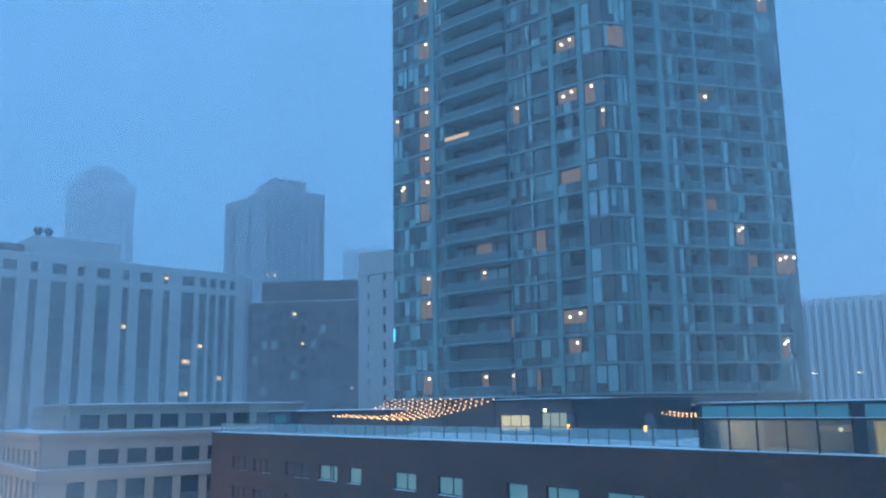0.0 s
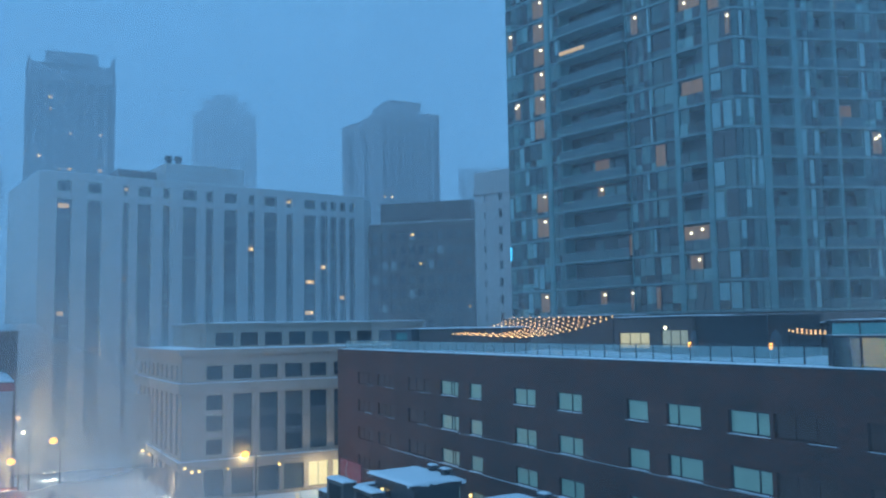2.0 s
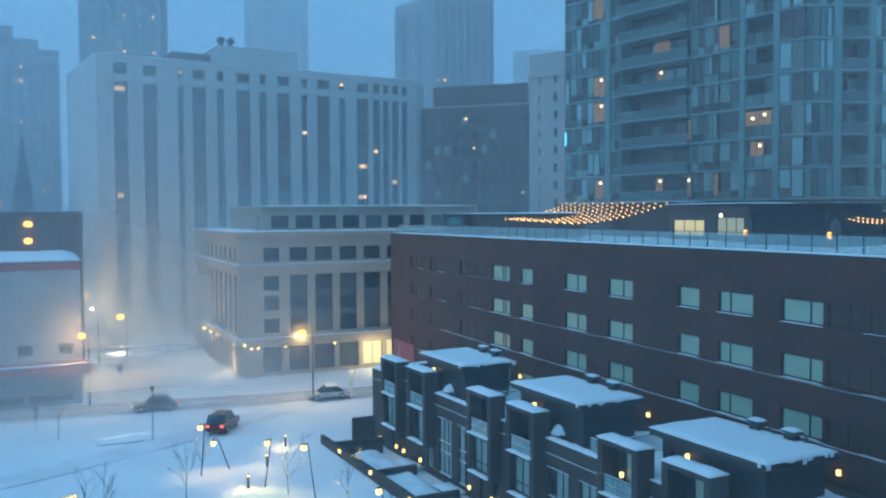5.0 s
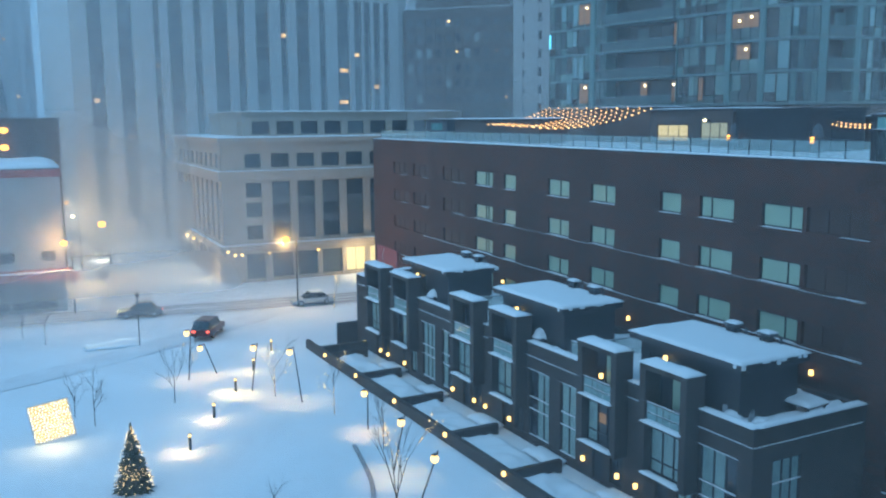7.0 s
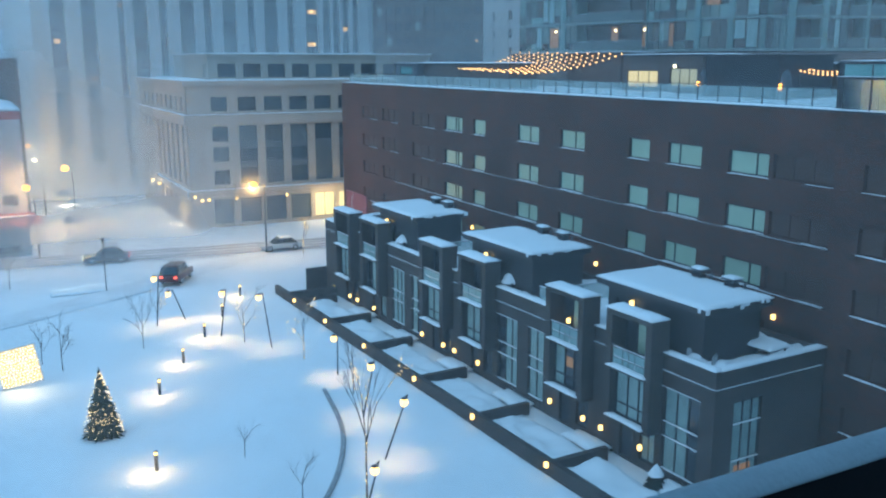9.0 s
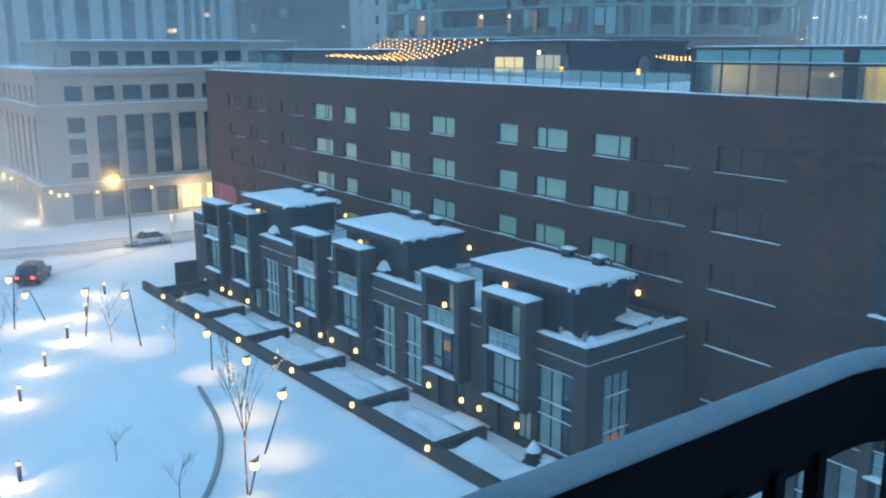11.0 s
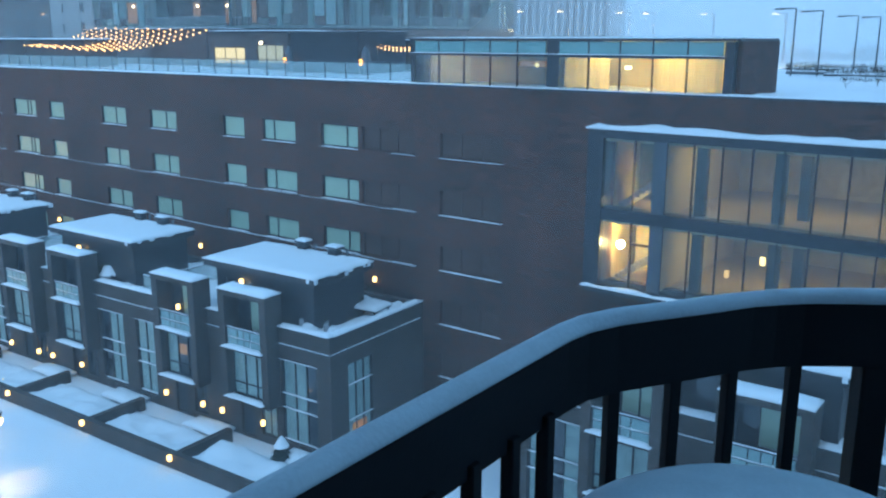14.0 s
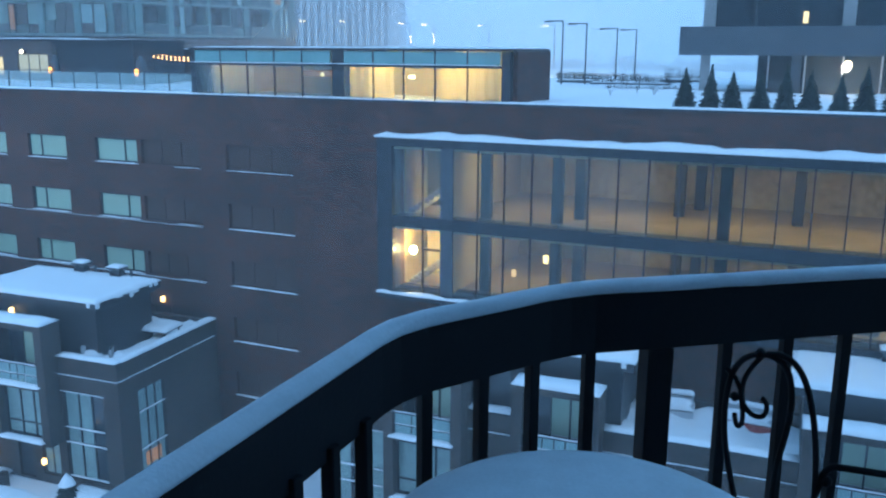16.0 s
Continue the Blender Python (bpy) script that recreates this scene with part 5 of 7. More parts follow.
for k, az in enumerate((78.7, 78.1)):
    x = along_az(WP, WQ, az)
    Mesh().tube((x, 5, 53), (x, 5, 54.4), 0.5, n=10).tube((x, 5, 54.4), (x, 5, 55.2), 0.85, 0.7, 10).make("flue", DARKMETAL, white)
# its rounded end
m, L = face_frame(WP, WQ)
Mesh().prism([(L, 0), (L + 3, 2), (L + 5, 6), (L + 5.5, 12), (L, 28)], -1, 49.0).make("end_wall", WHITEWALL, white)

# brown block
BP, BQ = polar(66.73, 190), polar(59.55, 183)
m, L = face_frame(BP, BQ)
brown_holes = [(1.2 + i * (L - 1.5) / 11, 1.2 + i * (L - 1.5) / 11 + 1.25, z, z + 1.7) for i in range(11) for z in [6 + 3.1 * k for k in range(12)]]
facade("brown_block", BP, BQ, 22, 43.4, BROWN, brown_holes, BROWNPANE, "brown office block with rows of small windows", 0, 0.05, 8, None, [(2.6, L - 1.4, 1.5, 16, 43.8, 48.3, BROWN)], 0.3)

# slim white block beside the tower
SP, SQ = polar(59.66, 158), polar(56.6, 152)
m, L = face_frame(SP, SQ)
slim_holes = [(L * 0.52, L * 0.52 + 0.75, z, z + 1.5) for z in [4 + 3.05 * k for k in range(14)]] + [(L * 0.2, L * 0.2 + 0.4, z, z + 1.2) for z in [4 + 3.05 * k for k in range(14)]]
facade("slim_block", SP, SQ, 20, 48.6, WHITEWALL, slim_holes, DIMPANE, "slim pale block with a single column of windows", 0, 0.02, 3, None, [(-0.3, L + 0.3, -0.3, 0.1, 45.0, 45.6, WHITEWALL)], 0.3)

# pale ribbed block beyond the tower
RP, RQ = polar(33.5, 250), polar(25.3, 246)
m, L = face_frame(RP, RQ)
facade("ribbed_block", RP, RQ, 30, 47.5, WHITEWALL, [(0.8 + i * 2.0, 1.9 + i * 2.0, 3, 46.5) for i in range(int(L / 2.0) - 1)], DIMPANE, "pale ribbed block fading into the snowfall", 0, 0.0, 2, None, (), 0.4)


def far_tower(az0, az1, r0, r1, z, seed, label, crown=(), n=8, side=None, rows=4.0, lit=0.05):
    p, q = polar(az1, r1), polar(az0, r0)
    m, L = face_frame(p, q)
    holes = [(L * (i + 0.22) / n, L * (i + 0.78) / n, 8, z - 3) for i in range(n)]
    return facade("far_tower", p, q, 26, z, FARWALL, holes, DIMPANE, label, rows, lit, seed, None, [(L * a, L * b, 1, 14, z, z + h, FARWALL) for a, b, h in crown], 0.4)


far_tower(82.4, 87.5, 268, 268, 96, 21, "tall dark tower with ribbed crown in the snowfall", ((0.05, 0.95, 2.5), (0.2, 0.8, 6), (0.94, 0.99, 5), (0.01, 0.05, 4)), 9, rows=3.4, lit=0.1)
far_tower(73.8, 77.8, 420, 420, 124, 22, "far tower almost lost in the snowfall", ((0.15, 0.85, 6), (0.3, 0.7, 9)), 7, rows=6, lit=0.01)
far_tower(61.9, 65.76, 270, 262, 87, 23, "grey apartment tower fading in the snowfall", ((0.15, 0.7, 4),), 8, rows=3.6, lit=0.06)
p, q = polar(68.3, 280), polar(65.8, 262.5)
m, L = face_frame(p, q)
facade("far_tower_wing", p, q, 14, 85.5, FARWALL, [(L * 0.2, L * 0.3, 8, 82), (L * 0.6, L * 0.7, 8, 82)], DIMPANE, "blank side wing of a grey apartment tower", 3.6, 0.0, 24)
far_tower(56.5, 60.7, 450, 450, 103, 25, "far block hardly visible through the snow", (), 7, rows=8, lit=0)
far_tower(88.6, 94, 250, 250, 63.6, 26, "dark block with stepped top in the snowfall", ((0.0, 0.8, 3), (0.2, 0.55, 6)), 9, rows=3.4, lit=0.06)

# church spire in the haze
b = thing("church_spire", pose(*polar(90.7, 185), 0), "dark pointed church spire in blowing snow", "church")
Mesh().box(-1.8, 1.8, -1.8, 1.8, -1, 24).make("tower", BROWN, b)
Mesh().add([(-1.8, -1.8, 24), (1.8, -1.8, 24), (1.8, 1.8, 24), (-1.8, 1.8, 24), (0, 0, 37)], [(0, 1, 4), (1, 2, 4), (2, 3, 4), (3, 0, 4), (3, 2, 1, 0)]).make("spire", DARKMETAL, b)

# ---------------------------------------------------------------- beige office at the corner
def office():
    t = thing("corner_office", pose(0, 0, 0), "beige stone corner office with deep windows and cornices", "building")
    X, Y0, Y1, top = -114.8, 23.8, 62.0, 18.9
    fr = pose(X, Y0, 0, 0, 0, 90)
    cols = [(3.1, 5.2)] + [(6.6 + 3.47 * i, 9.05 + 3.47 * i) for i in range(9)]
    holes = [(a, b, 15.1, 16.9) for a, b in cols]
    holes += [(cols[0][0], cols[0][1], z, z + 1.9) for z in (5.6, 8.6, 11.2)]
    holes += [(a, b, 5.5, 13.2) for a, b in cols[1:]]
    holes += [(a - 0.2, b + 0.2, 0.4, 3.7) for a, b in cols]
    pierced(Mesh(), 0, Y1 - Y0, -1, top, 0, 0.5, holes).make("street_wall", BEIGE, t, "", fr)
    side = pose(X, Y0, 0, 0, 0, 0)
    sh = [(-3.6 - 3.4 * i, -2.1 - 3.4 * i, z0, z1) for i in range(9) for z0, z1 in ((15.1, 16.9), (5.5, 13.2), (0.6, 3.6))]
    pierced(Mesh(), -36, -0.02, -1, top, 0, 0.5, sh).make("side_wall", BEIGE, t, "", side)
    Mesh().box(-36, -0.5, 0.5, 38, top - 0.6, top - 0.2).make("roof", CONCRETE, t, "", side)
    Mesh().snow(-36, -0.2, 0.2, 38, top - 0.2, 0.35, 3, 0.5, 1.6).make("roof_snow", SNOW_FINE, t, "snow on the lower roof", side)
    for z, h, d in ((13.4, 1.3, 0.45), (4.3, 0.7, 0.6), (18.3, 0.7, 0.4), (0, 0.4, 0.15)):
        c = Mesh().box(0.0, Y1 - Y0, -d, -0.004, z, z + h).make("cornice", BEIGE, t, "", fr)
        c2 = Mesh().box(-36, d, -d, -0.004, z, z + h - 0.003).make("cornice", BEIGE, t, "", side)
        if h > 0.5:
            Mesh().snow(-d, Y1 - Y0, -d, 0.02, z + h, 0.07, z, 0.15, 0.8).make("cornice_snow", SNOW_FINE, t, "snow on the cornice", fr)
            Mesh().snow(-36, d, -d, 0.02, z + h, 0.07, z + 1, 0.15, 0.8).make("cornice_snow", SNOW_FINE, t, "", side)
    rnd = random.Random(6)
    for frame_, hs in ((fr, holes), (side, sh)):
        for a, b, z0, z1 in hs:
            n = 3 if z1 - z0 > 5 else 1
            street = z1 < 4
            w = framed(Mesh(), a, b, z0, z1, 0.28, 0.36, 0.07, [(a + b) / 2], [z0 + (z1 - z0) * k / n for k in range(1, n)]).make("window", DARKMETAL, t, "", frame_)
            for k in range(n):
                lit = street and frame_ is fr and a > 15 and a < 21.5
                Mesh().box(a + 0.07, b - 0.07, 0.33, 0.35, z0 + (z1 - z0) * k / n, z0 + (z1 - z0) * (k + 1) / n).make("pane", LITYELLOW if lit else DIMPANE, w)
            if n == 3:
                for k in (1, 2):
                    Mesh().box(a, b, 0.2, 0.32, z0 + (z1 - z0) * k / 3 - 0.45, z0 + (z1 - z0) * k / 3 + 0.45).make("spandrel", GREYPANEL, w)
    # set-back top storey
    m2 = pose(-121, 28.2, 0, 0, 0, 90)
    up = [(1.3 + 3.47 * i, 3.8 + 3.47 * i, 19.3, 21.1) for i in range(9)]
    pierced(Mesh(), 0, 33, 18.6, 22.1, 0, 0.4, up).make("top_storey", BEIGE, t, "", m2)
    pierced(Mesh(), 0, 21.59, 18.6, 22.1, 0.003, 0.4, [(20.6, 21.1, 19.3, 21.1), (19.2, 19.9, 19.3, 21.1)]).make("top_storey", BEIGE, t, "", pose(-143, 28.2, 0))
    Mesh().box(-143, -120.6, 28.0, 61.5, 22.1, 22.4).make("top_roof", BEIGE, t)
    Mesh().snow(-143, -120.5, 27.9, 61.5, 22.4, 0.15, 5, 0.3, 2.0).make("top_snow", SNOW_FINE, t, "snow on the top roof")
    for a, b, z0, z1 in up:
        Mesh().box(a, b, 0.25, 0.3, z0, z1).make("pane", DIMPANE, t, "", m2)
    for k, y in enumerate((0.3, 1.2, 2.1, 5.7, 12.5)):
        o = thing("entrance_lamp", pose(X, Y0 + y, 3.8 if k else 4.3), "small warm globe lamp under the cornice", "wall lamp", "office lamps")
        Mesh().box(-0.05, 0.25, -0.05, 0.05, 0.1, 0.2).make("bracket", DARKMETAL, o)
        Mesh().ball((0.75, 0, 0), 0.2, 8, 6).make("globe", WARM, o)
        Mesh().tube((0.2, 0, 0.15), (0.75, 0, 0.15), 0.03, n=5).make("arm", DARKMETAL, o)
    lamp("entrance_light", (X + 2.0, 42.0, 2.6), 420, (1, 0.78, 0.45), 0.4)
    lamp("corner_light", (-119.5, 22.6, 1.6), 160, (1, 0.75, 0.42), 0.3)


def lamp(name, at, watts, colour, size=0.15):
    o = new(name, bpy.data.lights.new(name, "POINT"))
    o.data.energy, o.data.color, o.data.shadow_soft_size = watts, colour, size
    o.location = at
    return o


office()


# ---------------------------------------------------------------- shop with the red awning
SHOPWALL = mat("stained_pale_plaster", (0.33, 0.32, 0.32), 0.85, var=0.16, scale=4, fine=1.5)


def shop():
    t = thing("shop", pose(-107.5, 4.3, 0, 0, 0, 90), "pale two-storey shop with red awning and snowy roof", "shop")
    holes = [(-2.4 - 4.2 * i, -0.9 - 4.2 * i, 5.7, 6.9) for i in range(6)] + [(-5.6 - 5 * i, -1.0 - 5 * i, 0.4, 3.4) for i in range(5)]
    pierced(Mesh(), -40, 0, -1, 16.0, 0, 0.4, holes).make("wall", SHOPWALL, t)
    Mesh().box(-0.4, 0, 0.4, 34, -1, 16.0).box(-40, 0, 34, 34.4, -1, 16.0).make("side_wall", SHOPWALL, t)
    Mesh().box(-40, 0.15, -0.15, -0.004, 15.2, 16.05).make("cornice", RED, t, "dull red cornice band")
    Mesh().box(0.004, 0.15, -0.15, 34, 15.2, 16.04).make("cornice", RED, t)
    Mesh().box(-40, 0.1, 0, 34, 16.0, 16.2).make("roof", CONCRETE, t)
    Mesh().snow(-40, 0.1, -0.15, 34, 16.2, 0.5, 7, 0.8, 1.6).make("roof_snow", SNOW_FINE, t, "deep snow on the roof")
    Mesh().add([(-40, -0.01, 4.9), (0.6, -0.01, 4.9), (1.5, -1.6, 3.9), (-40, -1.6, 3.9), (1.5, -1.6, 3.6), (-40, -1.6, 3.6), (0.6, -0.01, 3.6)],
               [(0, 3, 2, 1), (3, 5, 4, 2), (2, 4, 6, 1)]).make("awning", RED, t, "red cloth awning")
    Mesh().snow(-40, 0.6, -1.2, 0, 4.6, 0.08, 3, 0.3, 0.6).make("awning_snow", SNOW_FINE, t)
    for a, b, z0, z1 in holes:
        w = framed(Mesh(), a, b, z0, z1, 0.15, 0.25, 0.08, [(a + b) / 2]).make("window", DARKMETAL, t)
        Mesh().box(a + 0.08, b - 0.08, 0.2, 0.23, z0 + 0.08, z1 - 0.08).make("pane", DARKGLASS, w)
    b = thing("brick_warehouse", pose(-128, 5.5, 0, 0, 0, 90), "dark red brick building behind the shop", "building")
    Mesh().box(-40, 0, 0, 30, -1, 21.4).make("wall", BROWN, b)
    Mesh().box(-40, 0.2, -0.2, 30.2, 21.4, 21.8).make("roof", BROWN, b)
    for z in (20.2, 18.0):
        Mesh().ball((-6.6, -0.35, z), 0.55, 12, 8, 0.7).make("wall_lamp", AMBER, b, "glowing amber flood lamp")


shop()


# ---------------------------------------------------------------- block with the deep slab on the right
def slab_building():
    t = thing("slab_building", pose(-8.3, 58.5, 0), "dark glazed building with deep concrete overhang and pale columns", "building")
    Mesh().box(0, 40, 0, 14, 21.0, 22.75).make("overhang", GREYPANEL, t, "dark deep slab edge")
    Mesh().box(1.2, 40, 1.5, 14, 22.75, 45).make("core", DARKGLASS, t, "dark upper glazing")
    Mesh().box(4.6, 40, 3.0, 14, 17, 21.0).make("lobby", DARKGLASS, t, "dark glazed lobby")
    for i in range(14):
        x = 1.6 + 2.7 * i
        Mesh().box(x - 0.12 - (0.25 if i % 3 == 0 else 0), x + 0.12 + (0.25 if i % 3 == 0 else 0), 1.2, 1.6, 22.75, 45).make("mullion", CONCRETE if i % 3 == 0 else DARKMETAL, t)
    for k in range(6):
        Mesh().box(1.2, 40, 1.1, 1.5, 26.2 + 3.4 * k, 26.7 + 3.4 * k).make("floor_band", DARKMETAL, t)
    for i in range(8):
        x = 1.3 + 5.4 * i
        Mesh().box(x, x + 0.55, 0.5, 1.0, 17, 21.0).make("column", CONCRETE if i < 1 else GREYPANEL, t, "square concrete column")
    for i in range(10):
        x = 5.2 + 2.2 * i
        Mesh().box(x, x + 0.1, 2.9, 3.0, 17, 21.0).make("lobby_mullion", LIGHTFRAME, t)
    Mesh().box(7.07, 7.42, 1.38, 1.46, 22.95, 23.65).make("lit_pane", LITYELLOW, t, "lit window")
    o = thing("flood_lamp", pose(1.6, 60.4, 20.5), "bright white flood lamp under the overhang", "lamp")
    Mesh().box(-0.2, 0.2, -0.05, 0.2, -0.15, 0.15).make("housing", DARKMETAL, o)
    Mesh().ball((0, -0.2, 0), 0.22, 12, 8).make("lens", WHITELIGHT, o)
    lamp("flood_light", (1.6, 59.6, 20.3), 220, (1, 0.9, 0.7), 0.3)


slab_building()
pod = Mesh().box(-40, 60, 60.5, 130, -1, 18.3)
b = thing("podium_deck", pose(0, 0, 0), "snow-covered podium deck behind the brick building", "deck")
pod.make("deck", CONCRETE, b)
Mesh().snow(-40, 60, 59.0, 130, 18.3, 0.3, 11, 1.0, 2.0, 0.9).make("deck_snow", SNOW, b, "drifted snow on the deck")


def deck_lamp(x, y, z0, h, arm, lit=False):
    t = thing("deck_lamp", pose(x, y, z0), "slim post lamp with long flat arm", "lamp post", "deck lamps")
    Mesh().tube((0, 0, 0), (0, 0, h), 0.07, 0.05, 8).make("post", DARKMETAL, t)
    Mesh().box(min(0, arm), max(0, arm), -0.05, 0.05, h - 0.06, h + 0.02).make("arm", DARKMETAL, t)
    Mesh().box(arm * 0.55, arm, -0.12, 0.12, h - 0.16, h - 0.06).make("lamp_head", WHITELIGHT if lit else DARKMETAL, t) if arm > 0 else Mesh().box(arm, arm * 0.55, -0.09, 0.09, h - 0.11, h - 0.06).make("lamp_head", WHITELIGHT if lit else DARKMETAL, t)


deck_lamp(-18.6, 68.5, 18.3, 5.2, -1.5)
deck_lamp(-16.8, 68.8, 18.3, 5.0, -1.5)
deck_lamp(-17.6, 84, 18.3, 5.0, -1.7)
deck_lamp(-15.9, 84.4, 18.3, 4.9, -1.5)
for az, h in ((31.3, 6.4), (28.8, 6.4), (25.1, 6.2), (23.6, 6.1), (20.1, 6.0), (16.0, 6.0)):
    deck_lamp(*polar(az - 0.3, 112), 18.3, h, -1.6, True)
lamp("deck_light", (*polar(24.3, 112), 22.4), 2500, (1, 0.8, 0.5), 0.5)

lamp("deck_light", (*polar(15.1, 100), 20.4), 450, (1, 0.8, 0.5), 0.4)


def deck_planter(x0, x1, y, d, h, seed):
    """Low planter wall with a ragged dark hedge, half buried in snow."""
    rnd = random.Random(seed)
    t = thing("deck_planter", pose(x0, y, 18.2), "low dark planter with bare hedge half buried in snow", "planter", "deck planters")
    Mesh().cbox(0, x1 - x0, 0, d, 0, 0.3 + h * 0.35, 0.03).make("trough", GREYPANEL, t)
    c = Mesh()
    for i in range(int((x1 - x0) * 34)):
        p = Vector((rnd.uniform(0, x1 - x0), rnd.uniform(0.1, d - 0.1), 0.3 + h * 0.3))
        c.tube(p, p + Vector((rnd.uniform(-0.25, 0.25), rnd.uniform(-0.1, 0.1), h * rnd.uniform(0.4, 1.0))), 0.022, 0.01, 4)
    c.make("hedge", BARK, t, "leafless brown hedge twigs")
    Mesh().snow(0.02, x1 - x0 - 0.02, 0.02, d - 0.02, 0.3 + h * 0.35, 0.12, seed, 0.2, 0.4, 0.7).make("planter_snow", SNOW_FINE, t)


for k, (x0, x1, y, d, h) in enumerate(((-16.8, -10.6, 70.5, 1.4, 0.8), (-13.6, -7.6, 61.2, 1.0, 0.35), (-20.5, -17.4, 74.0, 1.2, 0.9), (-12.4, -9.0, 78.0, 1.4, 1.1), (-24.0, -15.0, 86.0, 1.0, 0.6))):
    deck_planter(x0, x1, y, d, h, 140 + k)


def bare_shrub(m, h, seed, label, group, name="bare_shrub", lights=0, spread=0.5):
    """A leafless tree: a trunk and thin forking twigs."""
    rnd = random.Random(seed)
    t = thing(name, m, label, "tree", group)
    trunk, twig, bulbs = Mesh(), Mesh(), Mesh()
    ends = []

    def grow(p, d, length, r, depth):
        q = p + d * length
        (trunk if depth == 0 else twig).tube(p, q, r, r * 0.68, 6 if depth < 2 else 4)
        ends.append((p, q, depth))
        if depth >= 4 or length < 0.08 * h:
            return
        for _ in range(rnd.choice((2, 3, 3)) if depth else 4):
            a = rnd.uniform(0, 2 * math.pi)
            tilt = rnd.uniform(0.25, 0.75) * (spread + 0.5)
            o = d.orthogonal().normalized()
            o.rotate(Matrix.Rotation(a, 3, d))
            nd = (d * math.cos(tilt) + o * math.sin(tilt) + Vector((0, 0, 0.12))).normalized()
            start = p.lerp(q, rnd.uniform(0.45, 1.0))
            grow(start, nd, length * rnd.uniform(0.5, 0.75), r * 0.55, depth + 1)

    grow(Vector((0, 0, -0.1)), Vector((rnd.uniform(-0.05, 0.05), rnd.uniform(-0.05, 0.05), 1)).normalized(), h * 0.5, 0.007 * h + 0.008, 0)
    trunk.make("trunk", BARK, t)
    twig.make("twigs", BARK, t)
    for _ in range(lights):
        p, q, dpt = ends[0] if rnd.random() < 0.4 else rnd.choice(ends[:60])
        w = p.lerp(q, rnd.random())
        bulbs.ball((w.x + rnd.uniform(-0.04, 0.04), w.y + rnd.uniform(-0.04, 0.04), w.z), 0.024, 5, 3)
    if lights:
        tagged(bulbs.make("fairy_lights", FAIRYTREE, t, "warm fairy lights"), kind="stuff")
    return t


for k, (x, y) in enumerate(((-10.5, 48.9), (-9.6, 52.0), (-11.2, 57), (-8.4, 50.5), (-13.0, 62), (-7.5, 56.5))):
    bare_shrub(pose(x, y, ROOF - 0.3), 1.3 + 0.2 * (k % 3), 60 + k, "leafless shrub poking out of roof snow", "roof shrubs", spread=0.8)


def tree_belt(az0, az1, r, h, seed):
    rnd = random.Random(seed)
    m = Mesh()
    n = 260
    top = [h * (0.75 + 0.35 * noise.noise((i * 0.13, seed, 0)) + 0.2 * rnd.random()) for i in range(n + 1)]
    v = []
    for d in (0, 25):
        v += [(*polar(az0 + (az1 - az0) * i / n, r + d), -1) for i in range(n + 1)] + [(*polar(az0 + (az1 - az0) * i / n, r + d * 0.5), top[i]) for i in range(n + 1)]
    m.add(v, [(i, i + 1, n + 2 + i, n + 1 + i) for i in range(n)])
    return tagged(m.make("tree_belt", NEEDLE), "far belt of dark winter trees in the haze", "trees", kind="stuff")


tree_belt(-30, 32, 410, 20, 3)
tree_belt(-30, 32, 330, 9, 5)

# ---------------------------------------------------------------- blowing snow
def veil(radius, az0, az1, z0, top, mt):
    n = 60
    az = [az0 + (az1 - az0) * i / n for i in range(n + 1)]
    v = [(*polar(a, radius(a)), z) for z in (z0, top) for a in az]
    m = Mesh().add(v, [(i, i + 1, n + 2 + i, n + 1 + i) for i in range(n)])
    m.smooth = True
    return tagged(m.make("blowing_snow", mt), "thin veil of wind-blown snow in the air", "snow", kind="stuff")


def bend(a):
    k = min(1.0, max(0.0, (a - 57) / 12))
    return 91 + 47 * k * k * (3 - 2 * k)


veil(lambda a: 13, -40, 125, -1, 60, veil_mat("snow_air_near", 0.1, 0.16, 0.0, 30))
veil(bend, -40, 125, -1, 160, veil_mat("snow_air_mid", 0.08, 0.2, 0.16, 30, 0.12))
veil(lambda a: 87, 66, 125, -1, 34, veil_mat("snow_air_square", 0.02, 0.12, 0.2, 22, 0.0, (33, 12)))
veil(lambda a: 100.5, 66.5, 125, -1, 44, veil_mat("snow_air_street", 0.0, 0.08, 0.24, 30, 0.0, (38, 18)))
veil(lambda a: 150, 50, 125, -1, 170, veil_mat("snow_air_block", 0.06, 0.2, 0.2, 36))
veil(lambda a: 235, -40, 125, -1, 230, veil_mat("snow_air_far", 0.26, 0.4, 0.12, 30))
veil(lambda a: 360, -40, 125, -1, 320, veil_mat("snow_air_farthest", 0.45, 0.6, 0.1, 30))

# ---------------------------------------------------------------- park, street and vehicles
def strip(name, pts, width, z, mt, label, kind="structure", cat="road"):
    m = Mesh()
    n = len(pts)
    cols = 6
    for i, (x, y) in enumerate(pts):
        a, b = pts[max(0, i - 1)], pts[min(n - 1, i + 1)]
        d = Vector((b[0] - a[0], b[1] - a[1])).normalized()
        for j in range(cols + 1):
            u = (j / cols - 0.5) * width * (1 + 0.12 * noise.noise((x * 0.3, y * 0.3, 1.0)))
            m.v.append((x - d.y * u, y + d.x * u, z + 0.03 * noise.noise((x - d.y * u, y + d.x * u, 5.0)) - (0.08 if j in (0, cols) else 0)))
    m.f = [(i * (cols + 1) + j, i * (cols + 1) + j + 1, (i + 1) * (cols + 1) + j + 1, (i + 1) * (cols + 1) + j) for i in range(n - 1) for j in range(cols)]
    m.smooth = True
    return tagged(m.make(name, mt), label, cat, kind=kind)


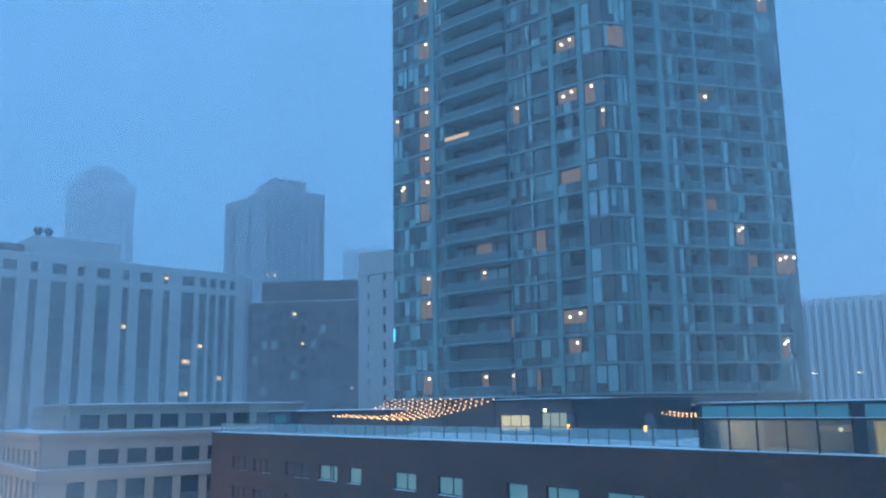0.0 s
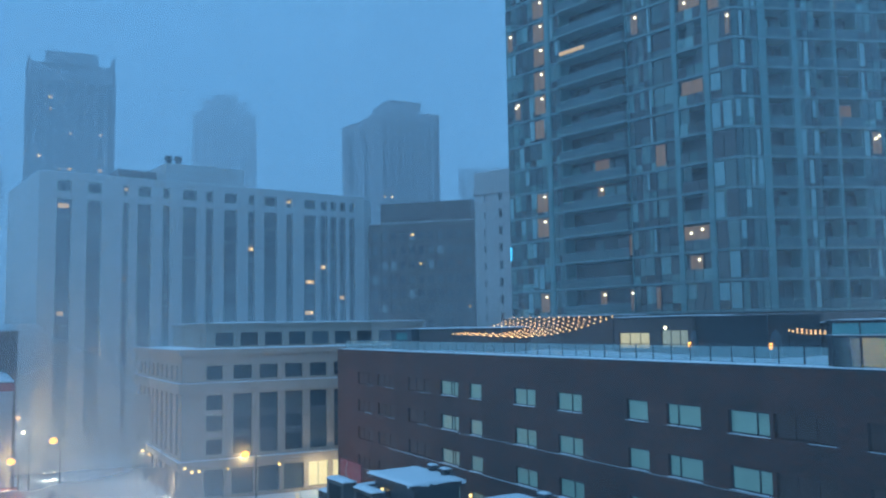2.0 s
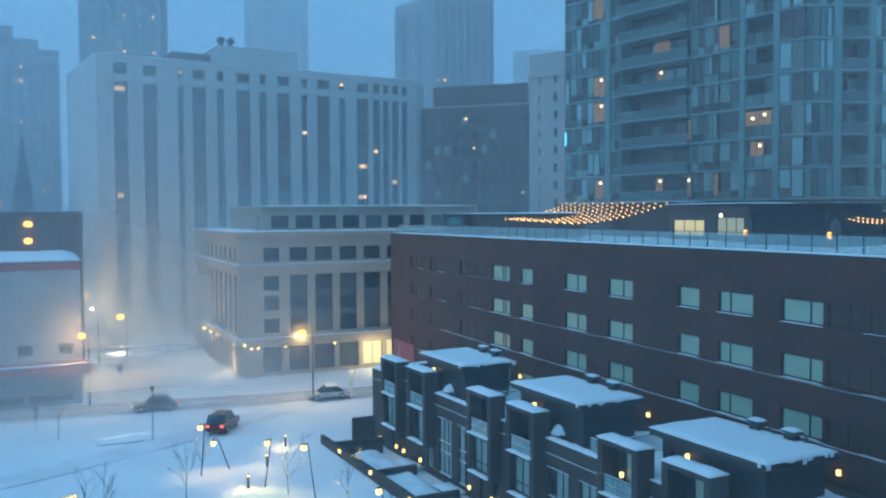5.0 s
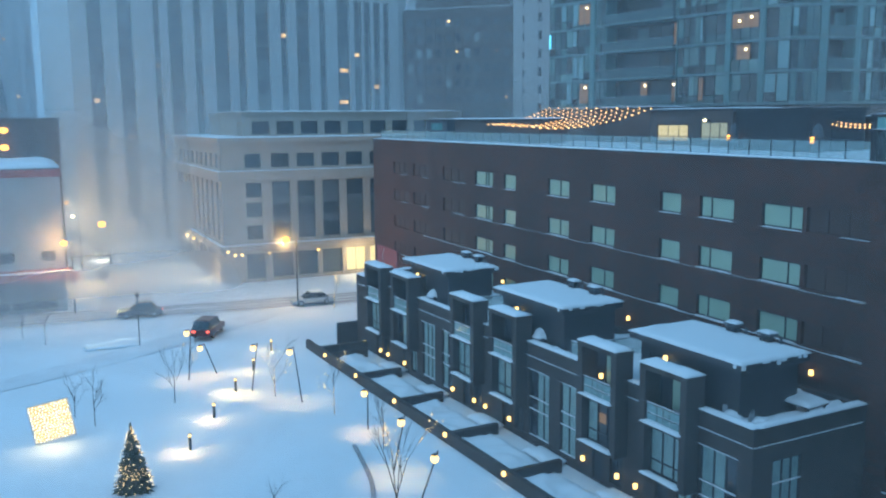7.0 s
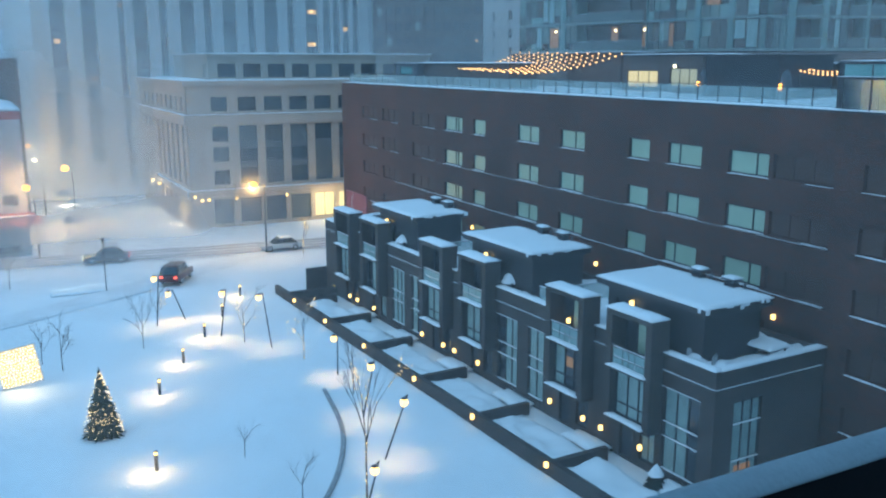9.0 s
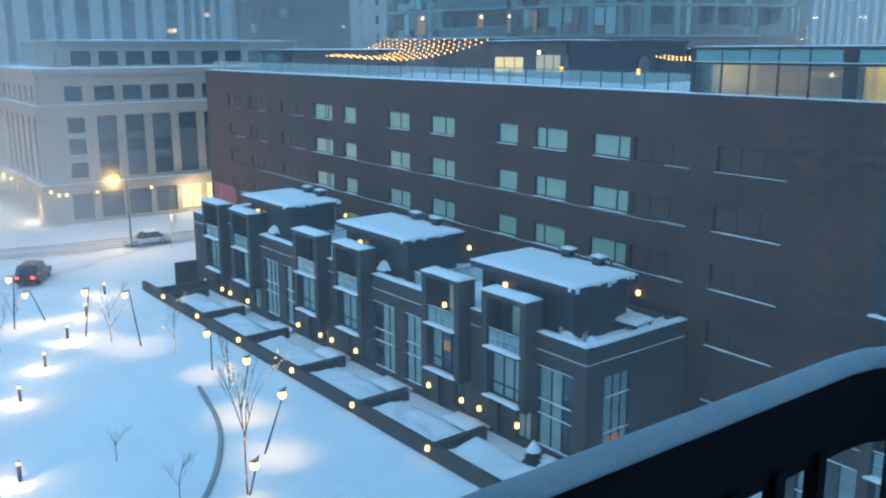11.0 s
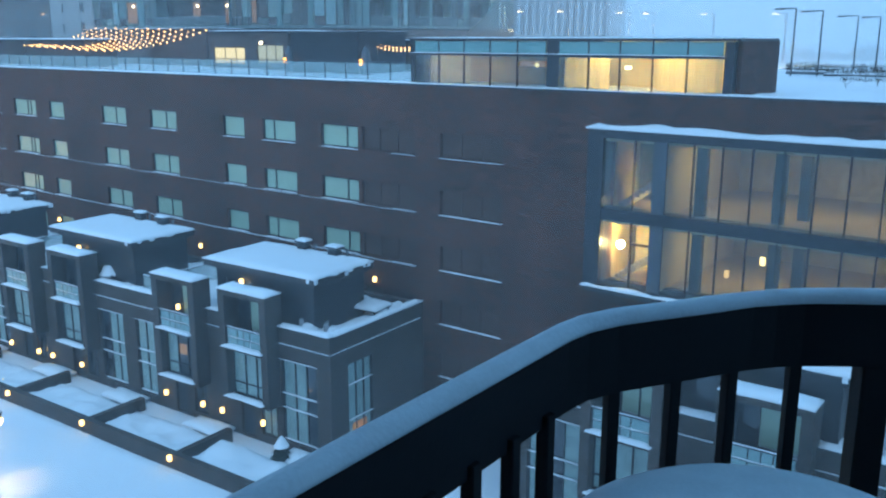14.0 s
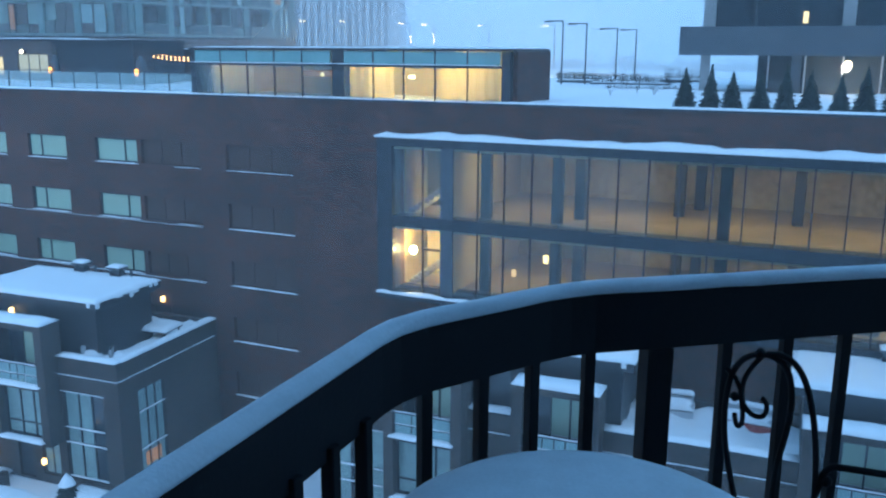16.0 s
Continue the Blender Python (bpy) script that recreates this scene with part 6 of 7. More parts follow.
def smooth_line(pts, per=6):
    out = []
    for i in range(len(pts) - 1):
        p0, p1, p2, p3 = pts[max(0, i - 1)], pts[i], pts[i + 1], pts[min(len(pts) - 1, i + 2)]
        for k in range(per):
            t = k / per
            out.append(tuple(0.5 * (2 * b + (c - a) * t + (2 * a - 5 * b + 4 * c - d) * t * t + (3 * b - a - 3 * c + d) * t ** 3) for a, b, c, d in zip(p0, p1, p2, p3)))
    return out + [pts[-1]]


strip("road", smooth_line([(-104, -60), (-104.5, -20), (-103, 5), (-100, 25), (-98.5, 45), (-98, 90)]), 6.5, 0.08, ROAD, "street of packed grey snow with tyre ruts")
DRIVE = mat("trodden_snow", (0.79, 0.8, 0.82), 0.8, var=0.1, scale=2.5, fine=2.5, bump=0.4)
strip("driveway", smooth_line([(-72, -30), (-77, -6), (-84, 8), (-90.5, 18), (-97, 28)]), 3.6, 0.06, DRIVE, "narrow packed-snow drive across the park", cat="drive")
strip("side_street", smooth_line([(-104, 10), (-125, 12), (-160, 9), (-230, 6)]), 6.0, 0.085, ROAD, "snowy side street leading off into the haze")
RUT = mat("wet_tyre_rut", (0.3, 0.29, 0.29), 0.6, var=0.25, scale=1.5, fine=3)
for off in (-1.9, -0.5, 1.1, 2.4):
    strip("tyre_rut", smooth_line([(-104 + off, -60), (-104.5 + off, -20), (-103 + off, 5), (-100 + off, 25), (-98.5 + off, 45), (-98 + off, 90)]), 0.35, 0.15, RUT, "darker wet tyre rut in the street", cat="rut")
KERB = mat("dark_wet_kerb", (0.3, 0.3, 0.31), 0.7, var=0.3, scale=0.6)
strip("path_edge", smooth_line([(-52.5, 18.8), (-51.4, 18.6), (-47.1, 17.8), (-44.0, 16.8), (-40.9, 15.3), (-38.4, 13.7), (-36.8, 12.2), (-35.6, 10.6)]), 0.3, 0.1, KERB, "curved dark edging showing through the snow", cat="kerb")


def park_lamp(base, h, lean, watts=190):
    t = thing("park_lamp", pose(*base, 0), "leaning slim park lamp post with warm glowing globe", "lamp post", "park lamps")
    top = (lean[0], lean[1], h)
    Mesh().tube((0, 0, -0.1), top, 0.055, 0.04, 8).make("post", DARKMETAL, t)
    Mesh().tube(top, (top[0] + 0.5, top[1] - 0.45, h + 0.05), 0.025, n=6).make("arm", DARKMETAL, t)
    c = (top[0] + 0.5, top[1] - 0.45, h - 0.2)
    Mesh().ball(c, 0.22, 14, 10, 1.15).make("globe", WARM, t, "warm frosted globe")
    Mesh().tube((c[0], c[1], h), (c[0], c[1], h + 0.08), 0.2, 0.1, 10).make("cap", DARKMETAL, t)
    o = new("park_light", bpy.data.lights.new("park_light", "SPOT"))
    o.data.energy, o.data.color, o.data.shadow_soft_size, o.data.spot_size, o.data.spot_blend = watts * min(1.2, (h / 3.4) ** 2), (1, 0.6, 0.18), 0.15, radians(100), 1.0
    o.location = (base[0] + 0.45 * c[0] + 0.1, base[1] + 0.45 * c[1] - 0.1, h - 0.55)


for base, h, lean in (((-62.9, 18.4), 4.1, (-0.9, -0.3)), ((-55.0, 20.7), 3.1, (0.4, -0.1)), ((-47.3, 19.4), 3.7, (0.7, 0.5)), ((-67.6, 15.7), 3.8, (0.2, 0.5)),
                      ((-73.8, 14.2), 2.7, (0.3, -1.0)), ((-41.18, 18.13), 3.5, (0.1, 1.35)), ((-37.36, 15.55), 1.75, (-0.3, 0.7)), ((-72.8, 11.7), 4.2, (-0.3, 0.4))):
    park_lamp(base, h, lean)


def bollard(x, y, h=1.05, watts=75):
    t = thing("bollard_light", pose(x, y, 0), "short dark bollard light glowing at its top", "bollard", "park bollards")
    Mesh().tube((0, 0, -0.1), (0, 0, h - 0.2), 0.1, n=10).make("post", DARKMETAL, t)
    Mesh().tube((0, 0, h - 0.2), (0, 0, h - 0.04), 0.09, n=10).make("lens", WARM, t)
    Mesh().tube((0, 0, h - 0.04), (0, 0, h), 0.12, 0.08, 10).make("cap", DARKMETAL, t)
    lamp("bollard_light_source", (x + 0.32, y - 0.4, h - 0.1), watts, (1, 0.64, 0.24), 0.1)


for x, y in ((-56.8, 9.0), (-62.5, 11.7), (-68.0, 14.5), (-73.2, 17.2), (-79.0, 20.3), (-45.6, 6.8)):
    bollard(x, y)

for k, (x, y, h, lights) in enumerate(((-59.2, 19.7, 3.6, 70), (-51.1, 20.3, 3.7, 0), (-37.5, 15.5, 5.8, 130), (-65.1, 16.9, 4.0, 60), (-67.3, 9.7, 3.6, 0), (-64.6, 3.8, 3.4, 0),
                                       (-73.2, 11.8, 3.2, 30), (-66.8, 2.6, 3.0, 0), (-38.5, 12.5, 2.2, 0), (-94.0, 31.6, 3.4, 110), (-127.8, 20.8, 8.0, 0), (-120.6, 22.0, 7.0, 0), (-137.0, 17.5, 8.5, 0), (-146.0, 21.5, 9.0, 0), (-124.5, 3.5, 7.0, 0),
                                       (-91.2, 1.4, 3.4, 0), (-94.6, -0.5, 2.6, 0), (-45.0, 11.4, 2.0, 0), (-112.5, 28.5, 5.5, 0))):
    bare_shrub(pose(x, y, 0, 0, 0, k * 77), h * 1.2, 80 + k, "young leafless tree " + ("wound with warm fairy lights" if lights else "standing in deep snow"), "park trees", "bare_tree", lights, 0.02 if lights > 100 else 0.5)

evergreen("christmas_tree", pose(-51.6, 4.9, -0.05), 4.1, 2.3, "decorated fir tree with warm string lights in the park", "", 7, mat("fir_needles", (0.03, 0.05, 0.035), 0.8, var=0.3, scale=0.5, fine=20), 230)


def light_panel():
    t = thing("light_screen", pose(-62.3, 1.2, 0.15, 0, -9, 86), "upright park screen glowing warm white", "light sculpture")
    framed(Mesh(), -1.3, 1.3, 0, 2.65, -0.05, 0.05, 0.05, [-0.45, 0.45], [0.9, 1.8]).make("frame", LIGHTFRAME, t)
    for i in range(3):
        for j in range(3):
            Mesh().box(-1.2 + i * 0.82, -0.42 + i * 0.82, -0.04, 0.04, 0.1 + j * 0.86, 0.86 + j * 0.86).make("panel", SCREENLIGHT, t, "glowing frosted panel")
    b = Mesh()
    for i in range(13):
        for j in range(13):
            b.ball((-1.15 + 0.19 * i + 0.05 * math.sin(j * 2.1 + i), -0.12, 0.16 + 0.195 * j + 0.04 * math.cos(i * 1.7 + j)), 0.04, 6, 4)
    tagged(b.make("bulbs", WHITELIGHT, t, "rows of warm bulbs"), kind="stuff")
    lamp("screen_light", (-60.6, 1.1, 1.3), 70, (1, 0.8, 0.48), 0.8)


SCREENLIGHT = glow("warm_white_screen", (1.0, 0.72, 0.36), 0.6)
light_panel()
m = Mesh()
rnd = random.Random(2)
for i in range(36):
    k = i / 35
    m.ball((-87.0 - 0.9 * k + rnd.uniform(-0.15, 0.15), 4.9 + 4.3 * k, 0.42 + rnd.uniform(-0.08, 0.14)), 0.034, 5, 4)
b = thing("hedge_lights", pose(0, 0, 0), "low hedge strung with cool white fairy lights", "fairy lights")
tagged(m.make("bulbs", FAIRYCOOL, b), kind="stuff")
Mesh().snow(-88.2, -86.6, 4.6, 9.6, 0.0, 0.14, 4, 0.4, 0.3).make("hedge", SNOW_FINE, b)


# ---------------------------------------------------------------- street lamps and signs
def street_lamp(x, y, h, arm, mt=None, watts=1700, colour=(1, 0.6, 0.2), r=0.3, to=(0, -1)):
    t = thing("street_lamp", pose(x, y, 0), "tall street lamp post with glowing amber head", "street lamp", "street lamps")
    Mesh().tube((0, 0, -0.1), (0, 0, h), 0.1, 0.06, 8).make("post", DARKMETAL, t)
    e = (to[0] * arm, to[1] * arm, h + 0.15)
    Mesh().tube((0, 0, h - 0.05), e, 0.05, 0.04, 6).make("arm", DARKMETAL, t)
    Mesh().ball((e[0], e[1], h), r, 12, 8, 0.8).make("lamp_head", mt or AMBER, t, "glowing lamp head")
    lamp("street_light", (x + e[0] - 0.7, y + e[1], h - 0.35), watts, colour, 0.4)


street_lamp(-96.2, 28.0, 7.9, 1.2, watts=1300, r=0.42)
street_lamp(-104.6, 4.9, 8.0, 0.7, watts=700, r=0.42)
street_lamp(-121.9, 10.4, 8.0, 0.8, r=0.5)
street_lamp(-158.0, 8.0, 8.0, 0.8, r=0.4)
street_lamp(-134.4, 7.6, 8.0, 0.8, WHITELIGHT, 500, (1, 0.9, 0.7), 0.3)
for x, y in ((-135.4, 23.0), (-131.0, 23.2)):
    street_lamp(x, y, 4.2, 0.4, WARM, 120, (1, 0.8, 0.5), 0.24)


def sign_post(x, y, h, w, hh, label="plain road sign on a thin post"):
    t = thing("road_sign", pose(x, y, 0, 0, 0, 80), label, "sign", "road signs")
    Mesh().tube((0, 0, -0.1), (0, 0, h), 0.045, n=6).make("post", GREYPANEL, t)
    Mesh().cbox(-w / 2, w / 2, -0.03, 0.03, h - hh, h, 0.01).make("sign_plate", DARKMETAL, t)


sign_post(-113.1, 8.8, 3.2, 0.8, 0.8)
sign_post(-86.4, 9.5, 5.2, 0.3, 0.4, "thin pole with small box at its top")
sign_post(-106.0, 0.8, 1.6, 0.6, 0.9, "small dark kiosk panel by the shop")


# ---------------------------------------------------------------- vehicles
def car(m, length, width, height, paint, label, snowy=0.06, tall=False, lights=True):
    """A car with its front towards +x."""
    t = thing("car", m, label, "car", "cars")
    L, W, H = length / 2, width / 2, height
    belt = H * 0.56
    if tall:
        side = [(-L, 0.32), (L, 0.32), (L, belt * 0.88), (L * 0.6, belt), (-L, belt)]
        cab = [(-L * 0.98, belt), (L * 0.52, belt), (L * 0.26, H), (-L * 0.88, H)]
    else:
        side = [(-L, 0.3), (L, 0.3), (L, belt * 0.82), (L * 0.45, belt), (-L * 0.72, belt), (-L, belt * 0.92)]
        cab = [(-L * 0.78, belt), (L * 0.46, belt), (L * 0.1, H), (-L * 0.45, H)]

    def extrude(poly, w0, w1, zc):
        mm = Mesh()
        n = len(poly)
        ww = [w0 + (w1 - w0) * (1 if z > zc else 0) for _, z in poly]
        mm.add([(x, -w, z) for (x, z), w in zip(poly, ww)] + [(x, w, z) for (x, z), w in zip(poly, ww)],
               [tuple(range(n - 1, -1, -1)), tuple(range(n, 2 * n))] + [(i, (i + 1) % n, n + (i + 1) % n, n + i) for i in range(n)])
        return mm

    body = extrude(side, W, W * 0.97, belt * 0.9).make("body", paint, t)
    mod = body.modifiers.new("round", "BEVEL")
    mod.width, mod.segments = 0.09, 3
    c = extrude(cab, W * 0.94, W * 0.78, belt + 0.1).make("cabin", DARKGLASS, t, "dark car windows")
    mod = c.modifiers.new("round", "BEVEL")
    mod.width, mod.segments = 0.07, 2
    Mesh().snow(-L * (0.86 if tall else 0.46), L * (0.25 if tall else 0.1), -W * 0.76, W * 0.76, H - 0.02, snowy + 0.03, L, 0.2, 0.2).make("roof", paint if snowy < 0.08 else SNOW_FINE, t, "snow-dusted roof")
    for x in (-L * 0.62, L * 0.62):
        for y in (-W + 0.08, W - 0.08):
            w = Mesh().tube((x, y - 0.1, 0.33), (x, y + 0.1, 0.33), 0.33, n=18).make("wheel", TYRE, t)
            Mesh().tube((x, y - 0.115, 0.33), (x, y + 0.115, 0.33), 0.19, n=12).make("rim", LIGHTFRAME, w)
    for y in (-W * 0.72, W * 0.72):
        Mesh().cbox(-L - 0.03, -L + 0.06, y - 0.17, y + 0.17, belt * 0.72, belt * 0.9, 0.02).make("tail_light", REDLIGHT if lights else RED, t, "red tail light")
        Mesh().cbox(L - 0.06, L + 0.03, y - 0.17, y + 0.17, belt * 0.6, belt * 0.78, 0.02).make("headlight", WHITELIGHT if lights else LIGHTFRAME, t, "bright headlight")
    return t


car(pose(-99.5, 11.2, 0.12, 0, 0, -97), 4.7, 1.85, 1.5, CARDARK, "dark saloon car driving on the snowy street", 0.05)
car(pose(-87.4, 16.2, 0.12, 0, 0, 150), 4.6, 1.95, 1.8, CARRED, "dark red sport utility car with lit tail lights", 0.05, True)
car(pose(-97.0, 29.9, 0.1, 0, 0, -92), 4.8, 1.9, 1.45, CARWHITE, "pale car caked in snow, parked on the street", 0.22, False, False)
car(pose(-148.3, 11.2, 0.12, 0, 0, -5), 4.6, 1.9, 1.6, CARDARK, "car with glaring headlights coming through blowing snow", 0.05)
lamp("headlight_beam", (-143.0, 10.9, 1.0), 350, (1, 0.92, 0.75), 0.5)

# ---------------------------------------------------------------- the balcony that the camera stands on
EYE_Z = 21.2
DECK = EYE_Z - 1.55


def along(points, d):
    """Points at even steps along a plan line."""
    out, left = [], 0.0
    for (ax, ay), (bx, by) in zip(points, points[1:]):
        n = math.hypot(bx - ax, by - ay)
        s = left
        while s < n:
            out.append((ax + (bx - ax) * s / n, ay + (by - ay) * s / n, math.degrees(math.atan2(by - ay, bx - ax))))
            s += d
        left = s - n
    return out


def sweep(line, profile, mat_, name, parent, label="", wobble=0.0, step=0.0):
    """A profile (across, up) carried along a plan line, mitred at its bends."""
    if step:
        fine = []
        for (ax, ay), (bx, by) in zip(line, line[1:]):
            n = max(1, int(math.hypot(bx - ax, by - ay) / step))
            fine += [(ax + (bx - ax) * i / n, ay + (by - ay) * i / n) for i in range(n)]
        line = fine + [line[-1]]
    m = Mesh()
    k = len(profile)
    for i, (x, y) in enumerate(line):
        a, b = line[max(0, i - 1)], line[min(len(line) - 1, i + 1)]
        d0 = Vector((x - a[0], y - a[1])).normalized() if i else Vector((b[0] - x, b[1] - y)).normalized()
        d1 = Vector((b[0] - x, b[1] - y)).normalized() if i < len(line) - 1 else d0
        t = (d0 + d1).normalized()
        nrm = Vector((t.y, -t.x)) / max(0.5, t.dot(d1))
        for j, (u, z) in enumerate(profile):
            w = wobble * noise.noise((x * 9 + j, y * 9, j * 0.4)) if wobble else 0
            m.v.append((x + nrm.x * (u + w), y + nrm.y * (u + w), z + w * 0.8))
    n = len(line)
    m.f = [(i * k + j, i * k + (j + 1) % k, (i + 1) * k + (j + 1) % k, (i + 1) * k + j) for i in range(n - 1) for j in range(k)]
    m.f += [tuple(range(k - 1, -1, -1)), tuple(range((n - 1) * k, n * k))]
    m.smooth = bool(wobble)
    return m.make(name, mat_, parent, label)


RAIL = [(-0.7, -0.9), (-0.715, 1.39), (-0.708, 1.46), (-0.68, 1.535), (-0.507, 1.817), (-0.471, 1.863), (-0.424, 1.907), (0.197, 2.35), (0.78, 2.64), (2.4, 2.9)]


def balcony():
    g = thing("balcony_railing", pose(0, 0, 0), "black steel balcony railing with rounded snow on its handrail", "railing")
    top = EYE_Z - 0.523
    sweep(RAIL, [(-0.015, top - 0.145), (0.015, top - 0.145), (0.015, top), (-0.015, top)], BLACK, "handrail", g, "deep black handrail")
    prof = [(-0.0165, top - 0.006), (-0.024, top + 0.002), (-0.022, top + 0.012), (-0.012, top + 0.021), (0.003, top + 0.0225), (0.015, top + 0.018), (0.024, top + 0.006), (0.0165, top - 0.006)]
    sweep(RAIL, prof, SNOW_SHADED, "handrail_snow", g, "rounded packed snow on the handrail, shade put into its colour", 0.0035, 0.02)
    sweep(RAIL, [(-0.02, DECK + 0.08), (0.02, DECK + 0.08), (0.02, DECK + 0.12), (-0.02, DECK + 0.12)], BLACK, "bottom_rail", g)
    bar = None
    for az in (23.86, 19.95, 16.47, 12.72, 3.98, 0.36, -2.94, -6.8, -11.0, -14.8, -18.5, -22, -25.5):
        s, c = -math.sin(radians(az)), math.cos(radians(az))
        for (ax, ay), (bx, by) in zip(RAIL, RAIL[1:]):
            den = s * (by - ay) - c * (bx - ax)
            if abs(den) < 1e-6:
                continue
            u = (c * ax - s * ay) / den
            if 0 <= u <= 1 and (ax + (bx - ax) * u) * s + (ay + (by - ay) * u) * c > 0:
                m = pose(ax + (bx - ax) * u, ay + (by - ay) * u, 0, 0, 0, math.degrees(math.atan2(by - ay, bx - ax)))
                if bar is None:
                    bar = Mesh().cbox(-0.013, 0.013, -0.013, 0.013, DECK + 0.1, top - 0.12, 0.002).make("baluster", BLACK, g, "", m)
                else:
                    share(bar, m)
                break
    for k in range(18):
        share(bar, pose(-0.7, 1.31 - 0.118 * k, 0))
    for x, y, a in ((-0.2945, 2.014, 35), (1.5, 2.66, 9), (-0.7, -0.4, 90)):
        Mesh().cbox(-0.032, 0.032, -0.03, 0.03, DECK, top - 0.146, 0.004).make("post", BLACK, g, "thick square post", pose(x, y, 0, 0, 0, a))
    return g


balcony()
deck = Mesh().prism([(-0.85, -1.2), (2.4, -1.2), (2.4, 2.95), (0.7, 2.68), (-0.5, 1.95), (-0.78, 1.5), (-0.85, 1.4)], DECK - 0.2, DECK)
tagged(deck.make("balcony_deck", CONCRETE), "grey concrete balcony floor slab", "balcony", kind="structure")


# Slab out of view, added to shade the snow on rail and table.
upper = Mesh().prism([(-0.85, -1.2), (2.4, -1.2), (2.4, 2.95), (0.7, 2.68), (-0.5, 1.95), (-0.78, 1.5), (-0.85, 1.4)], DECK + 2.75, DECK + 2.95)
tagged(upper.make("balcony_ceiling", CONCRETE), "unseen grey concrete slab added above the balcony for shade", "balcony", kind="structure")


def bistro_table():
    t = thing("bistro_table", pose(-0.29, 1.31, DECK + 0.03), "small round balcony table under a smooth dome of snow", "table")
    Mesh().tube((0, 0, 0.66), (0, 0, 0.69), 0.32, n=40).make("tabletop", BLACK, t)
    m = Mesh()
    n, k = 48, 12
    for j in range(k + 1):
        q = j / k
        r = 0.35 * math.cos(q * math.pi / 2) ** 0.55 if j < k else 0.0
        for i in range(n):
            a = 2 * math.pi * i / n
            w = 1 + 0.02 * noise.noise((math.cos(a) * 2, math.sin(a) * 2, q))
            m.v.append((r * w * math.cos(a), r * w * math.sin(a), 0.69 + 0.085 * math.sin(q * math.pi / 2) ** 0.8))
    m.f = [(j * n + i, j * n + (i + 1) % n, (j + 1) * n + (i + 1) % n, (j + 1) * n + i) for j in range(k) for i in range(n)]
    m.smooth = True
    m.make("table_snow", SNOW_SHADED, t, "smooth domed snow, shade put into its colour")
    for i in range(3):
        a = radians(120 * i + 20)
        Mesh().tube((0.05 * math.cos(a), 0.05 * math.sin(a), 0.66), (0.26 * math.cos(a), 0.26 * math.sin(a), 0), 0.011, n=8).make("leg", BLACK, t)


bistro_table()


def iron_curve(points, r, name, parent, label=""):
    """A smooth bent iron rod through points."""
    cu = bpy.data.curves.new(name, "CURVE")
    cu.dimensions = "3D"
    s = cu.splines.new("NURBS")
    s.points.add(len(points) - 1)
    for p, q in zip(s.points, points):
        p.co = (*q, 1)
    s.use_endpoint_u = True
    s.order_u = 3
    cu.bevel_depth, cu.bevel_resolution, cu.resolution_u = r, 3, 8
    cu.materials.append(BLACK)
    ob = new(name, cu)
    ob.parent = parent
    return tagged(ob, label) if label else ob


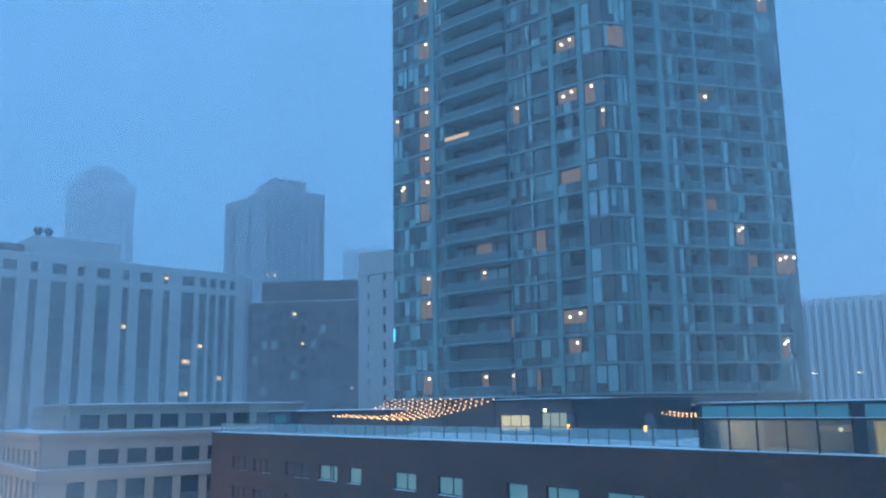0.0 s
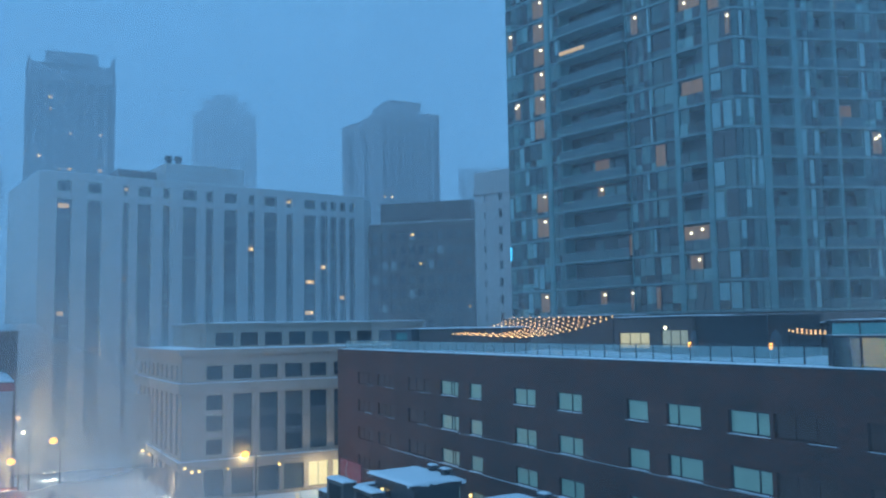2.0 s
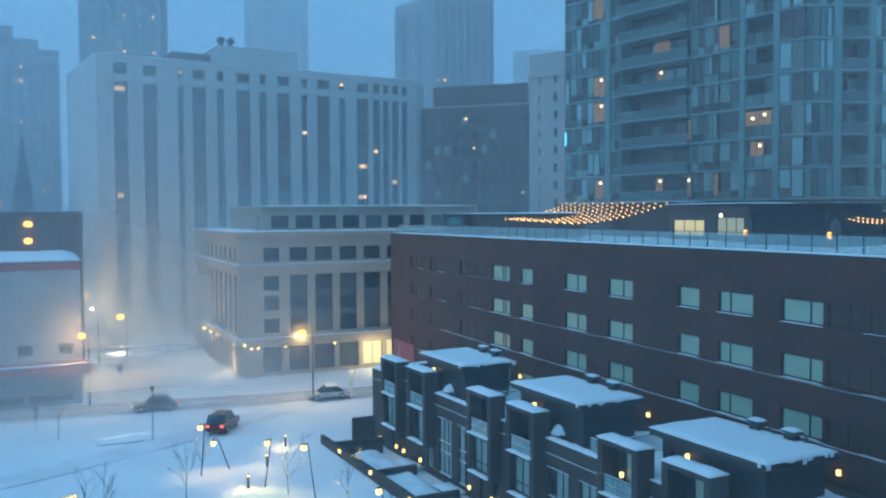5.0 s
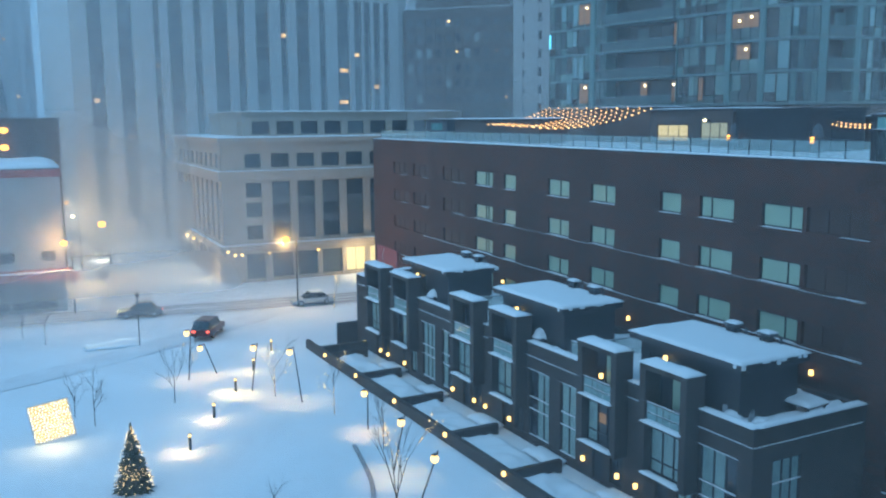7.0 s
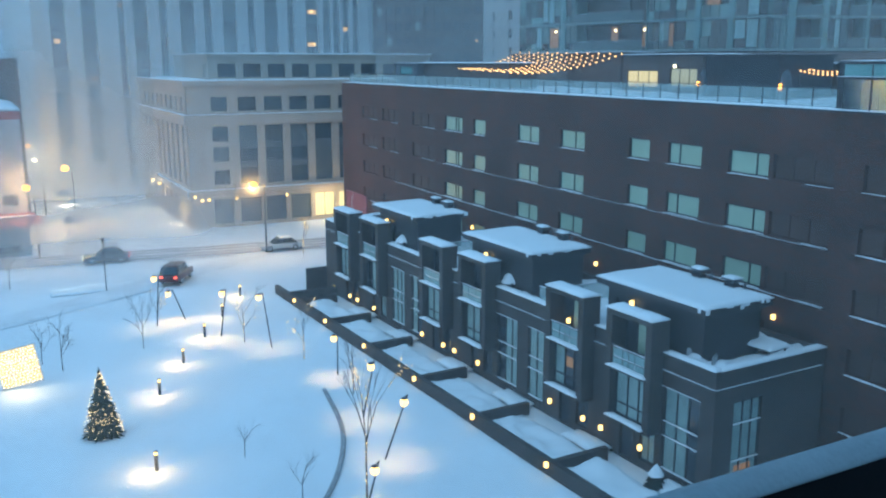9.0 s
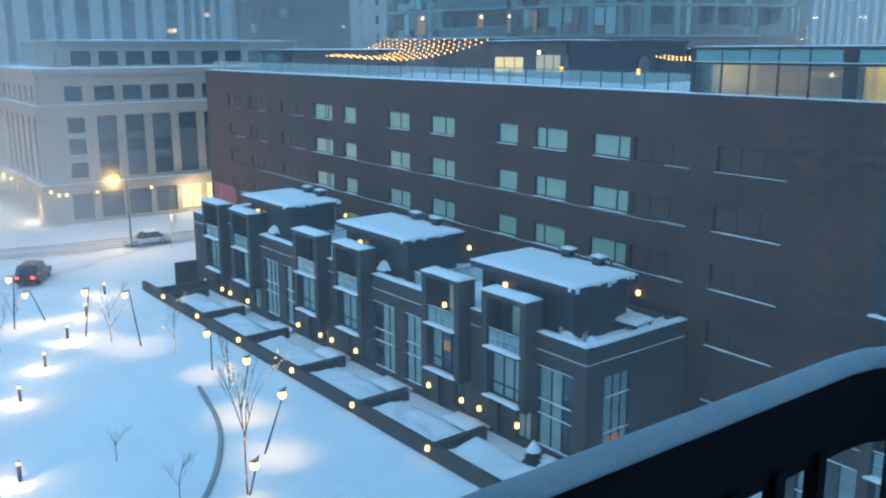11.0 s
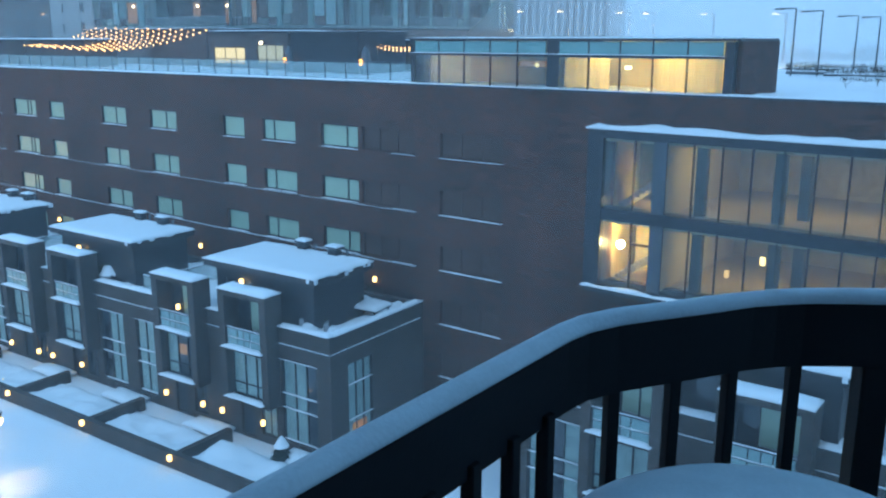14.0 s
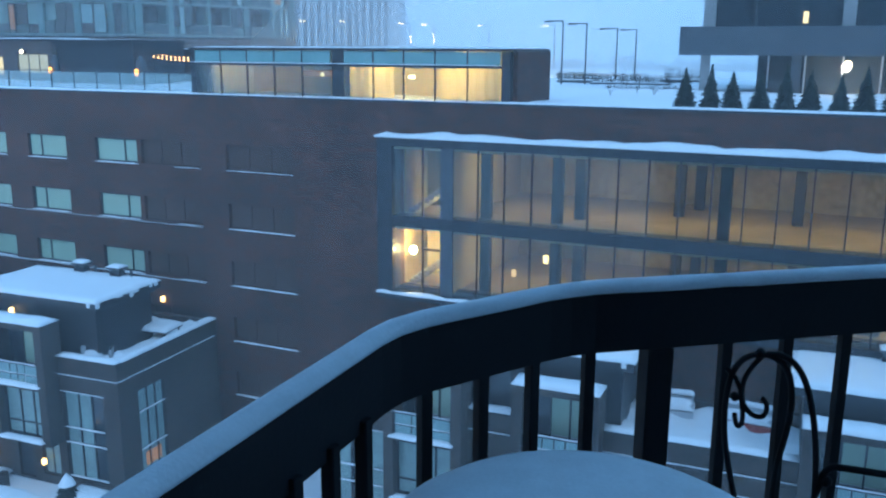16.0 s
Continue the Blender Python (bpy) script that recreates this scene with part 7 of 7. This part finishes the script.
def iron_chair():
    t = thing("iron_chair", pose(0, 1.72, DECK), "black wrought-iron balcony chair with scrolled back", "chair")
    z = 1.55
    P = lambda pts: [(-0.02 + (x + 0.02) * 0.86, 0, z + h) for x, h in pts]
    iron_curve(P([(-0.08, -0.9), (-0.12, -0.78), (-0.13, -0.66), (-0.11, -0.58), (-0.05, -0.555), (0.0, -0.58), (0.015, -0.64), (0.01, -0.71), (-0.01, -0.8), (-0.01, -0.9)]), 0.0062, "inner_hoop", t)
    iron_curve(P([(-0.07, -0.57), (-0.03, -0.55), (0.03, -0.58), (0.065, -0.68), (0.08, -0.8), (0.085, -0.95)]), 0.0062, "outer_hoop", t)
    iron_curve(P([(-0.05, -0.56), (-0.09, -0.6), (-0.095, -0.66), (-0.07, -0.69), (-0.04, -0.69), (-0.035, -0.66), (-0.05, -0.65)]), 0.005, "scroll", t)
    iron_curve(P([(-0.13, -0.6), (-0.1, -0.62), (-0.09, -0.67), (-0.085, -0.71), (-0.1, -0.72), (-0.105, -0.69)]), 0.005, "scroll", t)
    iron_curve(P([(0.08, -0.84), (0.09, -0.77), (0.14, -0.765), (0.5, -0.765)]), 0.007, "armrest", t)
    for x, h, r in ((-0.055, 0.56, 0.011), (-0.095, 0.655, 0.01), (0.083, 0.8, 0.012)):
        Mesh().ball((x, 0, z - h), r).make("knot", BLACK, t)
    Mesh().tube((-0.08, 0, 0.0), (-0.08, 0, z - 0.9), 0.01, n=8).make("leg", BLACK, t)
    for x in (0.05, 0.45):
        Mesh().tube((x, -0.38, 0), (x, -0.36, 0.43), 0.011, n=8).make("leg", BLACK, t)
        Mesh().tube((x, 0.03, 0), (x, 0.0, 0.6), 0.011, n=8).make("leg", BLACK, t)
    Mesh().cbox(0.03, 0.47, -0.4, 0.0, 0.42, 0.45, 0.01).make("seat", BLACK, t)
    Mesh().snow(0.02, 0.48, -0.41, -0.02, 0.45, 0.1, 3, 0.12, 0.05, 0.1).make("seat_snow", SNOW_FINE, t, "cushion of snow on the seat")


iron_chair()

# the apartment block behind and below the camera
b = thing("apartment_block", pose(0, 0, 0), "pale apartment block that carries the balcony", "building")
pierced(Mesh(), -14, 30, -1, 60, -1.5, -1.2, [(-0.6, 2.2, DECK + 0.02, DECK + 2.1)]).make("wall", CONCRETE, b)
Mesh().box(-14, -13.7, -18, -1.5, -1, 60).box(29.7, 30, -18, -1.5, -1, 60).box(-14, 30, -18.3, -18, -1, 60).make("side_wall", CONCRETE, b)
Mesh().box(-14, 30, -18.3, -1.2, 60, 60.4).make("roof", CONCRETE, b)
Mesh().box(-0.6, 2.2, -1.42, -1.38, DECK + 0.02, DECK + 2.1).make("balcony_door", DARKGLASS, b, "dark glass sliding door")
